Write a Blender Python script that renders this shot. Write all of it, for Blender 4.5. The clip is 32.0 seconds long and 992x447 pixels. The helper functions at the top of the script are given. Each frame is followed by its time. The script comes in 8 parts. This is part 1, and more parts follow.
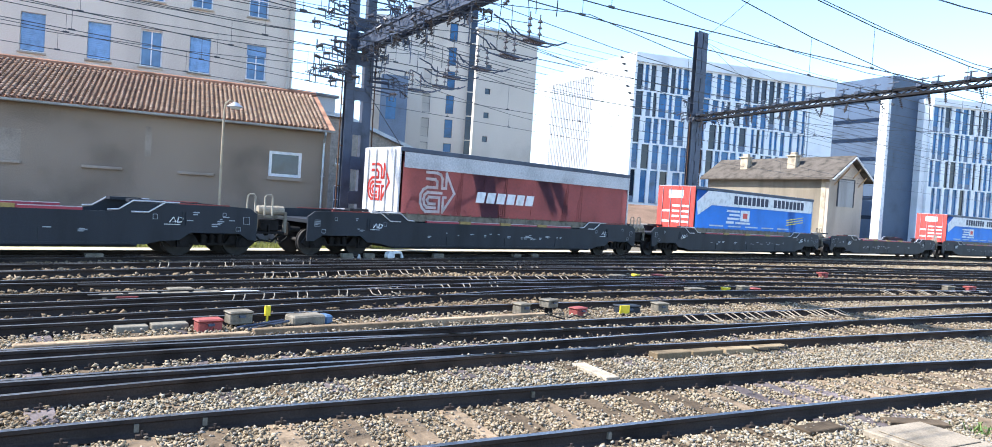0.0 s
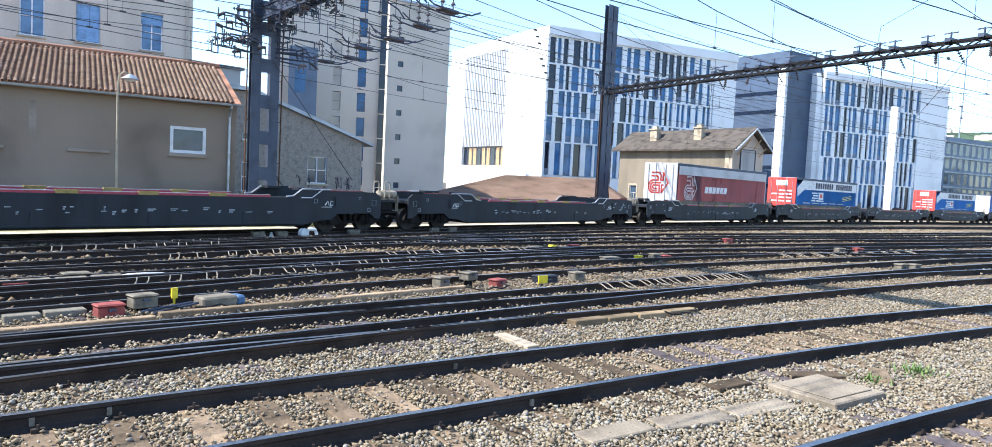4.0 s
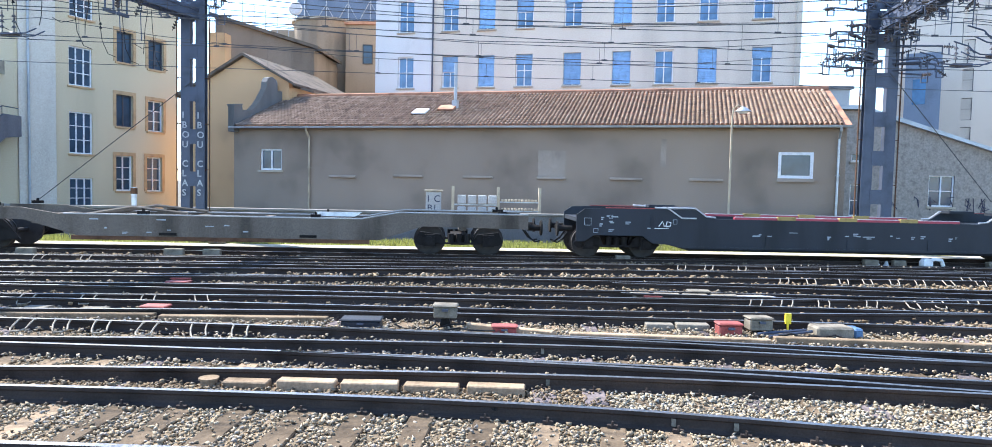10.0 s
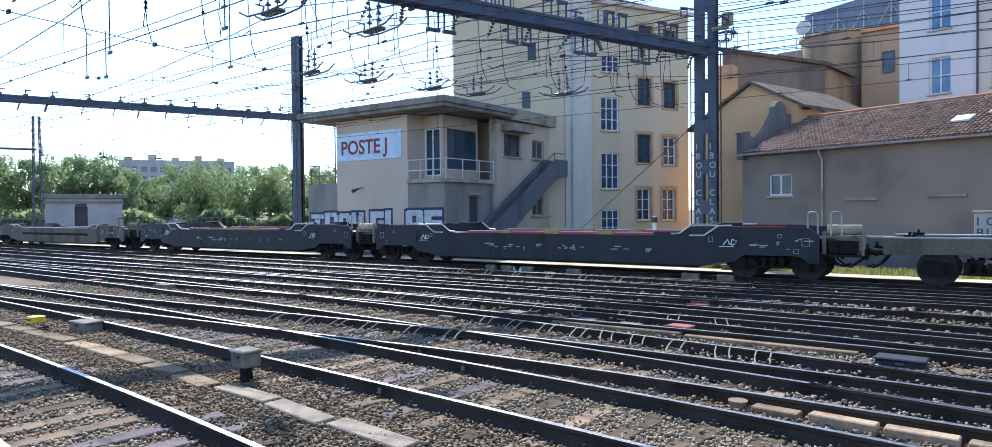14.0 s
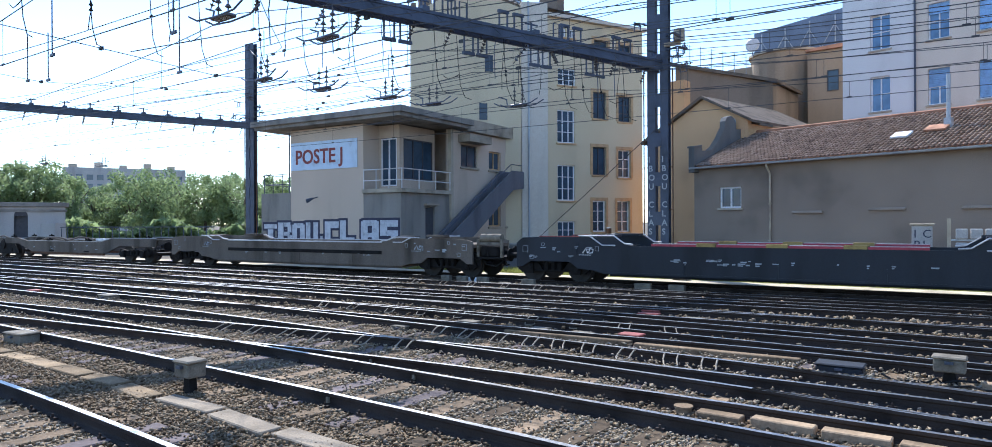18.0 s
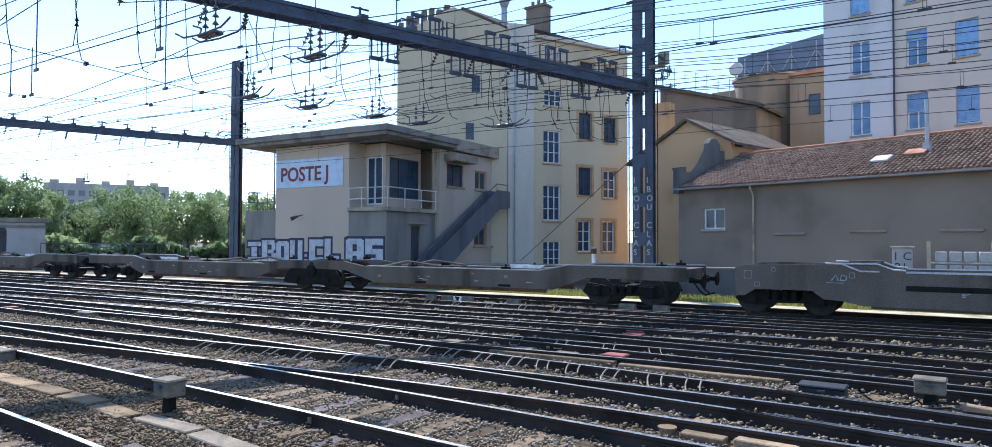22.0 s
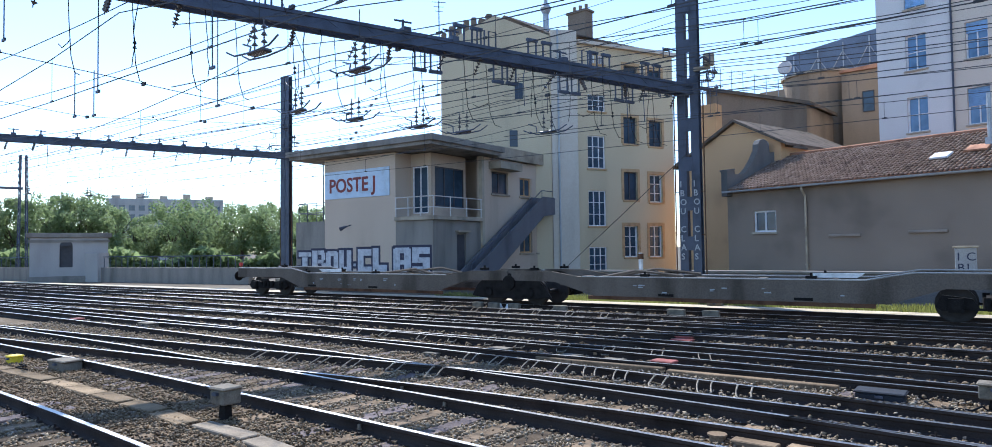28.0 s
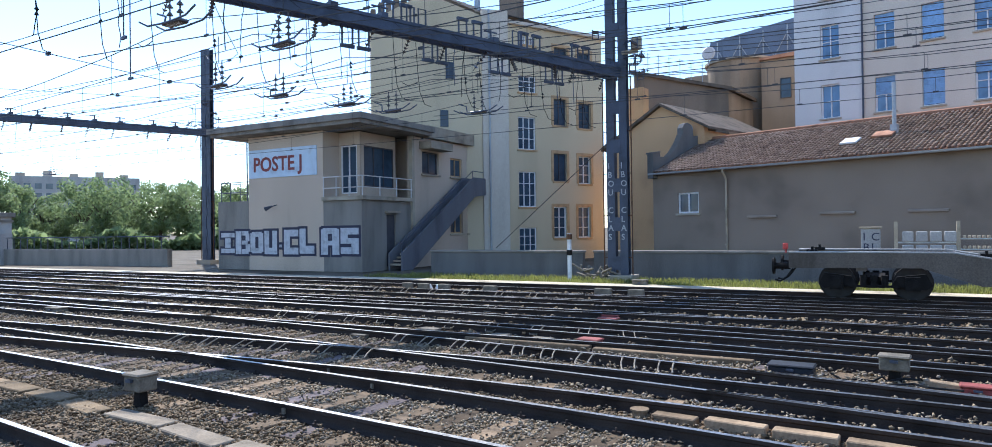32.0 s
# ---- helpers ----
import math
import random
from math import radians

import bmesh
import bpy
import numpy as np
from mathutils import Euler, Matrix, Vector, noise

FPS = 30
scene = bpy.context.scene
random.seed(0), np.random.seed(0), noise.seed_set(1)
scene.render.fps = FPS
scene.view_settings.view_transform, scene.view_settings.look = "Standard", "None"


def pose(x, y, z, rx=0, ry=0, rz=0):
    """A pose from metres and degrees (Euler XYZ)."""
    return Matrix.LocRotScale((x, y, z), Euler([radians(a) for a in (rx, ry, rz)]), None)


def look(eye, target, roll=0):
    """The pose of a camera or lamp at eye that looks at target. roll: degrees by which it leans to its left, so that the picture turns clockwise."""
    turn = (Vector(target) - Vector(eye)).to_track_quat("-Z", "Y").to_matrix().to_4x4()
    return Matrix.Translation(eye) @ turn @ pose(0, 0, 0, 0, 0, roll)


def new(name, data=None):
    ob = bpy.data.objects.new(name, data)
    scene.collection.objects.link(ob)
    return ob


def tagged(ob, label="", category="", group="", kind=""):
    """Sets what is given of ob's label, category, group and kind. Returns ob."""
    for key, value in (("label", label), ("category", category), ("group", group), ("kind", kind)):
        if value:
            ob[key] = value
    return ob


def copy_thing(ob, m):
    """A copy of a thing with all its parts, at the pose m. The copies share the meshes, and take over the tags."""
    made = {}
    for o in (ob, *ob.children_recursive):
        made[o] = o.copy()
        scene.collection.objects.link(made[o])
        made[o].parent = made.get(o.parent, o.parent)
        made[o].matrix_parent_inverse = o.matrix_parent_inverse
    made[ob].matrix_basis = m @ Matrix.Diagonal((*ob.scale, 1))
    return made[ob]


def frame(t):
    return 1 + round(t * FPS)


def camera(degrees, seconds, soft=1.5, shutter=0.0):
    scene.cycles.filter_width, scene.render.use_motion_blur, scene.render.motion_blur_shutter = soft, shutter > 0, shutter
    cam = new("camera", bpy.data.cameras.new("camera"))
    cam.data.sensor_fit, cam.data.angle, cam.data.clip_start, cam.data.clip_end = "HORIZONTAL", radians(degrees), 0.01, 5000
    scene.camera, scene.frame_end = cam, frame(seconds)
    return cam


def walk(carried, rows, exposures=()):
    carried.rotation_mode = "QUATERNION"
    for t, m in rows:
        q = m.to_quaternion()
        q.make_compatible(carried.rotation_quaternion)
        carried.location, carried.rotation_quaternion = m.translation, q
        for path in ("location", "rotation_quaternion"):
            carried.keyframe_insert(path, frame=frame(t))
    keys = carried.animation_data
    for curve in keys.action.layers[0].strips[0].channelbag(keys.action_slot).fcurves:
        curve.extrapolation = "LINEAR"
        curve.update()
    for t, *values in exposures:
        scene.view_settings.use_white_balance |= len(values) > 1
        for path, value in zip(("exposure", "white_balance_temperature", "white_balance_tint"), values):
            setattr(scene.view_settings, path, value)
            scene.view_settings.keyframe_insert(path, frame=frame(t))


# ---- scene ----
# seconds, stops, kelvin, tint
EXPOSURES = [(0.0, 1.54, 5800, 9), (2.0, 1.3, 5800, 9), (5.5, 1.32, 5800, 9), (7.0, 1.57, 5780, 9), (8.0, 1.7, 5760, 9), (10.0, 1.9, 5740, 9), (11.0, 1.94, 5700, 9), (11.5, 1.58, 5680, 10), (12.0, 1.24, 5540, 10), (13.0, 1.15, 5520, 11), (17.0, 1.06, 5520, 11), (25.0, 0.88, 5500, 11), (32.0, 0.9, 5570, 11)]
fov = 71.15
cam = camera(fov, 32.0, soft=0.85)
# rows: seconds, place, tilt, lean, turn
walk(cam, [(t, pose(x, y, z, 90 + tilt, lean, turn)) for t, x, y, z, tilt, lean, turn in (
    (0, 0.204, -0.124, 2.313, -1.52, -3.74, -37.20),
    (0.5, 0.189, -0.085, 2.283, -0.96, -3.85, -42.66),
    (1, 0.197, -0.090, 2.283, -1.37, -3.82, -45.77),
    (1.5, 0.195, -0.076, 2.272, -1.27, -4.06, -46.65),
    (2, 0.208, -0.077, 2.278, -1.53, -3.50, -47.05),
    (2.5, 0.205, -0.072, 2.275, -1.69, -3.16, -47.94),
    (3, 0.199, -0.060, 2.272, -2.05, -2.85, -45.86),
    (3.5, 0.226, -0.072, 2.277, -2.78, -2.79, -44.79),
    (5.5, 0.226, -0.018, 2.282, -3.85, -2.51, -40.55),
    (6, 0.210, -0.021, 2.286, -3.10, -2.05, -38.56),
    (6.5, 0.199, 0.095, 2.265, -2.81, -2.27, -36.30),
    (7, 0.167, 0.133, 2.270, -3.14, -2.27, -31.18),
    (7.5, 0.113, 0.132, 2.271, -2.36, -2.23, -21.73),
    (8, 0.069, 0.085, 2.279, -3.12, -2.35, -10.67),
    (8.5, 0.066, 0.064, 2.307, -3.45, -2.63, -6.11),
    (9, 0.107, 0.085, 2.285, -4.31, -2.52, -6.62),
    (9.5, 0.039, 0.108, 2.294, -4.39, -2.39, -2.84),
    (10, 0.047, 0.108, 2.302, -3.02, -1.29, 2.72),
    (10.5, 0.008, 0.106, 2.269, -2.29, -1.61, 9.21),
    (11, -0.054, 0.085, 2.282, -2.19, -0.49, 18.46),
    (11.5, -0.043, 0.054, 2.288, -0.86, -0.84, 22.30),
    (12, -0.110, 0.035, 2.285, -0.78, -0.40, 27.21),
    (12.5, -0.147, -0.010, 2.270, -1.51, -0.70, 33.05),
    (13, -0.146, -0.003, 2.282, -2.43, 0.25, 36.41),
    (13.5, -0.149, -0.014, 2.277, -1.90, 0.61, 39.99),
    (14, -0.165, -0.028, 2.283, -1.04, 0.57, 42.62),
    (14.5, -0.133, -0.024, 2.278, -1.01, 1.17, 45.58),
    (16.5, -0.152, 0.036, 2.221, -1.18, 1.47, 48.75),
    (17, -0.116, 0.028, 2.221, -0.27, 1.43, 44.46),
    (17.5, -0.082, 0.003, 2.232, -0.12, 0.98, 42.22),
    (18, -0.079, 0.003, 2.238, -0.11, 0.26, 39.14),
    (18.5, -0.058, -0.010, 2.247, 0.68, -0.08, 38.15),
    (19, -0.071, 0.021, 2.233, 1.04, -0.03, 38.20),
    (19.5, -0.076, 0.020, 2.240, 1.31, -0.48, 38.07),
    (20, -0.072, 0.007, 2.239, 1.42, -0.67, 38.01),
    (20.5, -0.053, -0.007, 2.239, 1.35, -0.64, 37.07),
    (21, -0.069, 0.011, 2.238, 1.28, -0.20, 37.05),
    (21.5, -0.064, -0.009, 2.243, 1.45, -0.06, 37.49),
    (22, -0.069, -0.002, 2.239, 1.49, -0.18, 37.95),
    (22.5, -0.063, -0.010, 2.241, 1.31, -0.14, 37.88),
    (23, -0.078, -0.002, 2.233, 1.28, 0.19, 38.22),
    (23.5, -0.065, 0.036, 2.229, 1.55, 0.75, 39.34),
    (24, -0.067, 0.013, 2.226, 2.45, 0.55, 40.27),
    (24.5, -0.050, -0.000, 2.229, 2.56, 0.54, 41.79),
    (25, -0.072, 0.019, 2.218, 2.46, 0.51, 41.75),
    (25.5, -0.018, 0.004, 2.232, 2.38, 1.16, 41.43),
    (27.5, -0.034, -0.011, 2.245, 1.74, 0.82, 41.15),
    (28, -0.012, -0.018, 2.244, 2.08, 0.76, 41.78),
    (28.5, -0.038, 0.006, 2.231, 1.94, 1.00, 42.32),
    (29, -0.022, -0.003, 2.231, 2.32, 1.16, 42.78),
    (29.5, -0.024, 0.010, 2.232, 1.99, 1.16, 41.98),
    (30, -0.049, 0.031, 2.216, 1.94, 1.38, 41.52),
    (30.5, -0.025, 0.021, 2.220, 1.92, 1.62, 41.62),
    (31, -0.055, 0.037, 2.229, 1.89, 1.09, 40.15),
    (31.5, -0.032, 0.025, 2.226, 1.04, 1.12, 37.84),
    (32, -0.008, 0.030, 2.240, 0.41, 0.75, 36.09),
)], exposures=EXPOSURES)

# ---- light ----
SUN_AZ, SUN_EL = -60.0, 48.0        # degrees, from +y towards +x, and above the horizon
world = bpy.data.worlds.new("sky")
scene.world = world
world.use_nodes = True
wn = world.node_tree.nodes
sky = wn.new("ShaderNodeTexSky")
sky.sky_type = "NISHITA"
sky.sun_disc = False
sky.sun_elevation = radians(SUN_EL)
sky.sun_rotation = radians(SUN_AZ)
sky.air_density, sky.dust_density, sky.ozone_density = 1.0, 0.15, 1.2
wn["Background"].inputs["Strength"].default_value = 0.15
world.node_tree.links.new(sky.outputs[0], wn["Background"].inputs["Color"])

sun_data = bpy.data.lights.new("sun", "SUN")
sun_data.energy, sun_data.angle, sun_data.color = 4.2, radians(0.55), (1.0, 0.915, 0.79)
sun = new("sun", sun_data)
_a, _e = radians(SUN_AZ), radians(SUN_EL)
sun_way = Vector((math.sin(_a) * math.cos(_e), math.cos(_a) * math.cos(_e), math.sin(_e)))
sun.matrix_world = look(sun_way * 100, (0, 0, 0))

# ---- materials ----
def material(name, base, rough=0.7, metal=0.0, vary=0.25, scale=3.0, grain=40.0, bump=0.2, tint=None, streak=False, object_random=0.0, spec=None, fine=0.12):
    """A surface with stains at a large scale, grain at a small one, and fine relief."""
    m = bpy.data.materials.new(name)
    m.use_nodes = True
    nt = m.node_tree
    n, l = nt.nodes, nt.links
    b = n["Principled BSDF"]
    b.inputs["Metallic"].default_value = metal
    b.inputs["Specular IOR Level"].default_value = spec if spec is not None else (0.5 if rough < 0.8 else 0.12)
    co = n.new("ShaderNodeNewGeometry")
    tc = n.new("ShaderNodeTexCoord")
    mp = n.new("ShaderNodeMapping")
    l.new(tc.outputs["Object"], mp.inputs[0])
    if streak:
        mp.inputs["Scale"].default_value = (1.0, 1.0, 0.18)
    big = n.new("ShaderNodeTexNoise")
    big.inputs["Scale"].default_value, big.inputs["Detail"].default_value = scale, 5
    small = n.new("ShaderNodeTexNoise")
    small.inputs["Scale"].default_value, small.inputs["Detail"].default_value = grain, 3
    l.new(mp.outputs[0], big.inputs[0])
    l.new(tc.outputs["Object"], small.inputs[0])
    r = n.new("ShaderNodeValToRGB")
    dark = tint or tuple(c * (1 - vary) * 0.85 for c in base)
    light = tuple(min(1, c * (1 + vary * 0.6)) for c in base)
    r.color_ramp.elements[0].position, r.color_ramp.elements[0].color = 0.3, (*dark, 1)
    r.color_ramp.elements[1].position, r.color_ramp.elements[1].color = 0.66, (*light, 1)
    mid = r.color_ramp.elements.new(0.48)
    mid.color = (*base, 1)
    l.new(big.outputs[0], r.inputs[0])
    out = r.outputs[0]
    mx = n.new("ShaderNodeMix")
    mx.data_type, mx.blend_type = "RGBA", "OVERLAY"
    mx.inputs[0].default_value = min(1, fine * 4)
    l.new(out, mx.inputs[6])
    l.new(small.outputs[0], mx.inputs[7])
    out = mx.outputs[2]
    if object_random:
        oi = n.new("ShaderNodeObjectInfo")
        hv = n.new("ShaderNodeHueSaturation")
        mr = n.new("ShaderNodeMapRange")
        mr.inputs[3].default_value, mr.inputs[4].default_value = 1 - object_random, 1 + object_random
        l.new(oi.outputs["Random"], mr.inputs[0])
        l.new(mr.outputs[0], hv.inputs["Value"])
        l.new(out, hv.inputs["Color"])
        out = hv.outputs[0]
    l.new(out, b.inputs["Base Color"])
    rr = n.new("ShaderNodeMapRange")
    rr.inputs[3].default_value, rr.inputs[4].default_value = max(0.03, rough - 0.12), min(1, rough + 0.12)
    l.new(small.outputs[0], rr.inputs[0])
    l.new(rr.outputs[0], b.inputs["Roughness"])
    if bump:
        bp = n.new("ShaderNodeBump")
        bp.inputs["Strength"].default_value, bp.inputs["Distance"].default_value = bump, 0.02
        l.new(small.outputs[0], bp.inputs["Height"])
        l.new(bp.outputs[0], b.inputs["Normal"])
    return m


def island_material(name, colours, rough=0.85, value=0.25, bump=0.3, grain=60):
    """Pieces joined in one mesh, each in a shade of its own."""
    m = material(name, colours[0], rough=rough, vary=0.1, grain=grain, bump=bump)
    nt = m.node_tree
    n, l = nt.nodes, nt.links
    b = n["Principled BSDF"]
    g = n.new("ShaderNodeNewGeometry")
    r = n.new("ShaderNodeValToRGB")
    r.color_ramp.interpolation = "LINEAR"
    els = r.color_ramp.elements
    els[0].color, els[1].color = (*colours[0], 1), (*colours[-1], 1)
    for i, c in enumerate(colours[1:-1]):
        e = els.new((i + 1) / (len(colours) - 1))
        e.color = (*c, 1)
    l.new(g.outputs["Random Per Island"], r.inputs[0])
    old = b.inputs["Base Color"].links[0].from_socket
    mx = n.new("ShaderNodeMix")
    mx.data_type, mx.blend_type = "RGBA", "MIX"
    mx.inputs[0].default_value = 0.8
    l.new(old, mx.inputs[6])
    l.new(r.outputs[0], mx.inputs[7])
    l.new(mx.outputs[2], b.inputs["Base Color"])
    return m


def glass_material(name, colour=(0.05, 0.08, 0.12), rough=0.06):
    m = material(name, colour, rough=rough, vary=0.3, scale=0.6, grain=4, bump=0.02, spec=0.45, fine=0.05)
    return m


BALLAST = material("ballast_bed", (0.17, 0.13, 0.085), 0.95, vary=0.45, scale=0.35, grain=28, bump=1.0, fine=0.25)
STONES = island_material("ballast_stones", [(0.09, 0.066, 0.043), (0.34, 0.262, 0.165), (0.43, 0.34, 0.222), (0.22, 0.165, 0.106), (0.47, 0.39, 0.27), (0.28, 0.245, 0.21), (0.37, 0.28, 0.17)])
# Browner stones, darkened further to stand in for backlit ballast.
STONES_DARK = island_material("dark_brown_ballast_stones", [(0.07, 0.047, 0.029), (0.21, 0.15, 0.088), (0.29, 0.217, 0.132), (0.14, 0.098, 0.06), (0.33, 0.26, 0.168), (0.2, 0.165, 0.127)])
SLAB_DIRTY = material("dirty_concrete_lid", (0.23, 0.168, 0.1), 0.92, vary=0.5, scale=2.5, grain=50, bump=0.3, object_random=0.35)
STONES_GREY = island_material("grey_ballast_stones", [(0.11, 0.083, 0.055), (0.33, 0.268, 0.178), (0.43, 0.365, 0.258), (0.2, 0.158, 0.108), (0.35, 0.276, 0.173), (0.31, 0.288, 0.255), (0.45, 0.4, 0.31)])
RAIL_SIDE = material("dark_rail_web", (0.042, 0.032, 0.027), 0.88, 0.0, 0.4, 1.5, 50, 0.3, spec=0.18)
RAIL_BROWN = material("rusty_rail_web", (0.055, 0.038, 0.029), 0.85, 0.0, 0.4, 1.5, 50, 0.3)
RAIL_TOP = material("worn_rail_head", (0.33, 0.325, 0.325), 0.4, 1.0, 0.15, 0.8, 30, 0.05)
SLEEPER_GREY = material("purplish_grey_sleeper_wood", (0.13, 0.105, 0.1), 0.9, vary=0.35, scale=2.2, grain=22, bump=0.6, object_random=0.3)
SLEEPER = material("weathered_sleeper_wood", (0.155, 0.112, 0.072), 0.9, vary=0.45, scale=2.2, grain=22, bump=0.6, object_random=0.55)
CONCRETE = material("aged_concrete", (0.36, 0.31, 0.24), 0.9, vary=0.3, scale=1.2, grain=60, bump=0.25, object_random=0.15)
CONCRETE_PALE = material("pale_concrete", (0.42, 0.345, 0.25), 0.92, vary=0.3, scale=1.6, grain=60, bump=0.2)
CABLE_WOOD = material("yellowed_cable_cover", (0.28, 0.2, 0.125), 0.88, vary=0.45, scale=2.0, grain=30, bump=0.4, object_random=0.3)
STEEL_DARK = material("dark_blue_grey_mast_paint", (0.06, 0.072, 0.105), 0.55, 0.2, 0.3, 1.5, 40, 0.15)
STEEL_GALV = material("galvanised_steel", (0.42, 0.44, 0.46), 0.45, 0.7, 0.2, 3, 50, 0.08)
STEEL_RUST = material("rusty_brown_steel", (0.12, 0.065, 0.04), 0.85, 0.2, 0.4, 3, 40, 0.3)
WIRE = material("dark_copper_wire", (0.06, 0.06, 0.065), 0.6, 0.4, 0.2, 2, 20, 0.0)
PORCELAIN = material("dark_insulator_glaze", (0.07, 0.06, 0.06), 0.25, 0, 0.2, 4, 30, 0.0)
WAGON_DARK = material("dark_blue_grey_wagon_paint", (0.017, 0.02, 0.027), 0.6, 0.0, 0.4, 1.3, 30, 0.12, streak=True, spec=0.35)
WAGON_GREY = material("dusty_grey_wagon_paint", (0.13, 0.108, 0.088), 0.8, 0.0, 0.35, 1.0, 26, 0.2, streak=True, tint=(0.06, 0.05, 0.04))
WAGON_BLACK = material("greasy_black_running_gear", (0.018, 0.016, 0.015), 0.8, 0.2, 0.4, 4, 40, 0.3)
WHEEL_STEEL = material("dark_wheel_steel", (0.03, 0.026, 0.024), 0.75, 0.2, 0.3, 5, 30, 0.1)
RED_PAINT = material("faded_red_paint", (0.26, 0.055, 0.045), 0.75, 0, 0.35, 3, 40, 0.1)
WHITE_PAINT = material("white_marking_paint", (0.75, 0.75, 0.74), 0.7, 0, 0.12, 4, 40, 0.05)
YELLOW_PAINT = material("bright_yellow_paint", (0.8, 0.6, 0.02), 0.55, 0, 0.15, 4, 40, 0.05)
GREY_BOX = material("weathered_grey_box", (0.19, 0.165, 0.128), 0.82, 0.05, 0.35, 4, 40, 0.2)
TARP_RED = material("dark_red_curtain_tarpaulin", (0.15, 0.046, 0.05), 0.55, 0, 0.2, 0.7, 14, 0.12)
TARP_GREY = material("pale_grey_tarpaulin", (0.5, 0.49, 0.5), 0.55, 0, 0.15, 0.8, 14, 0.1)
TARP_BLUE = material("deep_blue_curtain_tarpaulin", (0.02, 0.1, 0.36), 0.45, 0, 0.18, 0.8, 14, 0.1)
TARP_SCARLET = material("bright_red_door_paint", (0.62, 0.07, 0.055), 0.5, 0, 0.12, 1, 20, 0.05)
RENDER_BROWN = material("grey_brown_wall_render", (0.27, 0.212, 0.165), 0.92, vary=0.2, scale=0.35, grain=26, bump=0.25)
RENDER_PATCH = material("patched_wall_render", (0.33, 0.27, 0.22), 0.92, vary=0.15, scale=0.8, grain=26, bump=0.2)
RENDER_CREAM = material("cream_wall_render", (0.62, 0.55, 0.46), 0.9, vary=0.1, scale=0.25, grain=20, bump=0.12, streak=True)
RENDER_WHITE = material("off_white_wall_render", (0.66, 0.64, 0.62), 0.9, vary=0.08, scale=0.25, grain=20, bump=0.1)
RENDER_YELLOW = material("yellow_ochre_wall_render", (0.6, 0.5, 0.34), 0.9, vary=0.12, scale=0.3, grain=20, bump=0.12, streak=True)
RENDER_ORANGE = material("orange_wall_render", (0.62, 0.39, 0.21), 0.9, vary=0.15, scale=0.3, grain=20, bump=0.12)
RENDER_GREY = material("grey_wall_render", (0.4, 0.38, 0.36), 0.9, vary=0.14, scale=0.5, grain=24, bump=0.15, streak=True)
RENDER_TAN = material("tan_wall_render", (0.52, 0.425, 0.335), 0.9, vary=0.15, scale=0.4, grain=24, bump=0.15, streak=True)
RUBBLE = material("rubble_stone_wall", (0.31, 0.27, 0.23), 0.95, vary=0.16, scale=3.0, grain=9, bump=0.6)
STAIR_SLATE = material("slate_grey_stair_concrete", (0.15, 0.15, 0.165), 0.9, vary=0.2, scale=0.8, grain=24, bump=0.2, streak=True)
# Shade on the shed's parapet is put into the colour; boundary walls share it.
PARAPET_DARK = material("dark_parapet_render", (0.15, 0.145, 0.14), 0.92, vary=0.3, scale=0.9, grain=24, bump=0.25, streak=True)
RENDER_DUSK = material("brown_tan_wall_render", (0.32, 0.245, 0.175), 0.92, vary=0.2, scale=0.5, grain=24, bump=0.15, streak=True)
RENDER_UMBER = material("umber_wall_render", (0.235, 0.185, 0.142), 0.92, vary=0.25, scale=0.5, grain=24, bump=0.2, streak=True)
ROOF_OLD = material("weathered_grey_brown_tiles", (0.14, 0.112, 0.088), 0.9, vary=0.35, scale=1.2, grain=9, bump=0.6)
LID_PALE = material("pale_concrete_lid", (0.25, 0.205, 0.15), 0.92, vary=0.3, scale=2.5, grain=50, bump=0.3, object_random=0.2)
SURROUND = material("dressed_stone_surround", (0.5, 0.34, 0.19), 0.9, vary=0.15, scale=2, grain=40, bump=0.15)
TILE = material("terracotta_tile", (0.36, 0.19, 0.12), 0.9, vary=0.35, scale=1.2, grain=20, bump=0.3, object_random=0.25)
TILE_ISLAND = island_material("terracotta_tiles", [(0.14, 0.096, 0.07), (0.285, 0.195, 0.14), (0.25, 0.168, 0.12), (0.36, 0.265, 0.2), (0.2, 0.138, 0.1)], rough=0.9)
ROOF_GREY = material("grey_roof_covering", (0.2, 0.19, 0.18), 0.85, vary=0.25, scale=1, grain=20, bump=0.3)
ROOF_SALMON = material("salmon_tile_roof", (0.38, 0.255, 0.18), 0.9, vary=0.25, scale=0.6, grain=12, bump=0.5)
ZINC = material("zinc_sheet", (0.4, 0.42, 0.44), 0.5, 0.5, 0.15, 1, 30, 0.05)
CLAD_WHITE = material("white_facade_cladding", (0.8, 0.8, 0.8), 0.6, vary=0.05, scale=0.2, grain=10, bump=0.03, fine=0.04)
CLAD_TOWER = material("warm_grey_tower_cladding", (0.6, 0.53, 0.45), 0.85, vary=0.07, scale=0.2, grain=12, bump=0.05, fine=0.06)
CLAD_NAVY = material("dark_blue_metal_cladding", (0.06, 0.088, 0.14), 0.6, 0.0, 0.12, 0.4, 12, 0.05)
CLAD_SLATE = material("blue_grey_metal_cladding", (0.15, 0.19, 0.26), 0.6, 0.1, 0.1, 0.4, 12, 0.05)
FRAME_WHITE = material("white_window_frame", (0.75, 0.75, 0.76), 0.6, vary=0.08, scale=4, grain=40, bump=0.03)
FRAME_DARK = material("dark_window_frame", (0.06, 0.06, 0.07), 0.6, vary=0.1, scale=4, grain=40, bump=0.03)
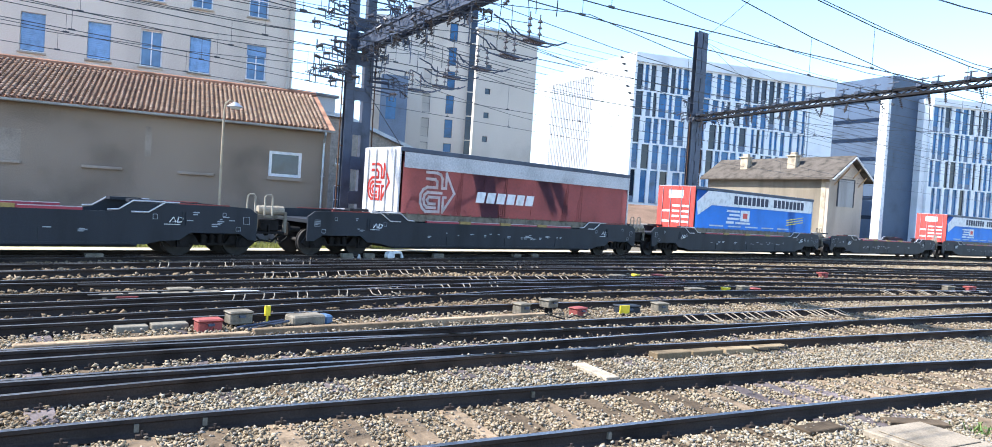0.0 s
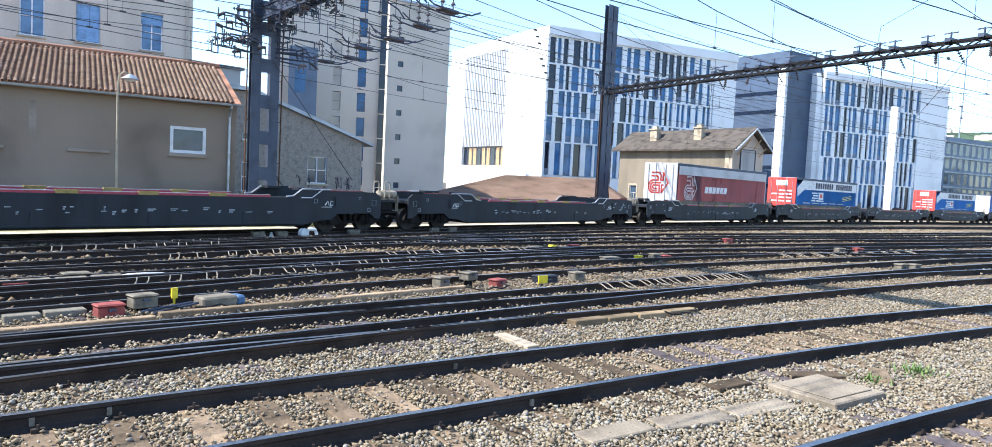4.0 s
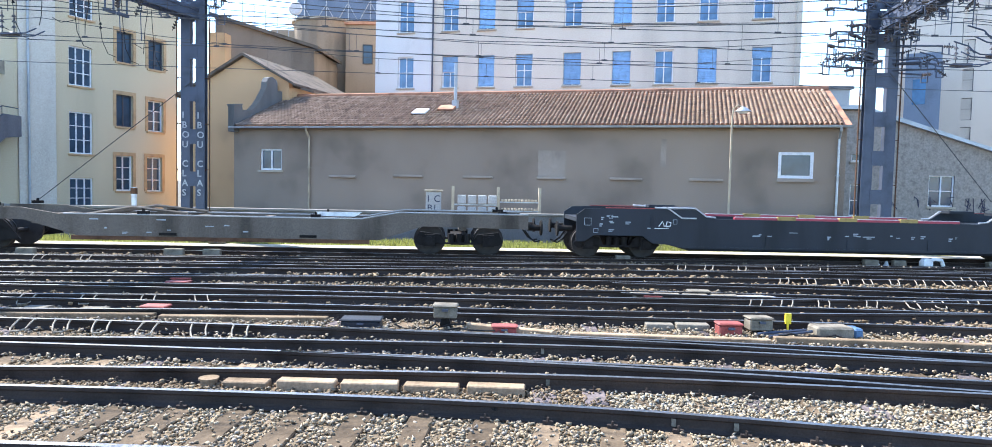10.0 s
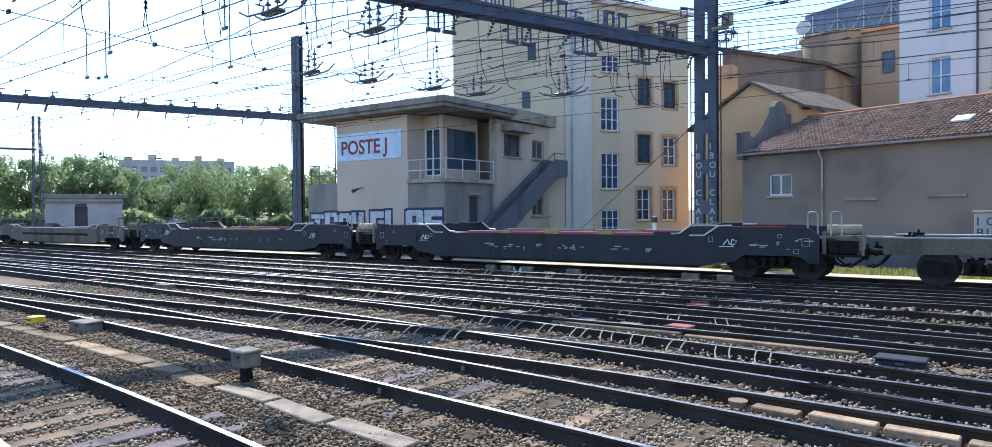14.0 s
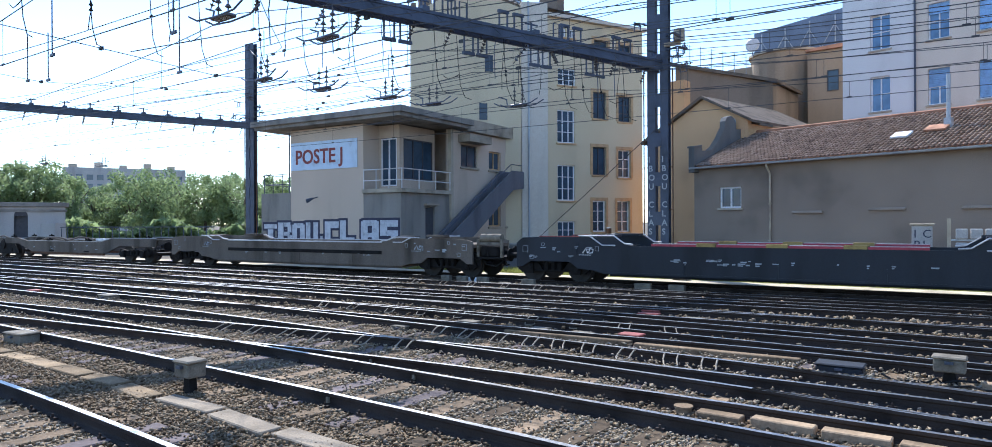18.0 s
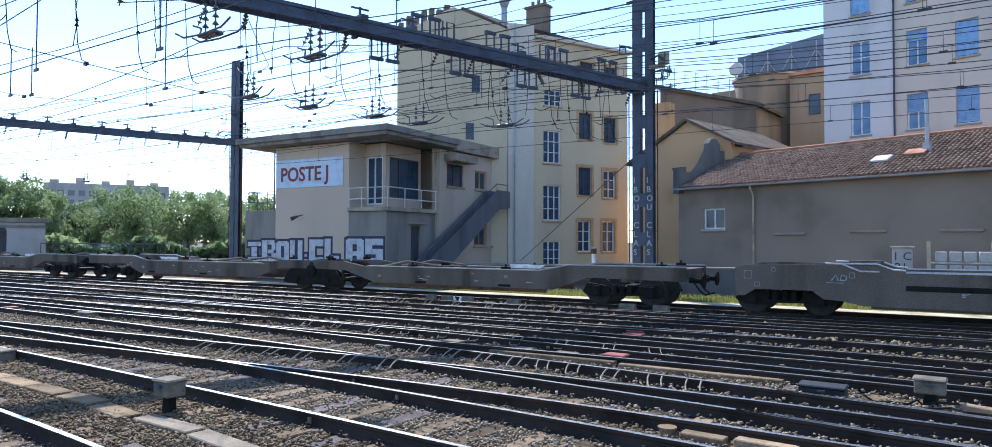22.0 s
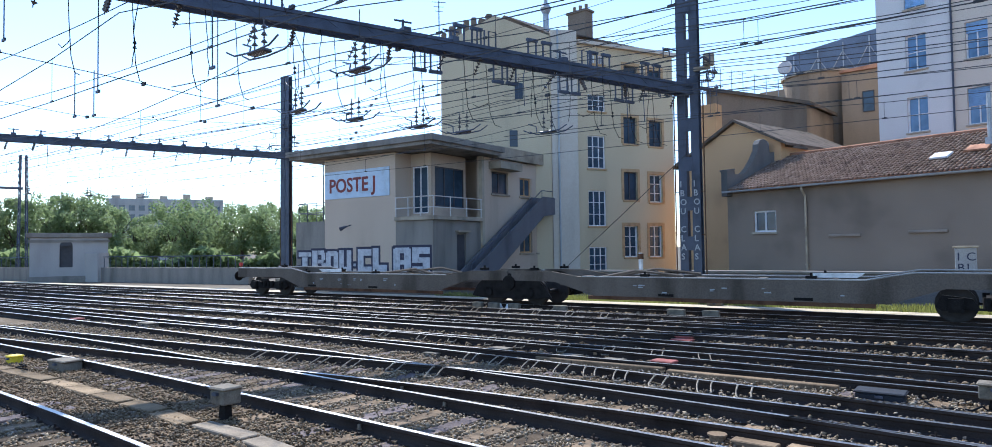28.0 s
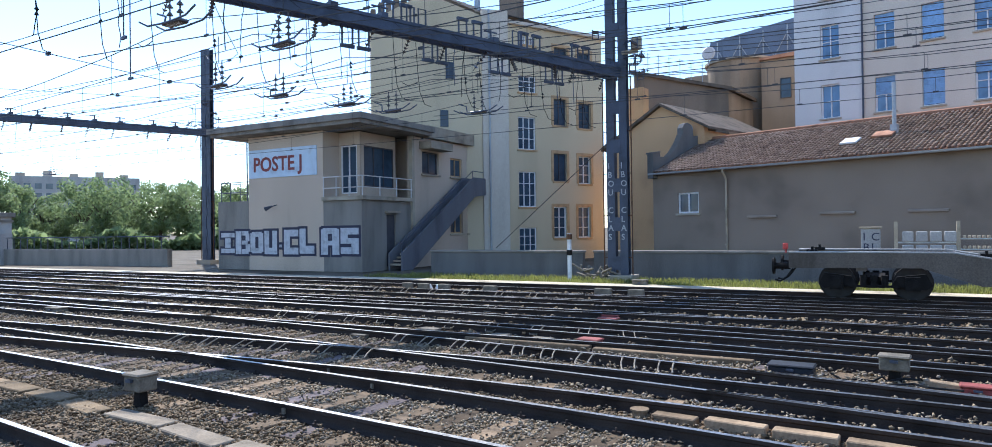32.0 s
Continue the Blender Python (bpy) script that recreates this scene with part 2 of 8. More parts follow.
SHUTTER_BLUE = material("pale_blue_shutter", (0.24, 0.4, 0.62), 0.7, vary=0.12, scale=3, grain=30, bump=0.1, object_random=0.15)
GLASS = glass_material("window_glass")
GLASS_BLUE = material("blue_facade_glass", (0.035, 0.125, 0.28), rough=0.1, vary=0.5, scale=0.5, grain=4, bump=0.02, spec=0.4, fine=0.05)
GLASS_NAVY = glass_material("dark_facade_glass", (0.012, 0.02, 0.04))
# The pale blue base paints in the sky that the panes reflect.
GLASS_SKY = glass_material("sky_tinted_window_glass", (0.13, 0.24, 0.4))
ROOF_SLATE = material("dark_weathered_roof_tiles", (0.095, 0.08, 0.066), 0.9, vary=0.4, scale=1.4, grain=10, bump=0.6)
RENDER_SAND = material("sand_wall_render", (0.24, 0.2, 0.15), 0.92, vary=0.2, scale=0.5, grain=24, bump=0.15, streak=True)
BLUE_DULL = material("dull_blue_paint", (0.06, 0.12, 0.22), 0.7, 0, 0.3, 4, 40, 0.1)
WIRE_PALE = material("dusty_bond_wire", (0.28, 0.24, 0.185), 0.8, 0.1, 0.3, 4, 30, 0.0)
LEAF = island_material("tree_leaves", [(0.11, 0.15, 0.06), (0.17, 0.22, 0.1), (0.14, 0.19, 0.08), (0.22, 0.26, 0.14)], rough=0.7, bump=0.0)
GRASS = island_material("grass_blades", [(0.13, 0.14, 0.05), (0.2, 0.2, 0.08), (0.3, 0.27, 0.13), (0.17, 0.18, 0.07)], rough=0.8, bump=0.0)
TURF = material("yellowing_grass_turf", (0.2, 0.2, 0.07), 0.95, vary=0.4, scale=1.5, grain=30, bump=0.6, tint=(0.16, 0.13, 0.07))
BARK = material("tree_bark", (0.12, 0.09, 0.07), 0.95, vary=0.3, scale=6, grain=30, bump=0.6)
EARTH = material("dusty_yard_ground", (0.14, 0.118, 0.088), 0.95, vary=0.35, scale=0.4, grain=16, bump=0.4)
PATH_PALE = material("sunlit_pale_gravel", (0.5, 0.43, 0.31), 0.95, vary=0.3, scale=1.2, grain=30, bump=0.4)
HILL = material("distant_wooded_hill", (0.06, 0.09, 0.055), 0.95, vary=0.45, scale=0.05, grain=0.4, bump=0.0)
SIGN_BLUE = material("pale_blue_sign_panel", (0.55, 0.66, 0.78), 0.6, vary=0.08, scale=2, grain=30, bump=0.03)
GRAFFITI_FILL = material("chrome_graffiti_fill", (0.46, 0.47, 0.51), 0.6, 0.1, 0.25, 3, 30, 0.03)
GRAFFITI_LINE = material("dark_graffiti_outline", (0.03, 0.03, 0.06), 0.7, 0, 0.1, 3, 30, 0.0)
PLASTER_DARK = material("stained_concrete_wall", (0.235, 0.215, 0.19), 0.92, vary=0.3, scale=1.0, grain=30, bump=0.3, streak=True)
RUBBER = material("black_rubber", (0.02, 0.02, 0.02), 0.8, vary=0.2, scale=4, grain=40, bump=0.1)
RED_TEXT = material("dark_red_lettering", (0.22, 0.04, 0.036), 0.6, vary=0.1, scale=4, grain=40, bump=0.0)
BLACK_TEXT = material("dark_navy_lettering", (0.02, 0.025, 0.06), 0.6, vary=0.1, scale=4, grain=40, bump=0.0)


def let_light_through(m, colour, share):
    """Thin leaves: part of the light passes through them."""
    n, l = m.node_tree.nodes, m.node_tree.links
    tr, mx = n.new("ShaderNodeBsdfTranslucent"), n.new("ShaderNodeMixShader")
    tr.inputs[0].default_value, mx.inputs[0].default_value = (*colour, 1), share
    l.new(n["Principled BSDF"].outputs[0], mx.inputs[1]), l.new(tr.outputs[0], mx.inputs[2]), l.new(mx.outputs[0], n["Material Output"].inputs[0])


let_light_through(LEAF, (0.3, 0.38, 0.17), 0.5)
let_light_through(GRASS, (0.3, 0.32, 0.08), 0.45)

# ---- mesh tools ----
def box(bm, x0, x1, y0, y1, z0, z1, m=None, bevel=0.0):
    vs = [bm.verts.new(m @ Vector(c) if m else c) for c in
          ((x0, y0, z0), (x1, y0, z0), (x1, y1, z0), (x0, y1, z0), (x0, y0, z1), (x1, y0, z1), (x1, y1, z1), (x0, y1, z1))]
    fs = [bm.faces.new([vs[i] for i in f]) for f in ((3, 2, 1, 0), (4, 5, 6, 7), (0, 1, 5, 4), (1, 2, 6, 5), (2, 3, 7, 6), (3, 0, 4, 7))]
    if bevel:
        es = list({e for f in fs for e in f.edges})
        bmesh.ops.bevel(bm, geom=es, offset=bevel, segments=1, affect="EDGES", profile=0.5)
    return vs


def prism(bm, poly, y0, y1, m=None):
    """A polygon in x and z, drawn out along y."""
    a = [bm.verts.new(m @ Vector((x, y0, z)) if m else (x, y0, z)) for x, z in poly]
    b = [bm.verts.new(m @ Vector((x, y1, z)) if m else (x, y1, z)) for x, z in poly]
    n = len(poly)
    bm.faces.new(a[::-1]), bm.faces.new(b)
    for i in range(n):
        bm.faces.new((a[i], a[(i + 1) % n], b[(i + 1) % n], b[i]))


def slab(bm, poly, z0, z1, m=None):
    """A polygon in x and y, drawn out along z."""
    a = [bm.verts.new(m @ Vector((x, y, z0)) if m else (x, y, z0)) for x, y in poly]
    b = [bm.verts.new(m @ Vector((x, y, z1)) if m else (x, y, z1)) for x, y in poly]
    n = len(poly)
    bm.faces.new(a[::-1]), bm.faces.new(b)
    for i in range(n):
        bm.faces.new((a[i], a[(i + 1) % n], b[(i + 1) % n], b[i]))


def tube(bm, p, q, r, seg=6, r2=None):
    p, q = Vector(p), Vector(q)
    w = (q - p).normalized()
    u = w.orthogonal().normalized()
    v = w.cross(u)
    r2 = r if r2 is None else r2
    a, b = [], []
    for i in range(seg):
        c = u * math.cos(2 * math.pi * i / seg) + v * math.sin(2 * math.pi * i / seg)
        a.append(bm.verts.new(p + c * r))
        b.append(bm.verts.new(q + c * r2))
    bm.faces.new(a[::-1]), bm.faces.new(b)
    for i in range(seg):
        bm.faces.new((a[i], a[(i + 1) % seg], b[(i + 1) % seg], b[i]))


def polytube(bm, pts, r, seg=5):
    """One unbroken tube through the points, mitred at each bend."""
    pts = [Vector(p) for p in pts]
    rings = []
    u = None
    for i, p in enumerate(pts):
        w = pts[min(i + 1, len(pts) - 1)] - pts[max(i - 1, 0)]
        w.normalize()
        u = w.orthogonal().normalized() if u is None else (u - w * u.dot(w)).normalized()
        v = w.cross(u)
        rings.append([bm.verts.new(p + (u * math.cos(math.tau * k / seg) + v * math.sin(math.tau * k / seg)) * r) for k in range(seg)])
    bm.faces.new(rings[0][::-1]), bm.faces.new(rings[-1])
    for a, b in zip(rings, rings[1:]):
        for k in range(seg):
            bm.faces.new((a[k], a[(k + 1) % seg], b[(k + 1) % seg], b[k]))


def mesh_of(bm, name, mats, smooth=False):
    bmesh.ops.recalc_face_normals(bm, faces=bm.faces)
    me = bpy.data.meshes.new(name)
    bm.to_mesh(me)
    bm.free()
    for mt in (mats if isinstance(mats, (list, tuple)) else [mats]):
        me.materials.append(mt)
    if smooth:
        me.shade_smooth()
    return me


def part(name, bm, mat, parent, label="", smooth=False, kind=""):
    ob = new(name, mesh_of(bm, name, mat, smooth))
    ob.parent = parent
    return tagged(ob, label, kind=kind)


def piece(name, me, parent, m):
    """One more piece on shared mesh data."""
    ob = new(name, me)
    ob.parent = parent
    ob.matrix_basis = m
    return ob


def thing(name, label, category, m=None, group="", kind=""):
    ob = new(name)
    ob.empty_display_size = 0.2
    if m is not None:
        ob.matrix_basis = m
    return tagged(ob, label, category, group, kind)


def solid(name, bm, mat, label, category, m=None, group="", kind="", smooth=False):
    ob = new(name, mesh_of(bm, name, mat, smooth))
    if m is not None:
        ob.matrix_basis = m
    return tagged(ob, label, category, group, kind)


def soup(name, verts, faces, mat, label="", category="", kind="stuff", parent=None, smooth=False):
    """A joined mass of small pieces from arrays."""
    me = bpy.data.meshes.new(name)
    verts, faces = np.asarray(verts, dtype=np.float32), np.asarray(faces, dtype=np.int32)
    k = faces.shape[1]
    me.vertices.add(len(verts))
    me.vertices.foreach_set("co", verts.ravel())
    me.loops.add(faces.size)
    me.loops.foreach_set("vertex_index", faces.ravel())
    me.polygons.add(len(faces))
    me.polygons.foreach_set("loop_start", np.arange(len(faces), dtype=np.int32) * k)
    me.polygons.foreach_set("loop_total", np.full(len(faces), k, dtype=np.int32))
    me.update(calc_edges=True)
    me.validate()
    me.materials.append(mat)
    if smooth:
        me.shade_smooth()
    ob = new(name, me)
    ob.parent = parent
    return tagged(ob, label, category, kind=kind)


def plane_frame(a, b):
    """A frame whose x runs along the wall from a to b (plan points), y away from the viewer's side, z up; and the wall's length."""
    d = Vector((b[0] - a[0], b[1] - a[1]))
    return pose(a[0], a[1], 0, 0, 0, math.degrees(math.atan2(d.y, d.x))), d.length


def wall_with_holes(bm, length, z0, z1, thick, holes):
    """A wall along x from 0, its face at y = 0; holes are (x0, x1, z0, z1) and go right through."""
    xs = sorted({0.0, length, *[v for h in holes for v in h[:2]]})
    zs = sorted({z0, z1, *[v for h in holes for v in h[2:]]})
    xs = [v for v in xs if 0 <= v <= length]
    zs = [v for v in zs if z0 <= v <= z1]

    def hollow(i, j):
        if i < 0 or j < 0 or i >= len(xs) - 1 or j >= len(zs) - 1:
            return True
        cx, cz = (xs[i] + xs[i + 1]) / 2, (zs[j] + zs[j + 1]) / 2
        return any(h[0] < cx < h[1] and h[2] < cz < h[3] for h in holes)
    cache = {}

    def v(i, j, y):
        k = (i, j, y)
        if k not in cache:
            cache[k] = bm.verts.new((xs[i], y, zs[j]))
        return cache[k]
    for i in range(len(xs) - 1):
        for j in range(len(zs) - 1):
            if hollow(i, j):
                continue
            bm.faces.new((v(i, j, 0), v(i + 1, j, 0), v(i + 1, j + 1, 0), v(i, j + 1, 0)))
            bm.faces.new((v(i, j + 1, thick), v(i + 1, j + 1, thick), v(i + 1, j, thick), v(i, j, thick)))
            for di, dj, a, b in ((-1, 0, (i, j), (i, j + 1)), (1, 0, (i + 1, j + 1), (i + 1, j)), (0, -1, (i + 1, j), (i, j)), (0, 1, (i, j + 1), (i + 1, j + 1))):
                if hollow(i + di, j + dj):
                    bm.faces.new((v(*a, 0), v(*a, thick), v(*b, thick), v(*b, 0)))


def spline(points, step=1.0):
    """A smooth line y(x) through plan points, sampled every step metres of x."""
    px, py = np.array([p[0] for p in points], float), np.array([p[1] for p in points], float)
    h, n = np.diff(px), len(px)
    a = np.eye(n)
    r = np.zeros(n)
    for i in range(1, n - 1):
        a[i, i - 1], a[i, i], a[i, i + 1] = h[i - 1], 2 * (h[i - 1] + h[i]), h[i]
        r[i] = 6 * ((py[i + 1] - py[i]) / h[i] - (py[i] - py[i - 1]) / h[i - 1])
    k = np.linalg.solve(a, r)
    xs = np.arange(px[0], px[-1] + step / 2, step)
    j = np.clip(np.searchsorted(px, xs) - 1, 0, n - 2)
    d0, d1 = xs - px[j], px[j + 1] - xs
    ys = (k[j] * d1 ** 3 + k[j + 1] * d0 ** 3) / (6 * h[j]) + (py[j] / h[j] - k[j] * h[j] / 6) * d1 + (py[j + 1] / h[j] - k[j + 1] * h[j] / 6) * d0
    return np.stack([xs, ys], 1)

# ---- ground and tracks ----
RAIL_Z = 0.18
bm = bmesh.new()
box(bm, -1500, 1500, -1200, 1800, -0.6, -0.02)
solid("ground", bm, EARTH, "dusty earth and gravel railway yard ground", "ground", kind="structure")
bm = bmesh.new()
slab(bm, [(-170, -4), (170, -60), (170, 30), (60, 28.6), (20, 26.8), (0, 24.6), (-16, 22.4), (-60, 17), (-170, 4)], -0.3, 0.0)
solid("ballast_bed", bm, BALLAST, "compacted brown railway ballast bed", "ballast", kind="structure")

TRACKS = {
    "n": [(-110, -16), (-60, -2.4), (-30, 1.0), (-15.4, 1.93), (-8, 2.3), (-2, 2.28), (2, 2.05), (6.8, 1.32), (10.2, 0.56), (16, -0.95), (30, -5.3), (60, -18), (120, -52)],
    "a": [(-130, -14), (-60, -0.1), (-28, 4.2), (-18, 5.28), (-8, 5.95), (-2.5, 6.14), (1, 6.02), (5, 5.42), (9, 4.7), (14.6, 3.4), (22, 1.4), (40, -4.2), (80, -20), (130, -46)],
    "b": [(-27, 4.36), (-20, 5.6), (-15, 6.58), (-11.6, 7.25), (-8, 7.95), (-5, 8.35), (-2, 8.58), (1.2, 8.7), (4, 8.6), (8.2, 8.25), (12, 7.6), (18, 6.6), (28, 4.6), (40, 1.1), (80, -12.6), (130, -35.5)],
    "bl": [(-130, -7), (-60, 4.4), (-30, 7.7), (-19, 8.72), (-13, 9.12), (-7, 9.34), (-2, 9.36), (3, 9.2), (8, 8.92), (13, 8.6), (18, 8.2), (27, 7.2), (45, 3.6), (80, -7.5), (130, -28)],
    "c": [(-130, -3), (-60, 5.6), (-30, 8.6), (-20, 9.75), (-13, 10.95), (-8, 11.6), (-4, 12.15), (0, 12.38), (6, 12.5), (12, 12.2), (18, 11.6), (26, 10.4), (45, 6.4), (80, -3.5), (130, -22)],
    "d": [(-130, 2), (-60, 9.0), (-22, 13.0), (-14, 13.75), (-8, 14.6), (2, 15.5), (12, 15.65), (22, 14.7), (32, 12.8), (55, 8.2), (90, 0.6), (130, -12)],
    "e": [(-130, 5.4), (-60, 12.0), (-22, 16.5), (-8, 18.2), (4, 19.4), (15, 19.8), (28, 19.0), (45, 16.5), (75, 12.2), (130, 1)],
}
TRAIN_POLY = (1.56652e-08, -4.06639e-06, -7.1559e-04, 0.112275187, 22.5174898)


def train_y(x):
    return np.polyval(TRAIN_POLY, x)


TRACKS["f"] = [(float(x), float(train_y(x))) for x in range(-150, 161, 10)]
CROSSOVERS = {
    "lb": [(-3, 9.37), (0, 9.24), (3, 8.98), (6, 8.5), (9, 8.13)],
    "cd": [(-45, 7.3), (-34, 9.2), (-22, 11.2), (-14, 12.15), (-7, 12.65), (0, 12.9), (6, 13.5), (12, 14.4), (20, 14.85)],
    "de": [(-45, 10.7), (-26, 12.75), (-12, 15.0), (0, 17.3), (12, 19.1), (28, 19.05)],
    "ef": [(-40, 14.3), (-24, 16.1), (-10, 18.3), (4, 20.9), (18, 22.9), (30, 24.6)],
    "eg": [(6, 20.1), (18, 21.6), (30, 22.2), (50, 21.3), (80, 18.4), (130, 10.0)],
    "dg": [(15, 19.0), (26, 17.3), (40, 14.6), (60, 10.6), (90, 3.8), (130, -5.5)],
    "dc": [(2, 15.2), (12, 14.9), (24, 12.9), (36, 8.6), (50, 3.2)],
}
RAIL_PROFILE = [(-0.075, 0.0), (0.075, 0.0), (0.075, 0.012), (0.018, 0.03), (0.01, 0.05), (0.01, 0.11), (0.034, 0.13), (0.034, 0.166), (-0.034, 0.166), (-0.034, 0.13), (-0.01, 0.11), (-0.01, 0.05), (-0.018, 0.03), (-0.075, 0.012)]


def offset_line(line, off):
    d = np.gradient(line, axis=0)
    d /= np.linalg.norm(d, axis=1)[:, None]
    return line + np.stack([-d[:, 1], d[:, 0]], 1) * off


def resample(line, step):
    s = np.concatenate([[0], np.cumsum(np.linalg.norm(np.diff(line, axis=0), axis=1))])
    t = np.arange(0, s[-1], step)
    return np.stack([np.interp(t, s, line[:, 0]), np.interp(t, s, line[:, 1])], 1)


def rail_mesh(name, line, parent, web):
    """One rail: brown foot and web, a bright running strip on the head."""
    d = np.gradient(line, axis=0)
    d /= np.linalg.norm(d, axis=1)[:, None]
    nrm = np.stack([-d[:, 1], d[:, 0]], 1)
    k, n = len(RAIL_PROFILE), len(line)
    vs = []
    for p, w in zip(line, nrm):
        vs += [(p[0] + w[0] * a, p[1] + w[1] * a, RAIL_Z - 0.166 + h) for a, h in RAIL_PROFILE]
    fs, idx = [], []
    for i in range(n - 1):
        for j in range(k):
            a, b = i * k + j, i * k + (j + 1) % k
            fs.append((a, b, b + k, a + k))
            idx.append(1 if j == 7 else 0)
    me = bpy.data.meshes.new(name)
    me.from_pydata(vs, [], fs)
    me.materials.append(web)
    me.materials.append(RAIL_TOP)
    me.polygons.foreach_set("material_index", idx)
    me.update()
    ob = new(name, me)
    ob.parent = parent
    return ob


LINES = {}
for key, pts in {**TRACKS, **CROSSOVERS}.items():
    LINES[key] = spline(pts, 1.0)
TRACK_THINGS = {}
for key, line in LINES.items():
    branch = key in CROSSOVERS
    th = thing("railway_track", "crossover track branching between two running lines" if branch else "standard gauge steel railway track on timber sleepers", "railway track", group="tracks of the yard")
    TRACK_THINGS[key] = th
    for side in (-1, 1):
        rail_mesh("rail", offset_line(line, side * 0.752), th, RAIL_BROWN if key == "b" and side < 0 else RAIL_SIDE)

# strip of pale gravel and grass behind the last line
def ribbon(name, line, off0, off1, z0, z1, mat, label, category):
    a, b = offset_line(line, off0), offset_line(line, off1)
    bm = bmesh.new()
    va = [[bm.verts.new((p[0], p[1], z)) for p in (q, r)] for q, r, z in ()]
    rows = [[bm.verts.new((a[i][0], a[i][1], z0)), bm.verts.new((a[i][0], a[i][1], z1)), bm.verts.new((b[i][0], b[i][1], z1)), bm.verts.new((b[i][0], b[i][1], z0))] for i in range(0, len(a), 2)]
    for p, q in zip(rows, rows[1:]):
        for k in range(3):
            bm.faces.new((p[k], p[k + 1], q[k + 1], q[k]))
    bm.faces.new(rows[0]), bm.faces.new(rows[-1])
    return solid(name, bm, mat, label, category, kind="structure")


ribbon("gravel_path", LINES["f"], 1.5, 2.5, -0.05, 0.12, PATH_PALE, "pale sunlit gravel path beside the line", "path")
verge = LINES["f"][(LINES["f"][:, 0] > -24) & (LINES["f"][:, 0] < 17)]
ribbon("grass_verge", verge, 2.5, 5.1, -0.05, 0.02, TURF, "verge of patchy yellowing turf along the wall", "grass")
rng = np.random.default_rng(11)


def blades(n, place, h, w, name, label, mat=GRASS, parent=None):
    """Upright tapering blades, two crossed leaves each."""
    vs, fs = [], []
    for _ in range(n):
        x, y, z = place()
        a, t = rng.uniform(0, math.tau), rng.normal(0, 0.35, 2)
        hh, ww = h * rng.uniform(0.5, 1.4), w * rng.uniform(0.6, 1.4)
        dx, dy = math.cos(a) * ww, math.sin(a) * ww
        k = len(vs)
        vs += [(x - dx, y - dy, z), (x + dx, y + dy, z), (x + t[0] * hh, y + t[1] * hh, z + hh)]
        fs.append((k, k + 1, k + 2))
    return soup(name, vs, fs, mat, label, "grass", parent=parent)


def grass_place():
    while True:
        x = rng.uniform(-24, 16)
        y = train_y(x) + rng.uniform(2.5, 5.2)
        if x > -14 or rng.uniform() < 0.75:
            if noise.noise((x * 0.5, y * 0.8, 3)) > -0.25:
                return x, y, -0.02


blades(26000, grass_place, 0.22, 0.03, "grass_strip", "dry yellow-green grass along the boundary wall")
bm = bmesh.new()
for x, y, n in ((9.75, 2.7, 50), (10.75, 2.5, 110), (-17.0, 24.2, 90)):
    for _ in range(n):
        a, r = rng.uniform(0, math.tau), abs(rng.normal(0, 0.14))
        px, py = x + math.cos(a) * r, y + math.sin(a) * r
        b, l = rng.uniform(0, math.tau), rng.uniform(0.05, 0.15)
        t = Vector((px + math.cos(b) * l * 0.7, py + math.sin(b) * l * 0.7, l))
        s = Vector((-math.sin(b), math.cos(b), 0)) * 0.012
        v = [bm.verts.new(q) for q in (Vector((px, py, 0)) - s, Vector((px, py, 0)) + s, t + s * 0.4, t - s * 0.4)]
        bm.faces.new(v)
solid("weed_clump", bm, material("fresh_green_weeds", (0.15, 0.23, 0.06), 0.7, vary=0.3, scale=8, grain=40, bump=0), "bright green weeds growing through the ballast", "weeds", kind="stuff")

# sleepers and fastenings
bm = bmesh.new()
box(bm, -0.125, 0.125, -1.3, 1.3, -0.1, 0.018, bevel=0.012)
SLEEPER_ME = mesh_of(bm, "sleeper", SLEEPER)
bm = bmesh.new()
box(bm, -0.13, 0.13, -1.3, 1.3, -0.1, 0.02, bevel=0.012)
SLEEPER_GREY_ME = mesh_of(bm, "sleeper", SLEEPER_GREY)
NEAR_SLEEPERS = {}
for key, x0, x1 in (("a", -34, 26), ("b", -17, 24), ("n", -22, 20), ("bl", -26, 20), ("c", -24, 24)):
    pts = resample(LINES[key], 0.6)
    pts = pts[(pts[:, 0] > x0) & (pts[:, 0] < x1)]
    beside = {"b": "a", "bl": "b"}.get(key)
    if beside:          # at a turnout the long timbers belong to one of the two lines
        pts = pts[abs(pts[:, 1] - np.interp(pts[:, 0], LINES[beside][:, 0], LINES[beside][:, 1])) > 1.2]
    d = np.gradient(pts, axis=0)
    NEAR_SLEEPERS[key] = (pts, d)
    r = random.Random(key)
    fb = bmesh.new()
    for p, q in zip(pts, d):
        ang = math.degrees(math.atan2(q[1], q[0]))
        piece("sleeper", SLEEPER_GREY_ME if r.random() < 0.3 else SLEEPER_ME, TRACK_THINGS[key], pose(p[0], p[1], r.uniform(0.0, 0.014), 0, 0, ang + r.uniform(-1.5, 1.5)))
        m = pose(p[0], p[1], 0, 0, 0, ang)
        for side in (-0.752, 0.752):
            for o in (-0.1, 0.1):
                box(fb, -0.05, 0.05, side + o - 0.022, side + o + 0.022, 0.014, 0.055, m)
                tube(fb, m @ Vector((0, side + o * 1.15, 0.05)), m @ Vector((0, side + o * 1.15, 0.095)), 0.014, 5)
    part("rail_fastening", fb, RAIL_SIDE, TRACK_THINGS[key], kind="stuff")
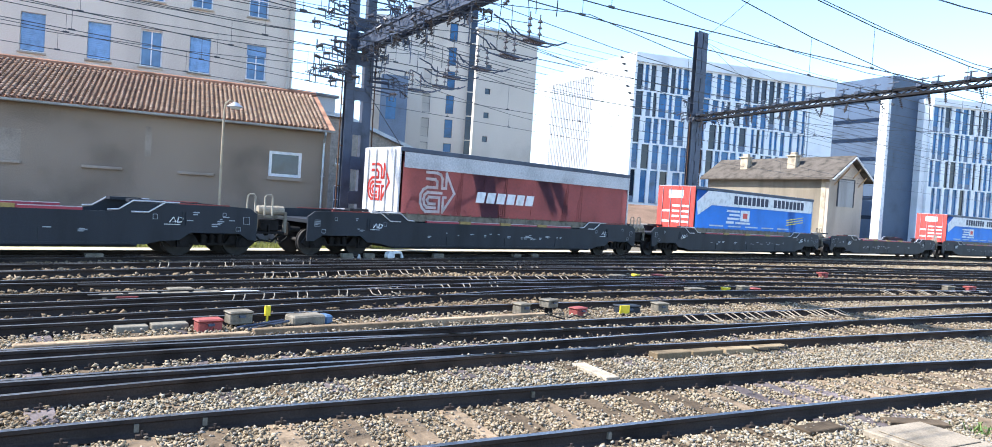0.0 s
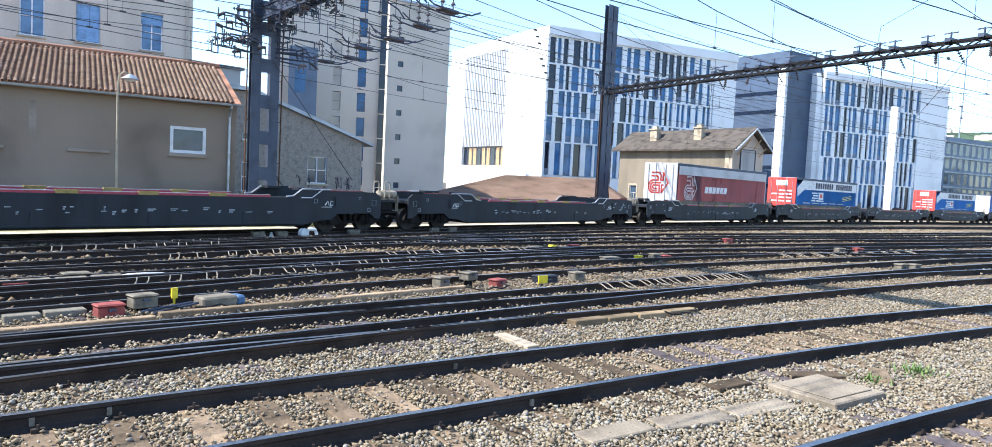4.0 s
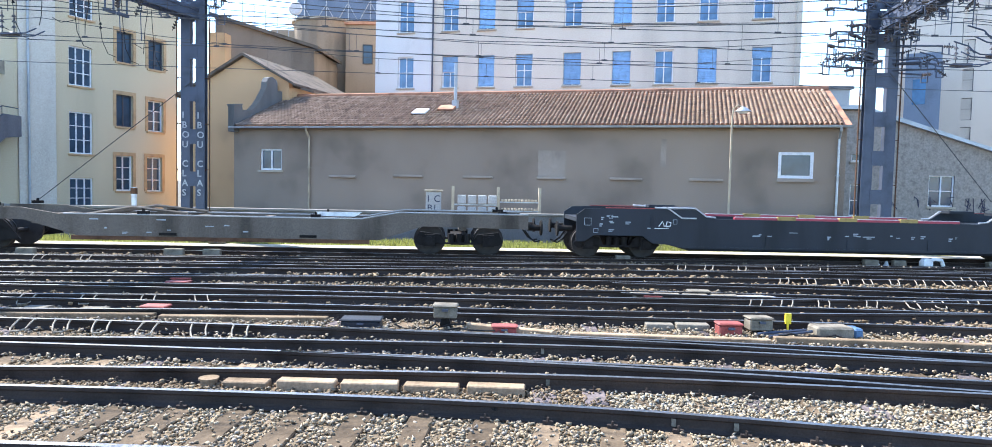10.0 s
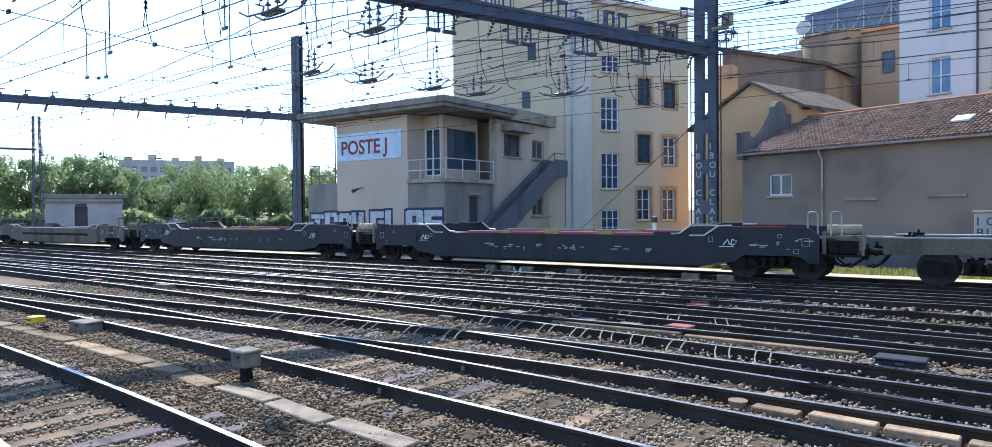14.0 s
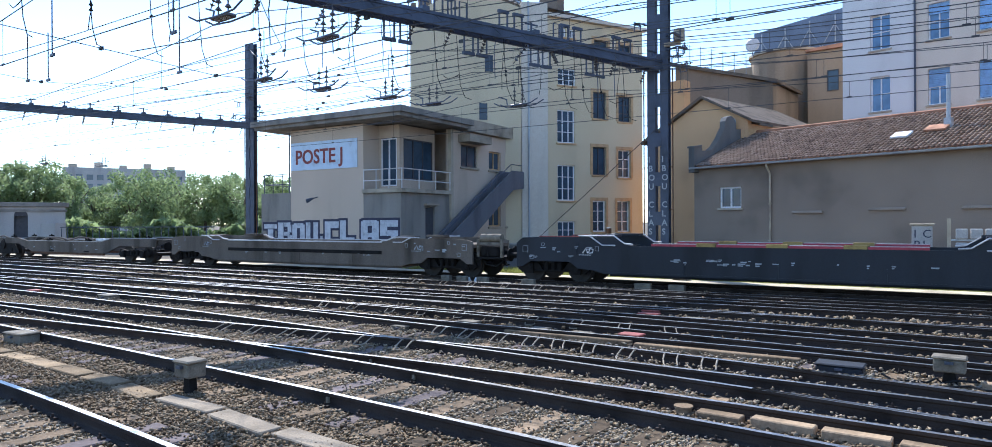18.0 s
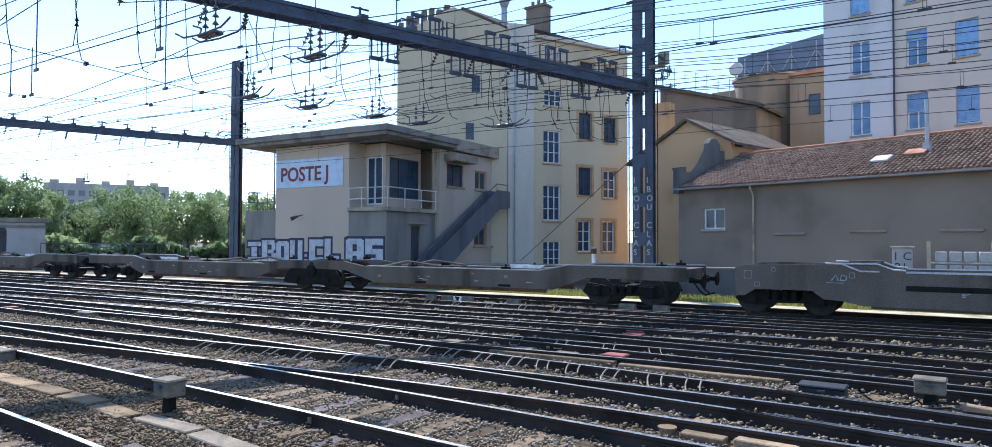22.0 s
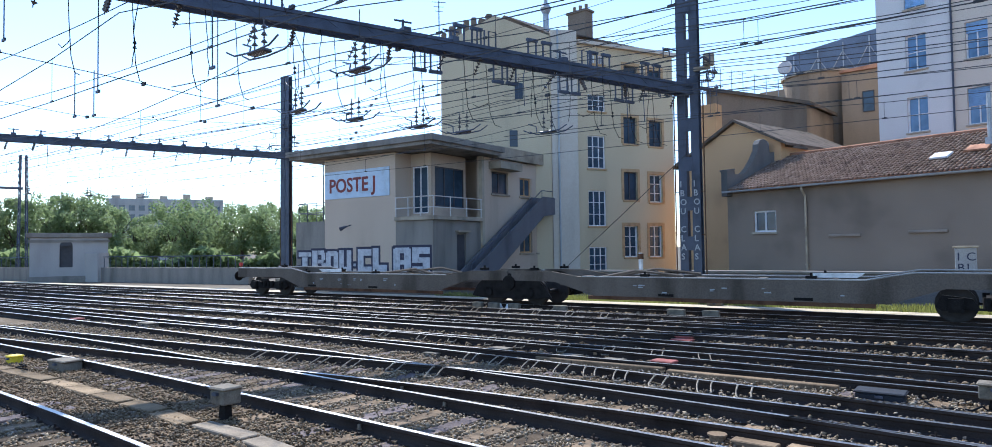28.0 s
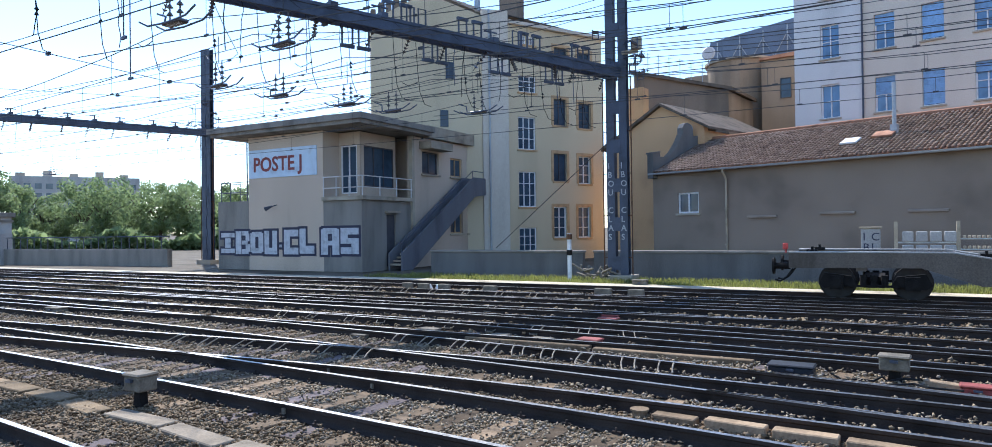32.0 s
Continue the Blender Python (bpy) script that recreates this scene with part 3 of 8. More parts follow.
for key in ("d", "e", "f", "cd", "de", "eg", "dg"):
    pts = resample(LINES[key], 0.62)
    pts = pts[(pts[:, 0] > -60) & (pts[:, 0] < 70)]
    d = np.gradient(pts, axis=0)
    bm = bmesh.new()
    for p, q in zip(pts, d):
        box(bm, -0.12, 0.12, -1.28, 1.28, -0.1, 0.015, pose(p[0], p[1], 0, 0, 0, math.degrees(math.atan2(q[1], q[0]))))
    part("sleeper", bm, SLEEPER, TRACK_THINGS[key], kind="stuff")

# joint bars on the near line
for key, xs_ in (("a", (1.4, 1.95, 5.5, -7.0)), ("b", (0.3, -8.5, 7.7))):
    for xj in xs_:
        i = int(np.argmin(abs(LINES[key][:, 0] - xj)))
        d = LINES[key][i + 1] - LINES[key][i]
        m = pose(xj, float(np.interp(xj, LINES[key][:, 0], LINES[key][:, 1])), 0, 0, 0, math.degrees(math.atan2(d[1], d[0])))
        for side in (-0.752, 0.752):
            bm = bmesh.new()
            box(bm, -0.02, 0.02, side - 0.042, side - 0.012, 0.06, 0.13, m)
            part("bond_clamp", bm, GREY_BOX, TRACK_THINGS[key], "small grey bond clamp")


# loose ballast stones
def stone_field(name, count, place, rmin, rmax, mat, label):
    base = np.array([(1, 0, 0), (-1, 0, 0), (0, 1, 0), (0, -1, 0), (0, 0, 1), (0, 0, -1)], float)
    tri = np.array([(0, 2, 4), (2, 1, 4), (1, 3, 4), (3, 0, 4), (2, 0, 5), (1, 2, 5), (3, 1, 5), (0, 3, 5)])
    pos = place(count)
    n = len(pos)
    r = rng.uniform(rmin, rmax, n)
    v = base[None] * (r[:, None] * rng.uniform(0.55, 1.6, (n, 3)))[:, None, :] + rng.normal(0, 0.22, (n, 6, 3)) * r[:, None, None]
    q = rng.normal(0, 1, (n, 4))
    q /= np.linalg.norm(q, axis=1)[:, None]
    w, x, y, z = q.T
    rot = np.stack([1 - 2 * (y * y + z * z), 2 * (x * y - w * z), 2 * (x * z + w * y), 2 * (x * y + w * z), 1 - 2 * (x * x + z * z), 2 * (y * z - w * x), 2 * (x * z - w * y), 2 * (y * z + w * x), 1 - 2 * (x * x + y * y)], 1).reshape(n, 3, 3)
    v = np.einsum("nij,nkj->nki", rot, v)
    v[:, :, 2] *= 0.75
    v += pos[:, None, :]
    f = tri[None] + (np.arange(n) * 6)[:, None, None]
    return soup(name, v.reshape(-1, 3), f.reshape(-1, 3), mat, label, "ballast")


def near_rail(p, keys):
    """True where a point lies on a rail, and where it lies on a sleeper of a near line."""
    on_rail = np.zeros(len(p), bool)
    on_sleeper = np.zeros(len(p), bool)
    for key in keys:
        line = LINES[key]
        yc = np.interp(p[:, 0], line[:, 0], line[:, 1], left=1e3, right=1e3)
        sl = np.interp(p[:, 0], line[:, 0], np.gradient(line[:, 1]))
        d = (p[:, 1] - yc) / np.sqrt(1 + sl ** 2)
        on_rail |= abs(abs(d) - 0.752) < 0.085
        if key in NEAR_SLEEPERS:
            s = np.concatenate([[0], np.cumsum(np.linalg.norm(np.diff(line, axis=0), axis=1))])
            foot = p[:, 0] + d * sl / np.sqrt(1 + sl ** 2)
            a = np.interp(foot, line[:, 0], s)
            on_sleeper |= (abs(d) < 1.3) & (abs((a + 0.3) % 0.6 - 0.3) < 0.115)
    return on_rail, on_sleeper


def scatter(x0, x1, ylo, yhi, keep_sleeper, lift=0.0, keys=("a", "b", "n", "bl", "lb", "c", "cd", "d", "de", "e", "eg", "dg")):
    def place(count):
        x = rng.uniform(x0, x1, count)
        lo, hi = ylo(x), yhi(x)
        y = lo + (hi - lo) * rng.uniform(0, 1, count)
        p = np.stack([x, y], 1)
        rail, sleeper = near_rail(p, keys)
        ok = ~rail & (~sleeper | (rng.uniform(0, 1, count) < keep_sleeper))
        p, sleeper = p[ok], sleeper[ok]
        z = rng.uniform(-0.012, 0.035, len(p)) + np.where(sleeper, 0.028, 0) + lift
        return np.column_stack([p, z])
    return place


def line_y(key, off):
    return lambda x: np.interp(x, LINES[key][:, 0], LINES[key][:, 1]) + off


stone_field("ballast_stones", 64000, scatter(-22, 22, line_y("a", -0.78), line_y("a", 0.78), 0.1), 0.013, 0.027, STONES, "brown and grey crushed stones between rails")
stone_field("ballast_stones", 44000, scatter(-22, -3, line_y("n", 0.7), line_y("a", -0.75), 0.2), 0.013, 0.028, STONES_DARK, "brown crushed stones beside the track")
stone_field("ballast_stones", 24000, scatter(-3.5, 3, line_y("n", 0.7), line_y("a", -0.75), 0.2), 0.013, 0.028, STONES, "sandy crushed stones beside the track")
stone_field("ballast_stones", 72000, scatter(2.5, 22, line_y("n", 0.7), line_y("a", -0.75), 0.2), 0.013, 0.028, STONES_GREY, "pale grey crushed stones beside the track")
stone_field("ballast_stones", 24000, scatter(-20, 1.0, line_y("a", 0.78), line_y("b", -0.75), 0.3), 0.015, 0.031, STONES_DARK, "brown crushed stones between two tracks")
stone_field("ballast_stones", 40000, scatter(1.0, 24, line_y("a", 0.78), line_y("b", -0.75), 0.3), 0.013, 0.028, STONES_GREY, "pale grey crushed stones between two tracks")
stone_field("ballast_stones", 34000, scatter(-22, 20, line_y("n", -0.75), line_y("n", 0.75), 0.04), 0.014, 0.029, STONES, "brown crushed stones between rails")
stone_field("ballast_stones", 60000, scatter(-26, 26, line_y("b", -0.75), line_y("c", -0.75), 0.25, 0.035), 0.014, 0.03, STONES, "sunlit crushed stones between two tracks")
stone_field("ballast_stones", 26000, scatter(-34, 34, line_y("c", -0.75), line_y("d", 0.7), 0.3, 0.04), 0.025, 0.045, STONES_DARK, "dark brown crushed stones among the far tracks")
stone_field("ballast_stones", 22000, scatter(-40, 42, line_y("d", 0.7), line_y("f", -0.9), 0.3, 0.04), 0.035, 0.065, STONES_DARK, "dark brown crushed stones among the far tracks")
stone_field("ballast_stones", 10000, scatter(20, 60, line_y("a", -5), line_y("d", 0), 0.3), 0.03, 0.055, STONES_GREY, "pale crushed stones along the curving tracks")

stone_field("ballast_stones", 12000, scatter(20, 75, line_y("e", -3), line_y("f", -0.9), 0.3), 0.04, 0.08, STONES, "brown crushed stones among the far curving tracks")


# trackside boxes and covers
def cover_row(points, mat, label, width=0.34, height=0.16, piece_len=0.95, name="cable_trough"):
    """A run of butted lids along a line of plan points; each lid is a piece of its own."""
    t = thing(name, label, "cable trough", pose(points[0][0], points[0][1], 0))
    line = resample(np.array([np.array(p, float) for p in points]), 0.1)
    n = max(1, int(len(line) * 0.1 / piece_len))
    r = random.Random(len(points) + n)
    for i in range(n):
        a, b = line[int(i * (len(line) - 1) / n)], line[int((i + 1) * (len(line) - 1) / n)]
        ang = math.degrees(math.atan2(b[1] - a[1], b[0] - a[0])) + r.uniform(-3.5, 3.5)
        ll = float(np.linalg.norm(b - a))
        bm = bmesh.new()
        box(bm, 0.02, ll - 0.02 - r.uniform(0, 0.06), -width / 2, width / 2, -0.06, height + r.uniform(-0.012, 0.012), bevel=0.012)
        o = part("lid", bm, mat, t)
        o.matrix_basis = pose(a[0] - points[0][0], a[1] - points[0][1], 0, r.uniform(-1.5, 1.5), 0, ang)
    return t


cover_row([(-3.3, 7.56), (-1.6, 7.66), (0.15, 7.74)], CABLE_WOOD, "row of yellowed cable trough lids beside the rail", 0.18, 0.11, 0.62)
bm = bmesh.new()
tube(bm, (0, 0, -0.05), (0, 0, 0.1), 0.1, 14, 0.09), tube(bm, (0, 0, 0.1), (0, 0, 0.12), 0.11, 14)
solid("trough_cap", bm, CABLE_WOOD, "round yellowed cap at the end of the cable trough", "cable trough", pose(-3.45, 7.55, 0))
cover_row([(9.0, 7.08), (10.5, 6.92), (12.3, 6.68)], SLAB_DIRTY, "row of yellowed cable trough lids beside the rail", 0.22, 0.12, 0.75)
cover_row([(-19, 3.3), (-16, 3.72), (-13.8, 3.9), (-11.7, 4.06), (-9.0, 4.15)], SLAB_DIRTY, "row of flat concrete cable trough lids in ballast", 0.3, 0.05, 1.0)
# paler lid colour stands in for sunlight on this end of the trough
cover_row([(-8.9, 4.16), (-7.5, 4.22), (-5.2, 4.3)], LID_PALE, "row of paler concrete cable trough lids in ballast", 0.28, 0.055, 1.15)
cover_row([(5.1, 3.72), (6.1, 3.5), (8.0, 2.98)], LID_PALE, "row of flat concrete cable trough lids in ballast", 0.3, 0.05, 1.0)
cover_row([(-8.6, 10.75), (-6.0, 11.0), (-3.1, 11.2)], CABLE_WOOD, "pale wooden cable duct lying on ballast", 0.16, 0.12, 2.4, "cable_duct")
cover_row([(-0.9, 11.1), (0.6, 10.68)], CABLE_WOOD, "pale wooden cable duct lying on ballast", 0.14, 0.12, 1.5, "cable_duct")
cover_row([(0.7, 10.66), (2.6, 10.68), (4.8, 10.75), (7.0, 10.8), (10, 10.7)], CABLE_WOOD, "pale wooden cable duct lying on ballast", 0.14, 0.12, 2.4, "cable_duct")
cover_row([(2.0, 11.6), (3.1, 11.65)], GREY_BOX, "short row of raised concrete cable lids", 0.3, 0.12, 0.55)
cover_row([(2.2, 14.6), (4.5, 14.7)], GREY_BOX, "short row of raised concrete cable lids", 0.35, 0.16, 0.6)

slab_thing = thing("access_cover", "worn square concrete access cover with rusty lid frame", "manhole cover", pose(8.62, 2.9, 0, 0, 0, -10))
bm = bmesh.new()
box(bm, -0.52, 0.52, -0.42, 0.42, -0.05, 0.1, bevel=0.015)
part("slab", bm, LID_PALE, slab_thing)
bm = bmesh.new()
box(bm, -0.42, 0.42, -0.31, 0.31, 0.101, 0.115, bevel=0.005)
part("lid", bm, LID_PALE, slab_thing)
for x, y, l, rz, mt, lab in ((7.38, 6.75, 0.85, 80, CONCRETE_PALE, "pale concrete block lying in ballast"), (10.05, 2.75, 0.7, 24, CABLE_WOOD, "loose weathered board lying in ballast"), (9.3, 3.3, 0.75, -35, SLEEPER, "broken dark sleeper end lying in ballast"), (7.9, 3.75, 0.6, -8, SLEEPER, "broken brown sleeper end lying in ballast")):
    bm = bmesh.new()
    box(bm, -l / 2, l / 2, -0.11, 0.11, -0.03, 0.07, bevel=0.01)
    solid("loose_block", bm, mt, lab, "debris", pose(x, y, 0, 0, 0, rz))


def junction_box(x, y, rz, size, mat, label, stand=0.0, name="junction_box"):
    """A lidded trackside box, on a short pedestal where it has one."""
    w, d, h = (v * 0.88 for v in size)
    t = thing(name, label, "trackside box", pose(x, y, 0, 0, 0, rz), "boxes along the tracks")
    if stand:
        bm = bmesh.new()
        prism(bm, [(-w * 0.3, -0.05), (w * 0.3, -0.05), (w * 0.16, stand), (-w * 0.16, stand)], -d * 0.2, d * 0.2)
        part("pedestal", bm, WAGON_BLACK, t)
    bm = bmesh.new()
    box(bm, -w / 2, w / 2, -d / 2, d / 2, stand, stand + h * 0.8, bevel=0.015)
    part("body", bm, mat, t)
    bm = bmesh.new()
    box(bm, -w / 2 - 0.02, w / 2 + 0.02, -d / 2 - 0.02, d / 2 + 0.02, stand + h * 0.8 + 0.002, stand + h, bevel=0.02)
    part("lid", bm, mat, t)
    bm = bmesh.new()
    box(bm, -0.05, 0.05, -d / 2 - 0.045, -d / 2 - 0.002, stand + h * 0.55, stand + h * 0.72)
    part("latch", bm, STEEL_DARK, t)
    return t


RB, GB, YB = "faded red trackside impedance box on ballast", "weathered grey trackside junction box on ballast", "dark trackside box with yellow end plate"
for x, y, rz, size, mt, lab, st in (
        (3.3, 11.3, 4, (0.42, 0.28, 0.25), RED_PAINT, RB, 0), (3.8, 11.4, 6, (0.42, 0.3, 0.24), GREY_BOX, GB, 0.1), (-1.24, 11.1, 3, (0.42, 0.3, 0.24), GREY_BOX, GB, 0.2),
        (-2.56, 10.95, 5, (0.7, 0.4, 0.2), WAGON_DARK, GB, 0), (-0.28, 10.82, 2, (0.42, 0.26, 0.18), RED_PAINT, RB, 0), (2.65, 14.5, 0, (0.4, 0.26, 0.16), RED_PAINT, RB, 0),
        (9.7, 11.25, 8, (0.34, 0.3, 0.3), GREY_BOX, GB, 0), (10.3, 11.05, 12, (0.4, 0.3, 0.2), GREY_BOX, GB, 0.18), (10.95, 10.8, 10, (0.4, 0.28, 0.22), RED_PAINT, RB, 0), (12.3, 10.6, -8, (0.66, 0.3, 0.26), WAGON_DARK, YB, 0),
        (13.45, 10.6, -8, (0.38, 0.3, 0.28), GREY_BOX, GB, 0), (-6.17, 11.4, 3, (0.46, 0.3, 0.22), RED_PAINT, RB, 0), (-9.0, 4.55, 6, (0.36, 0.3, 0.26), GREY_BOX, GB, 0.22),
        (-15.3, 4.5, 8, (0.7, 0.4, 0.24), GREY_BOX, GB, 0), (-17.1, 4.1, 8, (0.3, 0.26, 0.2), YELLOW_PAINT, "yellow trackside marker box on ballast", 0),
        (18.07, 16.25, -4, (0.6, 0.3, 0.22), GREY_BOX, GB, 0), (18.83, 16.1, -4, (0.24, 0.24, 0.26), YELLOW_PAINT, "yellow trackside marker box on ballast", 0), (20.0, 16.1, -4, (0.42, 0.28, 0.24), RED_PAINT, RB, 0),
        (17.9, 12.9, -10, (0.7, 0.32, 0.22), GREY_BOX, GB, 0), (19.02, 12.6, -10, (0.22, 0.22, 0.26), YELLOW_PAINT, "yellow trackside marker box on ballast", 0), (19.71, 12.45, -10, (0.38, 0.3, 0.32), GREY_BOX, GB, 0), (20.1, 12.3, -10, (0.36, 0.28, 0.26), RED_PAINT, RB, 0),
        (30.7, 15.6, -12, (0.5, 0.3, 0.3), RED_PAINT, RB, 0), (31.6, 10.9, -14, (0.5, 0.3, 0.3), GREY_BOX, GB, 0), (32.9, 10.6, -14, (0.5, 0.3, 0.3), RED_PAINT, RB, 0), (25.8, 6.9, -14, (0.5, 0.3, 0.36), GREY_BOX, GB, 0), (26.5, 6.7, -14, (0.4, 0.3, 0.34), GREY_BOX, GB, 0),
        (3.7, 14.95, 0, (0.5, 0.3, 0.24), GREY_BOX, GB, 0), (-7.4, 14.55, 4, (0.5, 0.3, 0.16), RED_PAINT, RB, 0), (-6.3, 14.5, 4, (0.5, 0.3, 0.14), GREY_BOX, GB, 0), (-7.6, 15.1, 4, (0.45, 0.3, 0.16), RED_PAINT, RB, 0),
        (-10.7, 9.95, 4, (0.4, 0.3, 0.12), GREY_BOX, GB, 0), (-8.1, 11.2, 4, (0.4, 0.3, 0.16), GREY_BOX, GB, 0), (-7.15, 11.25, 4, (0.45, 0.3, 0.16), GREY_BOX, GB, 0), (-9.95, 11.2, 4, (0.5, 0.3, 0.14), GREY_BOX, GB, 0),
        (-25, 7.7, 6, (0.4, 0.3, 0.22), RED_PAINT, RB, 0), (-21.7, 8.6, 6, (0.7, 0.4, 0.2), GREY_BOX, GB, 0), (-20.1, 12.95, 6, (0.6, 0.3, 0.14), GREY_BOX, GB, 0), (-14.7, 20.0 - 1.6, 8, (0.4, 0.3, 0.22), GREY_BOX, GB, 0), (-10.7, 23.6, 8, (0.6, 0.3, 0.35), GREY_BOX, GB, 0)):
    b_ = junction_box(x, y, rz, size, mt, lab, st)
    if lab == YB:
        bm = bmesh.new()
        box(bm, -size[0] / 2 - 0.01, -size[0] / 2 + 0.26, -size[1] / 2 - 0.03, -size[1] / 2 - 0.003, 0.06, 0.24)
        part("end_plate", bm, YELLOW_PAINT, b_)

# point motor with its rods beside the junction
pmotor = thing("point_motor", "grey and blue railway point motor with rods", "point motor", pose(5.0, 11.3, 0, 0, 0, 5))
bm = bmesh.new()
box(bm, -0.4, 0.2, -0.18, 0.18, 0.03, 0.22, bevel=0.03)
part("gear_case", bm, GREY_BOX, pmotor)
bm = bmesh.new()
box(bm, 0.21, 0.36, -0.15, 0.15, 0.04, 0.2, bevel=0.03)
part("motor_cap", bm, BLUE_DULL, pmotor)
bm = bmesh.new()
tube(bm, (-0.45, 0.1, 0.12), (-1.3, -0.05, 0.08), 0.025, 6), tube(bm, (-0.45, -0.1, 0.14), (-1.2, -0.25, 0.08), 0.025, 6)
part("drive_rod", bm, STEEL_DARK, pmotor)
bm = bmesh.new()
tube(bm, (0, 0, 0), (0, 0, 0.2), 0.02, 6), box(bm, -0.045, 0.045, -0.03, 0.03, 0.15, 0.32)
solid("track_marker", bm, YELLOW_PAINT, "small bright yellow track marker post", "marker", pose(4.38, 11.7, 0))
bm = bmesh.new()
bmesh.ops.create_icosphere(bm, subdivisions=2, radius=0.5, matrix=Matrix.LocRotScale((4.8, 14.6, 0.08), None, (1.3, 0.4, 0.22)))
solid("sandbag", bm, TARP_GREY, "white plastic sack lying between tracks", "sack", smooth=True)

# concrete marker blocks, small white hoods and a white point lever along the train's line
for x, y, w in ((-17.9, 18.95, 0.4), (-17.1, 18.95, 0.42), (-16.2, 19.05, 0.45), (-14.3, 19.25, 0.5), (-10.4, 20.1, 0.55), (-9.3, 20.2, 0.5), (3.0, 21.7, 0.45), (10.9, 22.5, 0.45), (11.8, 22.55, 0.4), (14.9, 22.8, 0.5), (19.2, 23.2, 0.45), (20.3, 23.3, 0.4)):
    bm = bmesh.new()
    box(bm, -w / 2, w / 2, -0.1, 0.1, -0.05, 0.27, bevel=0.02)
    solid("marker_block", bm, GREY_BOX, "small upright concrete marker block beside the rail", "marker", pose(x, y, 0, 0, 0, 6), "marker blocks")
for x, y in ((-17.0, 19.2), (-16.7, 19.25), (11.2, 22.7), (11.5, 22.72)):
    bm = bmesh.new()
    tube(bm, (0, 0, -0.02), (0, 0, 0.2), 0.12, 8, 0.03)
    solid("marker_hood", bm, WHITE_PAINT, "small white conical marker hood on ballast", "marker", pose(x, y, 0.02), "marker hoods")
lever = thing("point_lever", "white painted hand point lever with round weight", "point lever", pose(12.7, 22.5, 0, 0, 0, 10))
bm = bmesh.new()
box(bm, -0.28, 0.28, -0.14, 0.14, -0.05, 0.12, bevel=0.02)
part("base", bm, GREY_BOX, lever)
bm = bmesh.new()
tube(bm, (-0.1, -0.1, 0.2), (-0.1, 0.1, 0.2), 0.17, 14)
part("weight", bm, WHITE_PAINT, lever)
bm = bmesh.new()
polytube(bm, [(-0.1, 0, 0.24), (0.18, 0, 0.33), (0.42, 0, 0.3), (0.5, 0, 0.12)], 0.06, 7)
part("arm", bm, WHITE_PAINT, lever)

# bond wires looping from rail to rail, in their clusters
def bond_wires(key, xs0, xs1, n, off, r=0.011):
    line = LINES[key]
    bm = bmesh.new()
    q = random.Random(key + str(xs0))
    for i in range(n):
        x = xs0 + (xs1 - xs0) * i / max(1, n - 1) + q.uniform(-0.12, 0.12)
        k, tilt = q.uniform(0.6, 0.85), q.uniform(0.1, 0.2) * (1 if x < 0 else -0.8)
        ends = []
        for dx in (0.0, 0.22):
            y = float(np.interp(x + dx, line[:, 0], line[:, 1])) + off
            pts = [(x + dx, y - 0.03, 0.165), (x + dx + tilt * 0.15, y - 0.12 * k, 0.18), (x + dx + tilt * 0.5, y - 0.33 * k, 0.14), (x + dx + tilt, y - 0.54 * k, 0.105)]
            polytube(bm, pts, r, 5)
            ends.append(pts[-1])
        (ax, ay, az), (bx, by, bz) = ends
        polytube(bm, [ends[0], (ax + 0.06, ay - 0.08, 0.09), (bx - 0.03, by - 0.08, 0.09), ends[1]], r, 5)
    return solid("bond_wire", bm, WIRE_PALE, "loops of pale bond wire leaning on the rails", "wire", kind="stuff")


for key, x0, x1, n, off, r in (("bl", -9.6, -4.2, 9, 0.74, 0.013), ("b", -13.4, -9.2, 6, 0.74, 0.013), ("c", -15, -6, 10, 0.72, 0.011), ("d", -19, -11, 8, 0.72, 0.011), ("e", -22, -12, 9, 0.72, 0.012),
                              ("cd", 4.4, 11.6, 10, 0.74, 0.013), ("d", 11.8, 17, 7, 0.72, 0.014), ("de", 6.4, 11.4, 8, -0.75, 0.014), ("e", 11.6, 16.6, 7, -0.75, 0.015), ("e", 4.4, 8.4, 6, 0.72, 0.015),
                              ("eg", 7.5, 13, 8, 0.72, 0.015), ("bl", 12.8, 18.2, 10, 0.72, 0.013), ("e", 19, 30, 11, -0.75, 0.016), ("c", 26, 35, 10, 0.72, 0.014)):
    bond_wires(key, x0, x1, n, off, r)
# slack cables near the boxes
bm = bmesh.new()
q = random.Random(3)
for x, y in ((3.5, 10.7), (4.2, 10.9), (-1.6, 10.5), (-2.0, 10.8), (9.8, 10.6), (-3.0, 7.05), (-1.0, 7.2), (11.2, 6.7), (-16.2, 4.0)):
    pts = [Vector((x, y, 0.12))]
    for k in range(7):
        pts.append(pts[-1] + Vector((q.uniform(0.05, 0.22), q.uniform(-0.14, 0.14), 0)))
        pts[-1].z = 0.05 + q.uniform(0, 0.08)
    polytube(bm, pts, 0.016, 5)
solid("slack_cable", bm, RUBBER, "slack black cables lying by the trackside boxes", "cable", kind="stuff")

# ---- buildings ----
SWAP = Matrix(((0, 1, 0, 0), (1, 0, 0, 0), (0, 0, 1, 0), (0, 0, 0, 1)))     # a prism's profile in y and z, drawn out along x


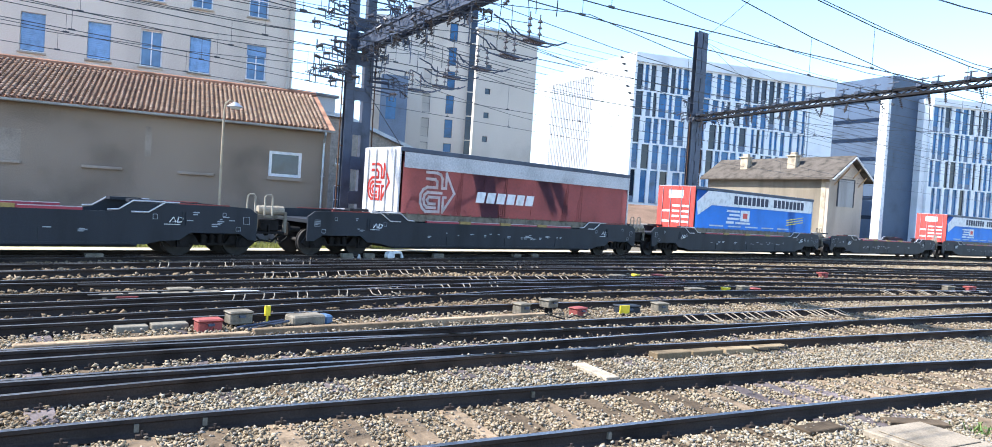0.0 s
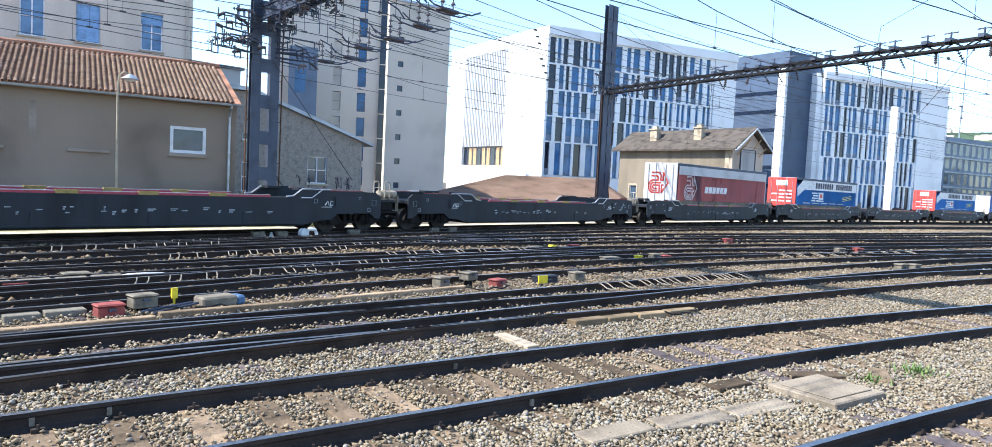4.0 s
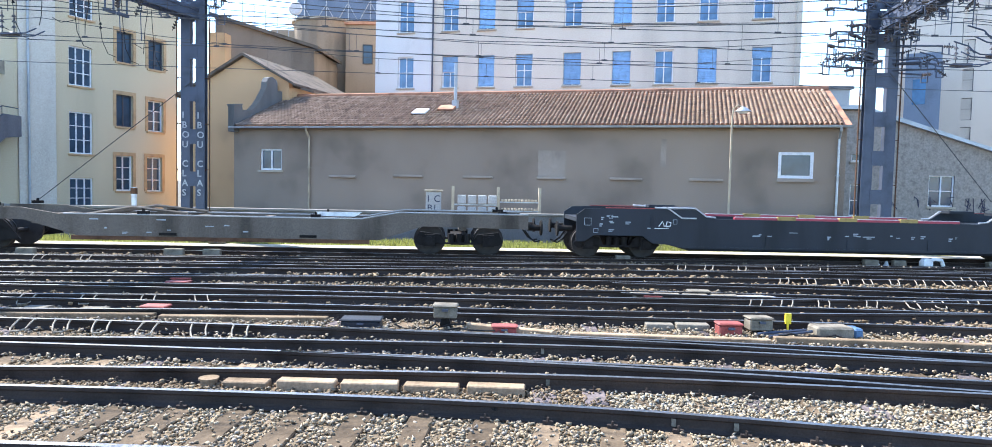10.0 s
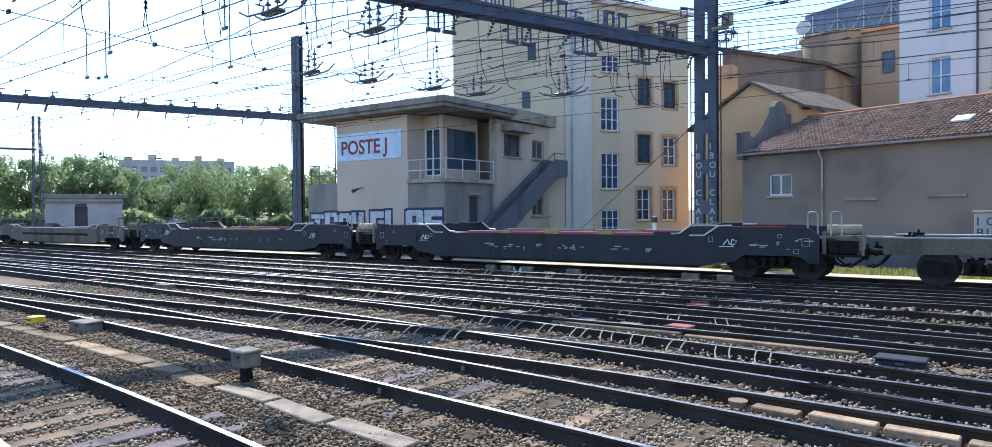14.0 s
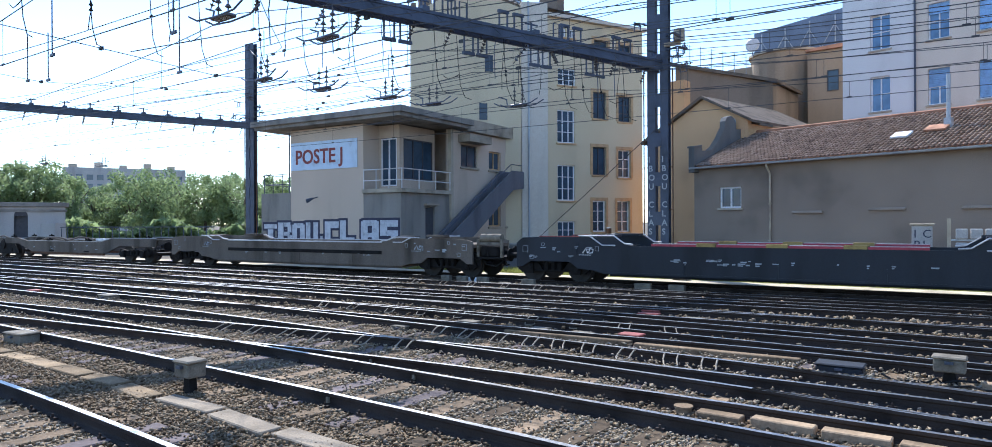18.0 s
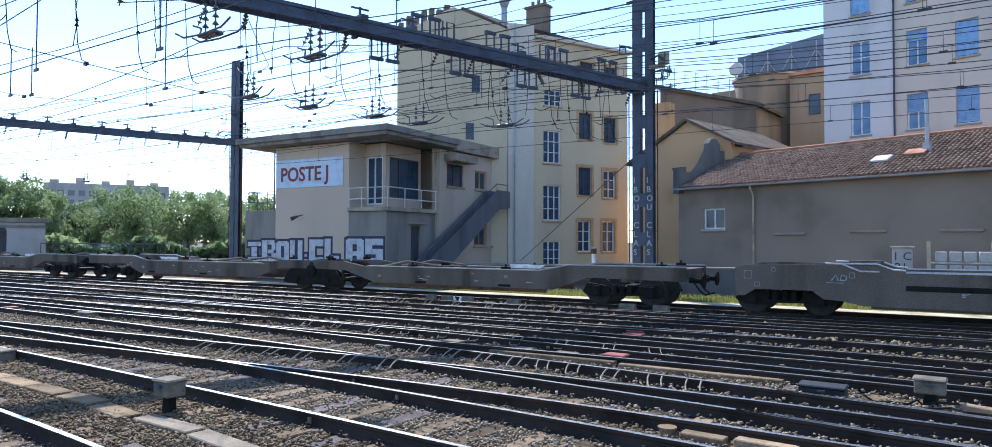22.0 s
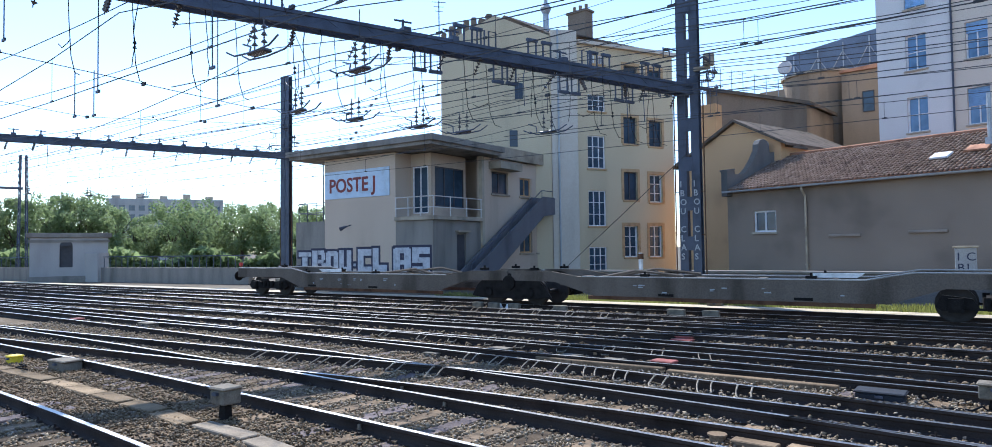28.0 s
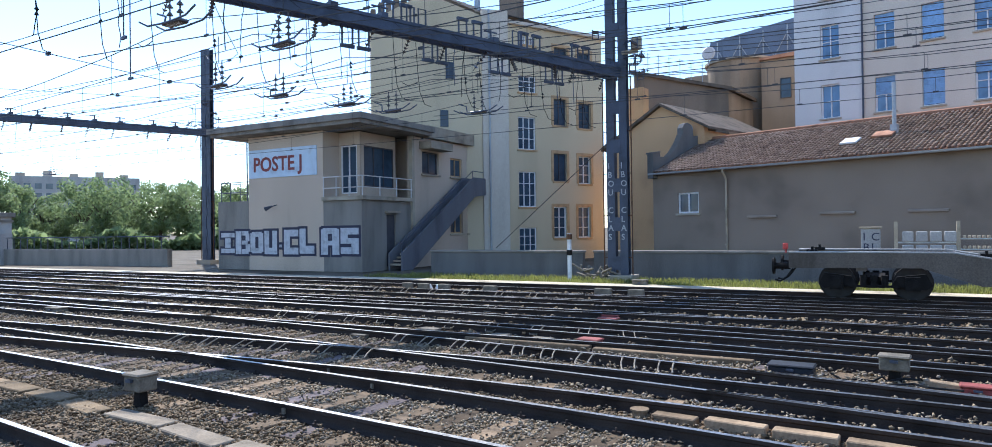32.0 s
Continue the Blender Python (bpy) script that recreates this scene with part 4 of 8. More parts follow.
def window_unit(parent, m, w, h, depth=0.14, frame=FRAME_WHITE, glass=GLASS, bars=(1, 0), fw=0.06, name="window", sill=None, shutter=0.0, surround=None):
    """A framed window set in its opening; its face looks along -y of m."""
    bm = bmesh.new()
    nx, nz = bars
    cells = []
    for i in range(nx + 1):
        for k in range(nz + 1):
            x0, x1 = (fw if i == 0 else w * i / (nx + 1) + fw * 0.45), (w - fw if i == nx else w * (i + 1) / (nx + 1) - fw * 0.45)
            z0, z1 = (fw if k == 0 else h * k / (nz + 1) + fw * 0.3), (h - fw if k == nz else h * (k + 1) / (nz + 1) - fw * 0.3)
            cells.append((x0, x1, z0, z1))
    wall_with_holes(bm, w, 0.0, h, 0.06, cells)
    bmesh.ops.translate(bm, verts=bm.verts[:], vec=(0, depth - 0.03, 0))
    ob = part(name, bm, frame, parent)
    ob.matrix_basis = m
    bm = bmesh.new()
    box(bm, 0.01, w - 0.01, depth + 0.034, depth + 0.05, 0.01, h - 0.01)
    part("pane", bm, glass, ob)
    if sill:
        bm = bmesh.new()
        box(bm, -0.1, w + 0.1, -0.1, depth - 0.035, -0.12, -0.004, bevel=0.012)
        part("sill", bm, sill, ob)
    if surround:
        bm = bmesh.new()
        prism(bm, [(-0.2, 0), (0, 0), (0, h), (w, h), (w, 0), (w + 0.2, 0), (w + 0.2, h + 0.22), (-0.2, h + 0.22)], -0.035, 0.05)
        part("surround", bm, surround, ob)
    if shutter > 0:
        bm = bmesh.new()
        sh = h * shutter
        n = max(3, int(sh / 0.11))
        edge = []
        for i in range(n):
            z = h - sh + sh * i / n
            edge += [(depth - 0.075, z), (depth - 0.055, z + sh / n * 0.85)]
        prism(bm, edge + [(depth - 0.055, h - 0.01), (depth - 0.04, h - 0.01), (depth - 0.04, h - sh)], fw * 0.3, w - fw * 0.3, SWAP)
        part("roller_shutter", bm, SHUTTER_BLUE, ob)
    return ob


def shell(parent, name, length, depth, z0, z1, mat, holes=(), thick=0.35, label="", m=None):
    """Front wall with real openings, sides, back and an inner wall, in the frame of the wall."""
    bm = bmesh.new()
    wall_with_holes(bm, length, z0, z1, thick, list(holes))
    ob = part(name, bm, mat, parent, label)
    bm = bmesh.new()
    prism(bm, [(0, z0), (length, z0), (length, z1), (0, z1)], depth - 0.3, depth)
    o2 = part("back_wall", bm, mat, parent)
    obs = [ob, o2]
    for x in (0, length - 0.3):
        bm = bmesh.new()
        box(bm, x, x + 0.3, thick + 0.002, depth - 0.302, z0, z1)
        obs.append(part("side_wall", bm, mat, parent))
    bm = bmesh.new()
    box(bm, 0.32, length - 0.32, thick + 1.0, thick + 1.1, z0, z1)
    obs.append(part("inner_wall", bm, CLAD_SLATE, parent))
    if m is not None:
        for o in obs:
            o.matrix_basis = m
    return ob


def lettering(parent, text, size, mat, m, depth=0.012, spread=0.0, name="lettering", label="", squeeze=1.0, slant=0.0):
    cu = bpy.data.curves.new(name, "FONT")
    cu.body, cu.size, cu.extrude, cu.offset, cu.resolution_u, cu.shear = text, size, depth, spread, 3, slant
    tmp = bpy.data.objects.new(name, cu)
    scene.collection.objects.link(tmp)
    me = bpy.data.meshes.new_from_object(tmp.evaluated_get(bpy.context.evaluated_depsgraph_get()))
    bpy.data.objects.remove(tmp)
    me.materials.clear()
    me.materials.append(mat)
    me.transform(Matrix.Diagonal((squeeze, 1, 1, 1)))
    ob = new(name, me)
    ob.parent = parent
    ob.matrix_basis = m
    return tagged(ob, label)


# the long goods shed
SA, SB = (-16.3, 37.9), (13.75, 31.0)
sm, slen = plane_frame(SA, SB)
shed = thing("goods_shed", "long low goods shed with brown rendered wall and clay tile roof", "shed", sm)
E1, RZ, RD = 5.3, 7.6, 5.2
W1, W2 = (1.66, 3.0, 2.95, 4.1), (28.1, 29.55, 2.97, 4.13)
bm = bmesh.new()
wall_with_holes(bm, slen, -0.2, E1, 0.4, [W1, W2])
part("front_wall", bm, RENDER_BROWN, shed)
for x0 in (0, slen - 0.35):
    bm = bmesh.new()
    prism(bm, [(0.402, -0.2), (2 * RD, -0.2), (2 * RD, E1), (RD, RZ - 0.18), (0.402, E1 + 0.02)], x0, x0 + 0.35, SWAP)
    part("end_wall", bm, RENDER_BROWN, shed)
bm = bmesh.new()
box(bm, 0.36, slen - 0.36, 2 * RD - 0.3, 2 * RD, -0.2, E1)
part("back_wall", bm, RENDER_BROWN, shed)
bm = bmesh.new()
prism(bm, [(-0.38, E1 - 0.07), (RD, RZ - 0.12), (2 * RD + 0.35, E1 - 0.07), (2 * RD + 0.35, E1), (RD, RZ - 0.05), (-0.38, E1)], 0.36, slen + 0.12, SWAP)
part("roof_deck", bm, TILE, shed)
# canal tiles, overlapping row by row up the slope
run = math.hypot(RD + 0.4, RZ - E1)
ux, uz = (RD + 0.4) / run, (RZ - E1) / run
cols, rws = int((slen - 0.3) / 0.205), int(run / 0.34)
rng = np.random.default_rng(4)
tv, tf = [], []
for r in range(rws):
    for c in range(cols):
        x = 0.42 + c * 0.205 + rng.normal(0, 0.006)
        s0 = r * 0.34 - 0.03 + rng.normal(0, 0.008)
        lift = rng.normal(0, 0.006)
        base = len(tv)
        for s, rad, dz in ((s0, 0.083, 0.035), (s0 + 0.42, 0.07, 0.005)):
            for k in range(5):
                a = math.pi * k / 4
                ox, oz = -math.cos(a) * rad, math.sin(a) * rad * 1.05 + dz + lift
                tv.append((x + ox, -0.4 + s * ux - oz * uz, E1 + s * uz + oz * ux))
        for k in range(4):
            tf.append((base + k, base + k + 1, base + 5 + k + 1, base + 5 + k))
soup("roof_tiles", tv, tf, TILE_ISLAND, kind="stuff", parent=shed, label="weathered terracotta canal tiles")
bm = bmesh.new()
for i in range(74):
    tube(bm, (0.5 + i * 0.41, RD, RZ + 0.03), (0.5 + i * 0.41 + 0.45, RD, RZ + 0.045), 0.13, 7, 0.115)
part("ridge_tiles", bm, TILE, shed, kind="stuff")
bm = bmesh.new()
prism(bm, [(-0.52, E1 - 0.02), (-0.5, E1 - 0.1), (-0.44, E1 - 0.13), (-0.38, E1 - 0.1), (-0.37, E1 - 0.02), (-0.4, E1 - 0.03), (-0.44, E1 - 0.1), (-0.49, E1 - 0.03)], 0.0, slen + 0.15, SWAP)
part("gutter", bm, ZINC, shed)
for px in (4.72, 30.52):
    bm = bmesh.new()
    polytube(bm, [(px, -0.43, E1 - 0.1), (px, -0.42, E1 - 0.25), (px, -0.1, E1 - 0.6), (px, -0.09, 0.1)], 0.055, 7)
    for z in (1.2, 3.1):
        box(bm, px - 0.08, px + 0.08, -0.16, 0.0, z, z + 0.05)
    part("downpipe", bm, STEEL_GALV if px > 9 else CONCRETE_PALE, shed)
window_unit(shed, pose(W1[0], 0, W1[2]), W1[1] - W1[0], W1[3] - W1[2], 0.12, bars=(1, 0), fw=0.09, sill=CONCRETE)
w = window_unit(shed, pose(W2[0], 0, W2[2]), W2[1] - W2[0], W2[3] - W2[2], 0.04, bars=(0, 0), fw=0.13, sill=None)
bm = bmesh.new()
box(bm, -0.05, 1.5, -0.12, -0.002, -0.16, -0.01)
part("ledge", bm, RENDER_PATCH, w)
for x0, x1, z in ((5.9, 7.45, 2.66), (9.6, 11.2, 2.75), (13.38, 14.94, 2.76), (17.15, 18.6, 2.78), (20.69, 22.2, 2.8), (24.3, 25.8, 2.82)):
    bm = bmesh.new()
    box(bm, x0, x1, -0.12, 0.0, z - 0.05, z + 0.07, bevel=0.02)
    part("wall_ledge", bm, RENDER_PATCH, shed)
bm = bmesh.new()
box(bm, 17.2, 18.55, -0.012, 0.0, 2.86, 4.12)
part("render_patch", bm, RENDER_PATCH, shed)
bm = bmesh.new()
box(bm, 23.0, 23.25, -0.01, 0.0, 3.4, 4.7)
part("render_patch", bm, RENDER_PATCH, shed)
# the gable parapet, stepped to stay shaded, and its stub of a chimney
bm = bmesh.new()
courses = []
for k in range(14):                                  # added fine steps keep the smooth sweep up to the stub in shade
    f = k / 13
    courses += [(0.95 + 1.6 * f, E1 + 0.98 + 1.45 * f ** 1.6), (0.95 + 1.6 * f + 0.004, E1 + 0.98 + 1.45 * ((k + 1) / 13) ** 1.6)]
prism(bm, [(-0.45, E1 - 0.3), (-0.45, E1 + 1.1), (0.25, E1 + 1.2), (0.3, E1 + 0.97)] + courses[:-1] + [(2.57, RZ + 0.55), (2.75, RZ + 0.8), (3.1, RZ + 0.9), (3.45, RZ + 0.8), (3.62, RZ + 0.55), (3.7, RZ + 0.15), (RD + 0.4, RZ + 0.3), (RD + 0.4, E1 - 0.3)], -0.05, 0.33, SWAP)
part("gable_parapet", bm, PARAPET_DARK, shed)
bm = bmesh.new()
prism(bm, [(-0.5, E1 + 1.08), (0.2, E1 + 1.2), (0.2, E1 + 1.28), (-0.5, E1 + 1.18)], -0.1, 0.4, SWAP)
part("parapet_coping", bm, PARAPET_DARK, shed)
for x, y, wd, mt in ((10.05, 1.15, 0.75, FRAME_WHITE), (11.25, 1.75, 0.9, TILE)):
    z = E1 + (y + 0.4) * uz / ux + 0.1
    bm = bmesh.new()
    box(bm, 0, wd, 0, 0.75, 0, 0.1, pose(x, y, z, math.degrees(math.atan2(uz, ux)), 0, 0), bevel=0.015)
    part("roof_light" if mt is FRAME_WHITE else "roof_hatch", bm, mt, shed)
bm = bmesh.new()
tube(bm, (12.05, 2.4, E1 + 1.0), (12.05, 2.4, E1 + 3.6), 0.09, 10)
box(bm, 11.9, 12.2, 2.25, 2.55, E1 + 1.0, E1 + 1.6)
part("vent_pipe", bm, ZINC, shed)

# tall cream apartment house behind the shed, with a white part at one end
wm, flen = plane_frame((-11.6, 51.8), (17.0, 45.3))
cream = thing("apartment_house", "tall cream rendered apartment house with rows of blue shuttered windows", "apartment building", wm)
fx = [5.25, 7.98, 10.75, 14.15, 17.5, 20.3, 23.05, 26.42]
fz = [1.2, 5.3, 9.4, 13.45, 17.5, 21.5]
SEAM = 4.55
bm = bmesh.new()
wall_with_holes(bm, flen - SEAM, -0.2, 25.2, 0.4, [(x - SEAM, x - SEAM + 1.22, z, z + 2.25) for x in fx for z in fz])
ob = part("wall", bm, RENDER_CREAM, cream)
ob.matrix_basis = pose(SEAM, 0, 0)
bm = bmesh.new()
wall_with_holes(bm, SEAM - 0.002, -0.2, 25.2, 0.4, [(1.8, 3.05, z, z + 2.3) for z in fz])
part("wall", bm, RENDER_WHITE, cream, "off-white rendered end bay")
for x0, x1, y0, y1 in ((0, 0.3, 0.402, 12), (flen - 0.3, flen, 0.402, 12), (0.302, flen - 0.302, 11.7, 12), (0.302, flen - 0.302, 1.5, 1.6)):
    bm = bmesh.new()
    box(bm, x0, x1, y0, y1, -0.2, 25.2)
    part("side_wall", bm, RENDER_CREAM, cream)
bm = bmesh.new()
box(bm, -0.3, flen + 0.3, -0.45, 12.4, 25.21, 25.5)
part("roof", bm, ROOF_GREY, cream)
rnd = random.Random(5)
for z in fz[1:]:
    for x in [1.8] + fx:
        window_unit(cream, pose(x, 0, z), 1.25 if x < 4 else 1.22, 2.3 if x < 4 else 2.25, 0.2, glass=GLASS_SKY, bars=(1, 1), fw=0.08, sill=CONCRETE, shutter=rnd.choice((0.0, 0.3, 0.5, 0.95, 0.95)))
bm = bmesh.new()
tube(bm, (SEAM, -0.09, 0.2), (SEAM, -0.09, 25), 0.06, 7)
part("downpipe", bm, STEEL_DARK, cream)
bm = bmesh.new()
tube(bm, (flen - 0.35, -0.09, 0.2), (flen - 0.35, -0.09, 25), 0.06, 7)
part("downpipe", bm, RENDER_CREAM, cream)

# rubble stone house with a lean-to gable beside the shed
ha, hb = (16.0, 40.6), (26.6, 40.4)
hm, hl = plane_frame(ha, hb)
stone_house = thing("stone_house", "old rubble stone house with sloping zinc edged roof", "house", hm)
holes = [(2.3, 3.4, 1.1, 2.9), (2.3, 3.4, 4.2, 5.9), (6.6, 8.0, 1.75, 3.5)]
bm = bmesh.new()
wall_with_holes(bm, hl, -0.2, 4.6, 0.4, holes)
part("wall", bm, RUBBLE, stone_house)
bm = bmesh.new()
prism(bm, [(0, 4.602), (hl, 4.602), (hl, 4.7), (2.6, 7.1), (0, 7.1)], 0, 0.4)
part("gable", bm, RUBBLE, stone_house)
bm = bmesh.new()
prism(bm, [(-0.3, 7.12), (2.6, 7.12), (hl + 0.75, 4.42), (hl + 0.75, 4.6), (2.65, 7.36), (-0.3, 7.36)], -0.3, 8.5)
part("roof", bm, ZINC, stone_house)
bm = bmesh.new()
box(bm, hl - 0.4, hl, 0.402, 8, -0.2, 4.6), box(bm, 0, hl - 0.41, 1.6, 1.7, -0.2, 4.6)
part("side_wall", bm, RUBBLE, stone_house)
for (x0, x1, z0, z1) in holes:
    window_unit(stone_house, pose(x0, 0, z0), x1 - x0, z1 - z0, 0.12, bars=(1, 1), fw=0.07, sill=CONCRETE, surround=None)
bm = bmesh.new()
for i in range(5):
    tube(bm, (7.6 + i * 0.62, -0.02, 0.8), (7.85 + i * 0.62, -0.02, 1.35), 0.07, 6), tube(bm, (7.85 + i * 0.62, -0.02, 1.35), (8.1 + i * 0.62, -0.02, 0.8), 0.07, 6)
part("graffiti", bm, GRAFFITI_FILL, stone_house, "pale blue spray paint scrawl")
bm = bmesh.new()
for i in range(9):
    a = rnd.uniform(4.2, 9.9)
    polytube(bm, [(a + rnd.uniform(-.3, .3), -0.012, 1.7 + rnd.uniform(-.3, .6)) for _ in range(5)], 0.025, 4)
part("graffiti", bm, GRAFFITI_LINE, stone_house, "thin black spray paint scrawl")

# low corrugated link roof seen between the shed and the tower
bm = bmesh.new()
box(bm, 17.5, 20.9, 47.0, 54, -0.2, 9.2)
lb = thing("low_house", "low grey rendered house with flat roof", "house")
part("wall", bm, RENDER_GREY, lb)
bm = bmesh.new()
box(bm, 17.3, 21.1, 46.8, 54.2, 9.21, 9.4)
part("roof", bm, ROOF_GREY, lb)

# residential tower
tower = thing("residential_tower", "warm grey residential tower with columns of narrow windows", "apartment building")
ta, tb = (39.55, 69.64), (45.32, 66.05)
tm, tl = plane_frame(ta, tb)
tz = [1.4 + 2.75 * i for i in range(9)]
th = [(x, x + 0.9, z, z + 2.1) for z in tz for x in (1.65, 4.35)]
shell(tower, "wall", tl, 14, -0.2, 27.5, CLAD_TOWER, th, m=tm)
for x0, x1, z0, z1 in th:
    window_unit(tower, tm @ pose(x0, 0, z0), x1 - x0, z1 - z0, 0.15, frame=FRAME_DARK, glass=GLASS_BLUE, bars=(0, 1), fw=0.05)
tm2, tl2 = plane_frame((45.43, 64.76), (52.71, 62.97))
th2 = [(1.2, 1.85, z, z + 0.65) for z in [4.0 - 2.72 + 2.72 * i for i in range(7)]]
shell(tower, "wall", tl2, 14, -0.2, 22.1, CLAD_TOWER, th2, m=tm2)
for x0, x1, z0, z1 in th2:
    window_unit(tower, tm2 @ pose(x0, 0, z0), x1 - x0, z1 - z0, 0.12, frame=FRAME_DARK, bars=(0, 0), fw=0.05)
bm = bmesh.new()
box(bm, tl - 0.1, tl + 0.62, -0.4, -0.3, 0, 27)
ob = part("stair_glazing", bm, GLASS_NAVY, tower, "dark vertical strip of stairwell glazing")
ob.matrix_basis = tm
for i in range(10):
    bm = bmesh.new()
    box(bm, tl - 0.1, tl + 0.62, -0.44, -0.405, 1.2 + 2.75 * i, 1.3 + 2.75 * i)
    ob = part("spandrel", bm, CLAD_TOWER, tower)
    ob.matrix_basis = tm
for (p, z, mm) in ((tl, 27.5, tm), (tl2, 22.1, tm2)):
    bm = bmesh.new()
    box(bm, -0.15, p + 0.15, -0.15, 14.1, z + 0.002, z + 0.25)
    ob = part("roof", bm, ZINC, tower)
    ob.matrix_basis = mm
tm3, tl3 = plane_frame((33.2, 64.0), (35.6, 62.7))
bm = bmesh.new()
box(bm, 0, tl3, 0, 6, -0.2, 14.9)
ob = part("annex", bm, CLAD_SLATE, tower, "blue-grey clad lower annex")
ob.matrix_basis = tm3
bm = bmesh.new()
box(bm, 0.6, 1.6, -0.02, 0.0, 10.4, 12.6)
ob = part("window", bm, GLASS_BLUE, tower)
ob.matrix_basis = tm3
bm = bmesh.new()
box(bm, -1.2, 5.4, 8, 14, -0.2, 23)
ob = part("rear_wing", bm, CLAD_TOWER, tower, "pale rear wing")
ob.matrix_basis = tm3


# white office blocks with staggered window slots
def slot_facade(parent, m, x0, x1, rows, seed):
    """White upright panels of uneven width with window panes between them, storey by storey."""
    r = random.Random(seed)

    def put(name, a, b, y0, y1, z0, z1, mt):
        bm = bmesh.new()
        box(bm, a, b, y0, y1, z0, z1)
        ob = part(name, bm, mt, parent)
        ob.matrix_basis = m
    for z1, z0 in zip(rows, rows[1:]):
        put("floor_band", x0, x1, -0.02, 0.4, z1 - 0.14, z1 + 0.06, CLAD_WHITE)
        x = x0
        lean = r.choice((0, 1))
        while x < x1 - 0.3:
            w = min(r.choice((0.3, 0.36, 0.5, 0.8)), x1 - x)
            if lean:
                put("panel", x, x + w, 0, 0.32, z0 + 0.062, z1 - 0.142, CLAD_WHITE)
                x += w
            g = min(r.choice((0.55, 0.75, 0.95, 1.15)), x1 - x)
            lean = 1
            if g > 0.1:
                put("pane", x, x + g, 0.24, 0.3, z0 + 0.062, z1 - 0.142, r.choice((GLASS_BLUE, GLASS_BLUE, GLASS_NAVY)))
                if r.random() < 0.35:
                    put("spandrel", x, x + g, 0.18, 0.238, z0 + 0.062, z0 + 0.9, CLAD_SLATE)
                x += g


c1, l1, r1 = (70.58, 63.8), (75.47, 89.56), (101.46, 52.36)
off1 = thing("office_block", "white office block with staggered vertical window slots", "office building")
m1, n1 = plane_frame(c1, r1)
slot_facade(off1, m1, 0.35, 28.7, (22.7, 19.05, 15.6, 12.0, 8.5, 3.9), 3)
for (x0, x1, z0, z1, y0) in ((0, n1, 22.75, 24.0, -0.3), (0, 0.34, 0, 22.74, -0.1), (28.72, n1, 0, 22.74, -0.1), (0.35, 28.7, -0.2, 3.85, -0.1)):
    bm = bmesh.new()
    box(bm, x0, x1, y0, 0.45, z0, z1)
    ob = part("facade_frame", bm, CLAD_WHITE, off1)
    ob.matrix_basis = m1
m1b, n1b = plane_frame(l1, c1)
bm = bmesh.new()
wall_with_holes(bm, n1b - 0.2, -0.2, 24.0, 0.5, [(4.6, 16.6, 5.1, 22.2)])
ob = part("side_wall", bm, CLAD_WHITE, off1)
ob.matrix_basis = m1b
# dark sheet stands in for the shade between the fins
bm = bmesh.new()
box(bm, 4.4, 16.8, 0.55, 0.7, 5, 22.3)
ob = part("loggia_shade_back", bm, FRAME_DARK, off1)
ob.matrix_basis = m1b
for i in range(26):
    bm = bmesh.new()
    x = 4.7 + i * 0.46
    box(bm, x, x + 0.14, 0.04, 0.34, 8.0, 22.2)
    ob = part("fin", bm, CLAD_WHITE, off1)
    ob.matrix_basis = m1b
for i in range(9):
    bm = bmesh.new()
    x = 4.8 + i * 1.32
    box(bm, x, x + 0.85, 0.5, 0.54, 5.2, 7.8)
    ob = part("window", bm, SURROUND if i % 3 else GLASS_NAVY, off1)
    ob.matrix_basis = m1b
bm = bmesh.new()
box(bm, 0.5, n1 - 0.2, 0.55, 24, -0.2, 23.8)
ob = part("core", bm, CLAD_WHITE, off1)
ob.matrix_basis = m1

off2 = thing("office_block", "white office block with staggered vertical window slots", "office building")
m2, n2 = plane_frame((124.27, 47.86), (151.05, 35.56))
slot_facade(off2, m2, 0.3, 22.6, (23.2, 18.9, 14.4, 9.9, 5.5, 1.2), 8)
for (x0, x1, z0, z1, y0) in ((0, n2, 23.25, 24.4, -0.3), (22.62, n2, -0.2, 23.24, -0.1), (0, 0.29, -0.2, 23.24, -0.1)):
    bm = bmesh.new()
    box(bm, x0, x1, y0, 0.45, z0, z1)
    ob = part("facade_frame", bm, CLAD_WHITE, off2)
    ob.matrix_basis = m2
bm = bmesh.new()
box(bm, -1.0, n2 - 0.2, 0.5, 20, -0.2, 24.2)
ob = part("core", bm, CLAD_WHITE, off2)
ob.matrix_basis = m2

slate = thing("office_block", "blue-grey metal clad office block behind the white ones", "office building")
m3, n3 = plane_frame((119.3, 63.5), (117.3, 51.63))
bm = bmesh.new()
box(bm, 0, n3 + 0.5, 0, 10, -0.2, 27.2)
ob = part("wall", bm, CLAD_NAVY, slate)
ob.matrix_basis = m3
for i in range(7):
    bm = bmesh.new()
    box(bm, 1, n3 - 0.5, -0.06, 0.0, 4 + i * 3.2, 4.6 + i * 3.2)
    ob = part("window_band", bm, GLASS_NAVY, slate)
    ob.matrix_basis = m3

# small station house with two chimneys
st_m, st_l = plane_frame((69.88, 50.4), (67.67, 34.99))
station = thing("station_house", "small old station house with sandy wall and dark roof", "house", st_m)
sh_ = [(1.9, 2.95, 1.25, 2.95), (5.65, 6.9, 1.35, 3.05), (8.3, 9.5, 1.4, 3.1), (12.3, 13.5, 1.5, 3.15)]
GW = 5.4
bm = bmesh.new()
wall_with_holes(bm, st_l, -0.2, 7.4, 0.35, sh_)
part("wall", bm, RENDER_SAND, station)
bm = bmesh.new()
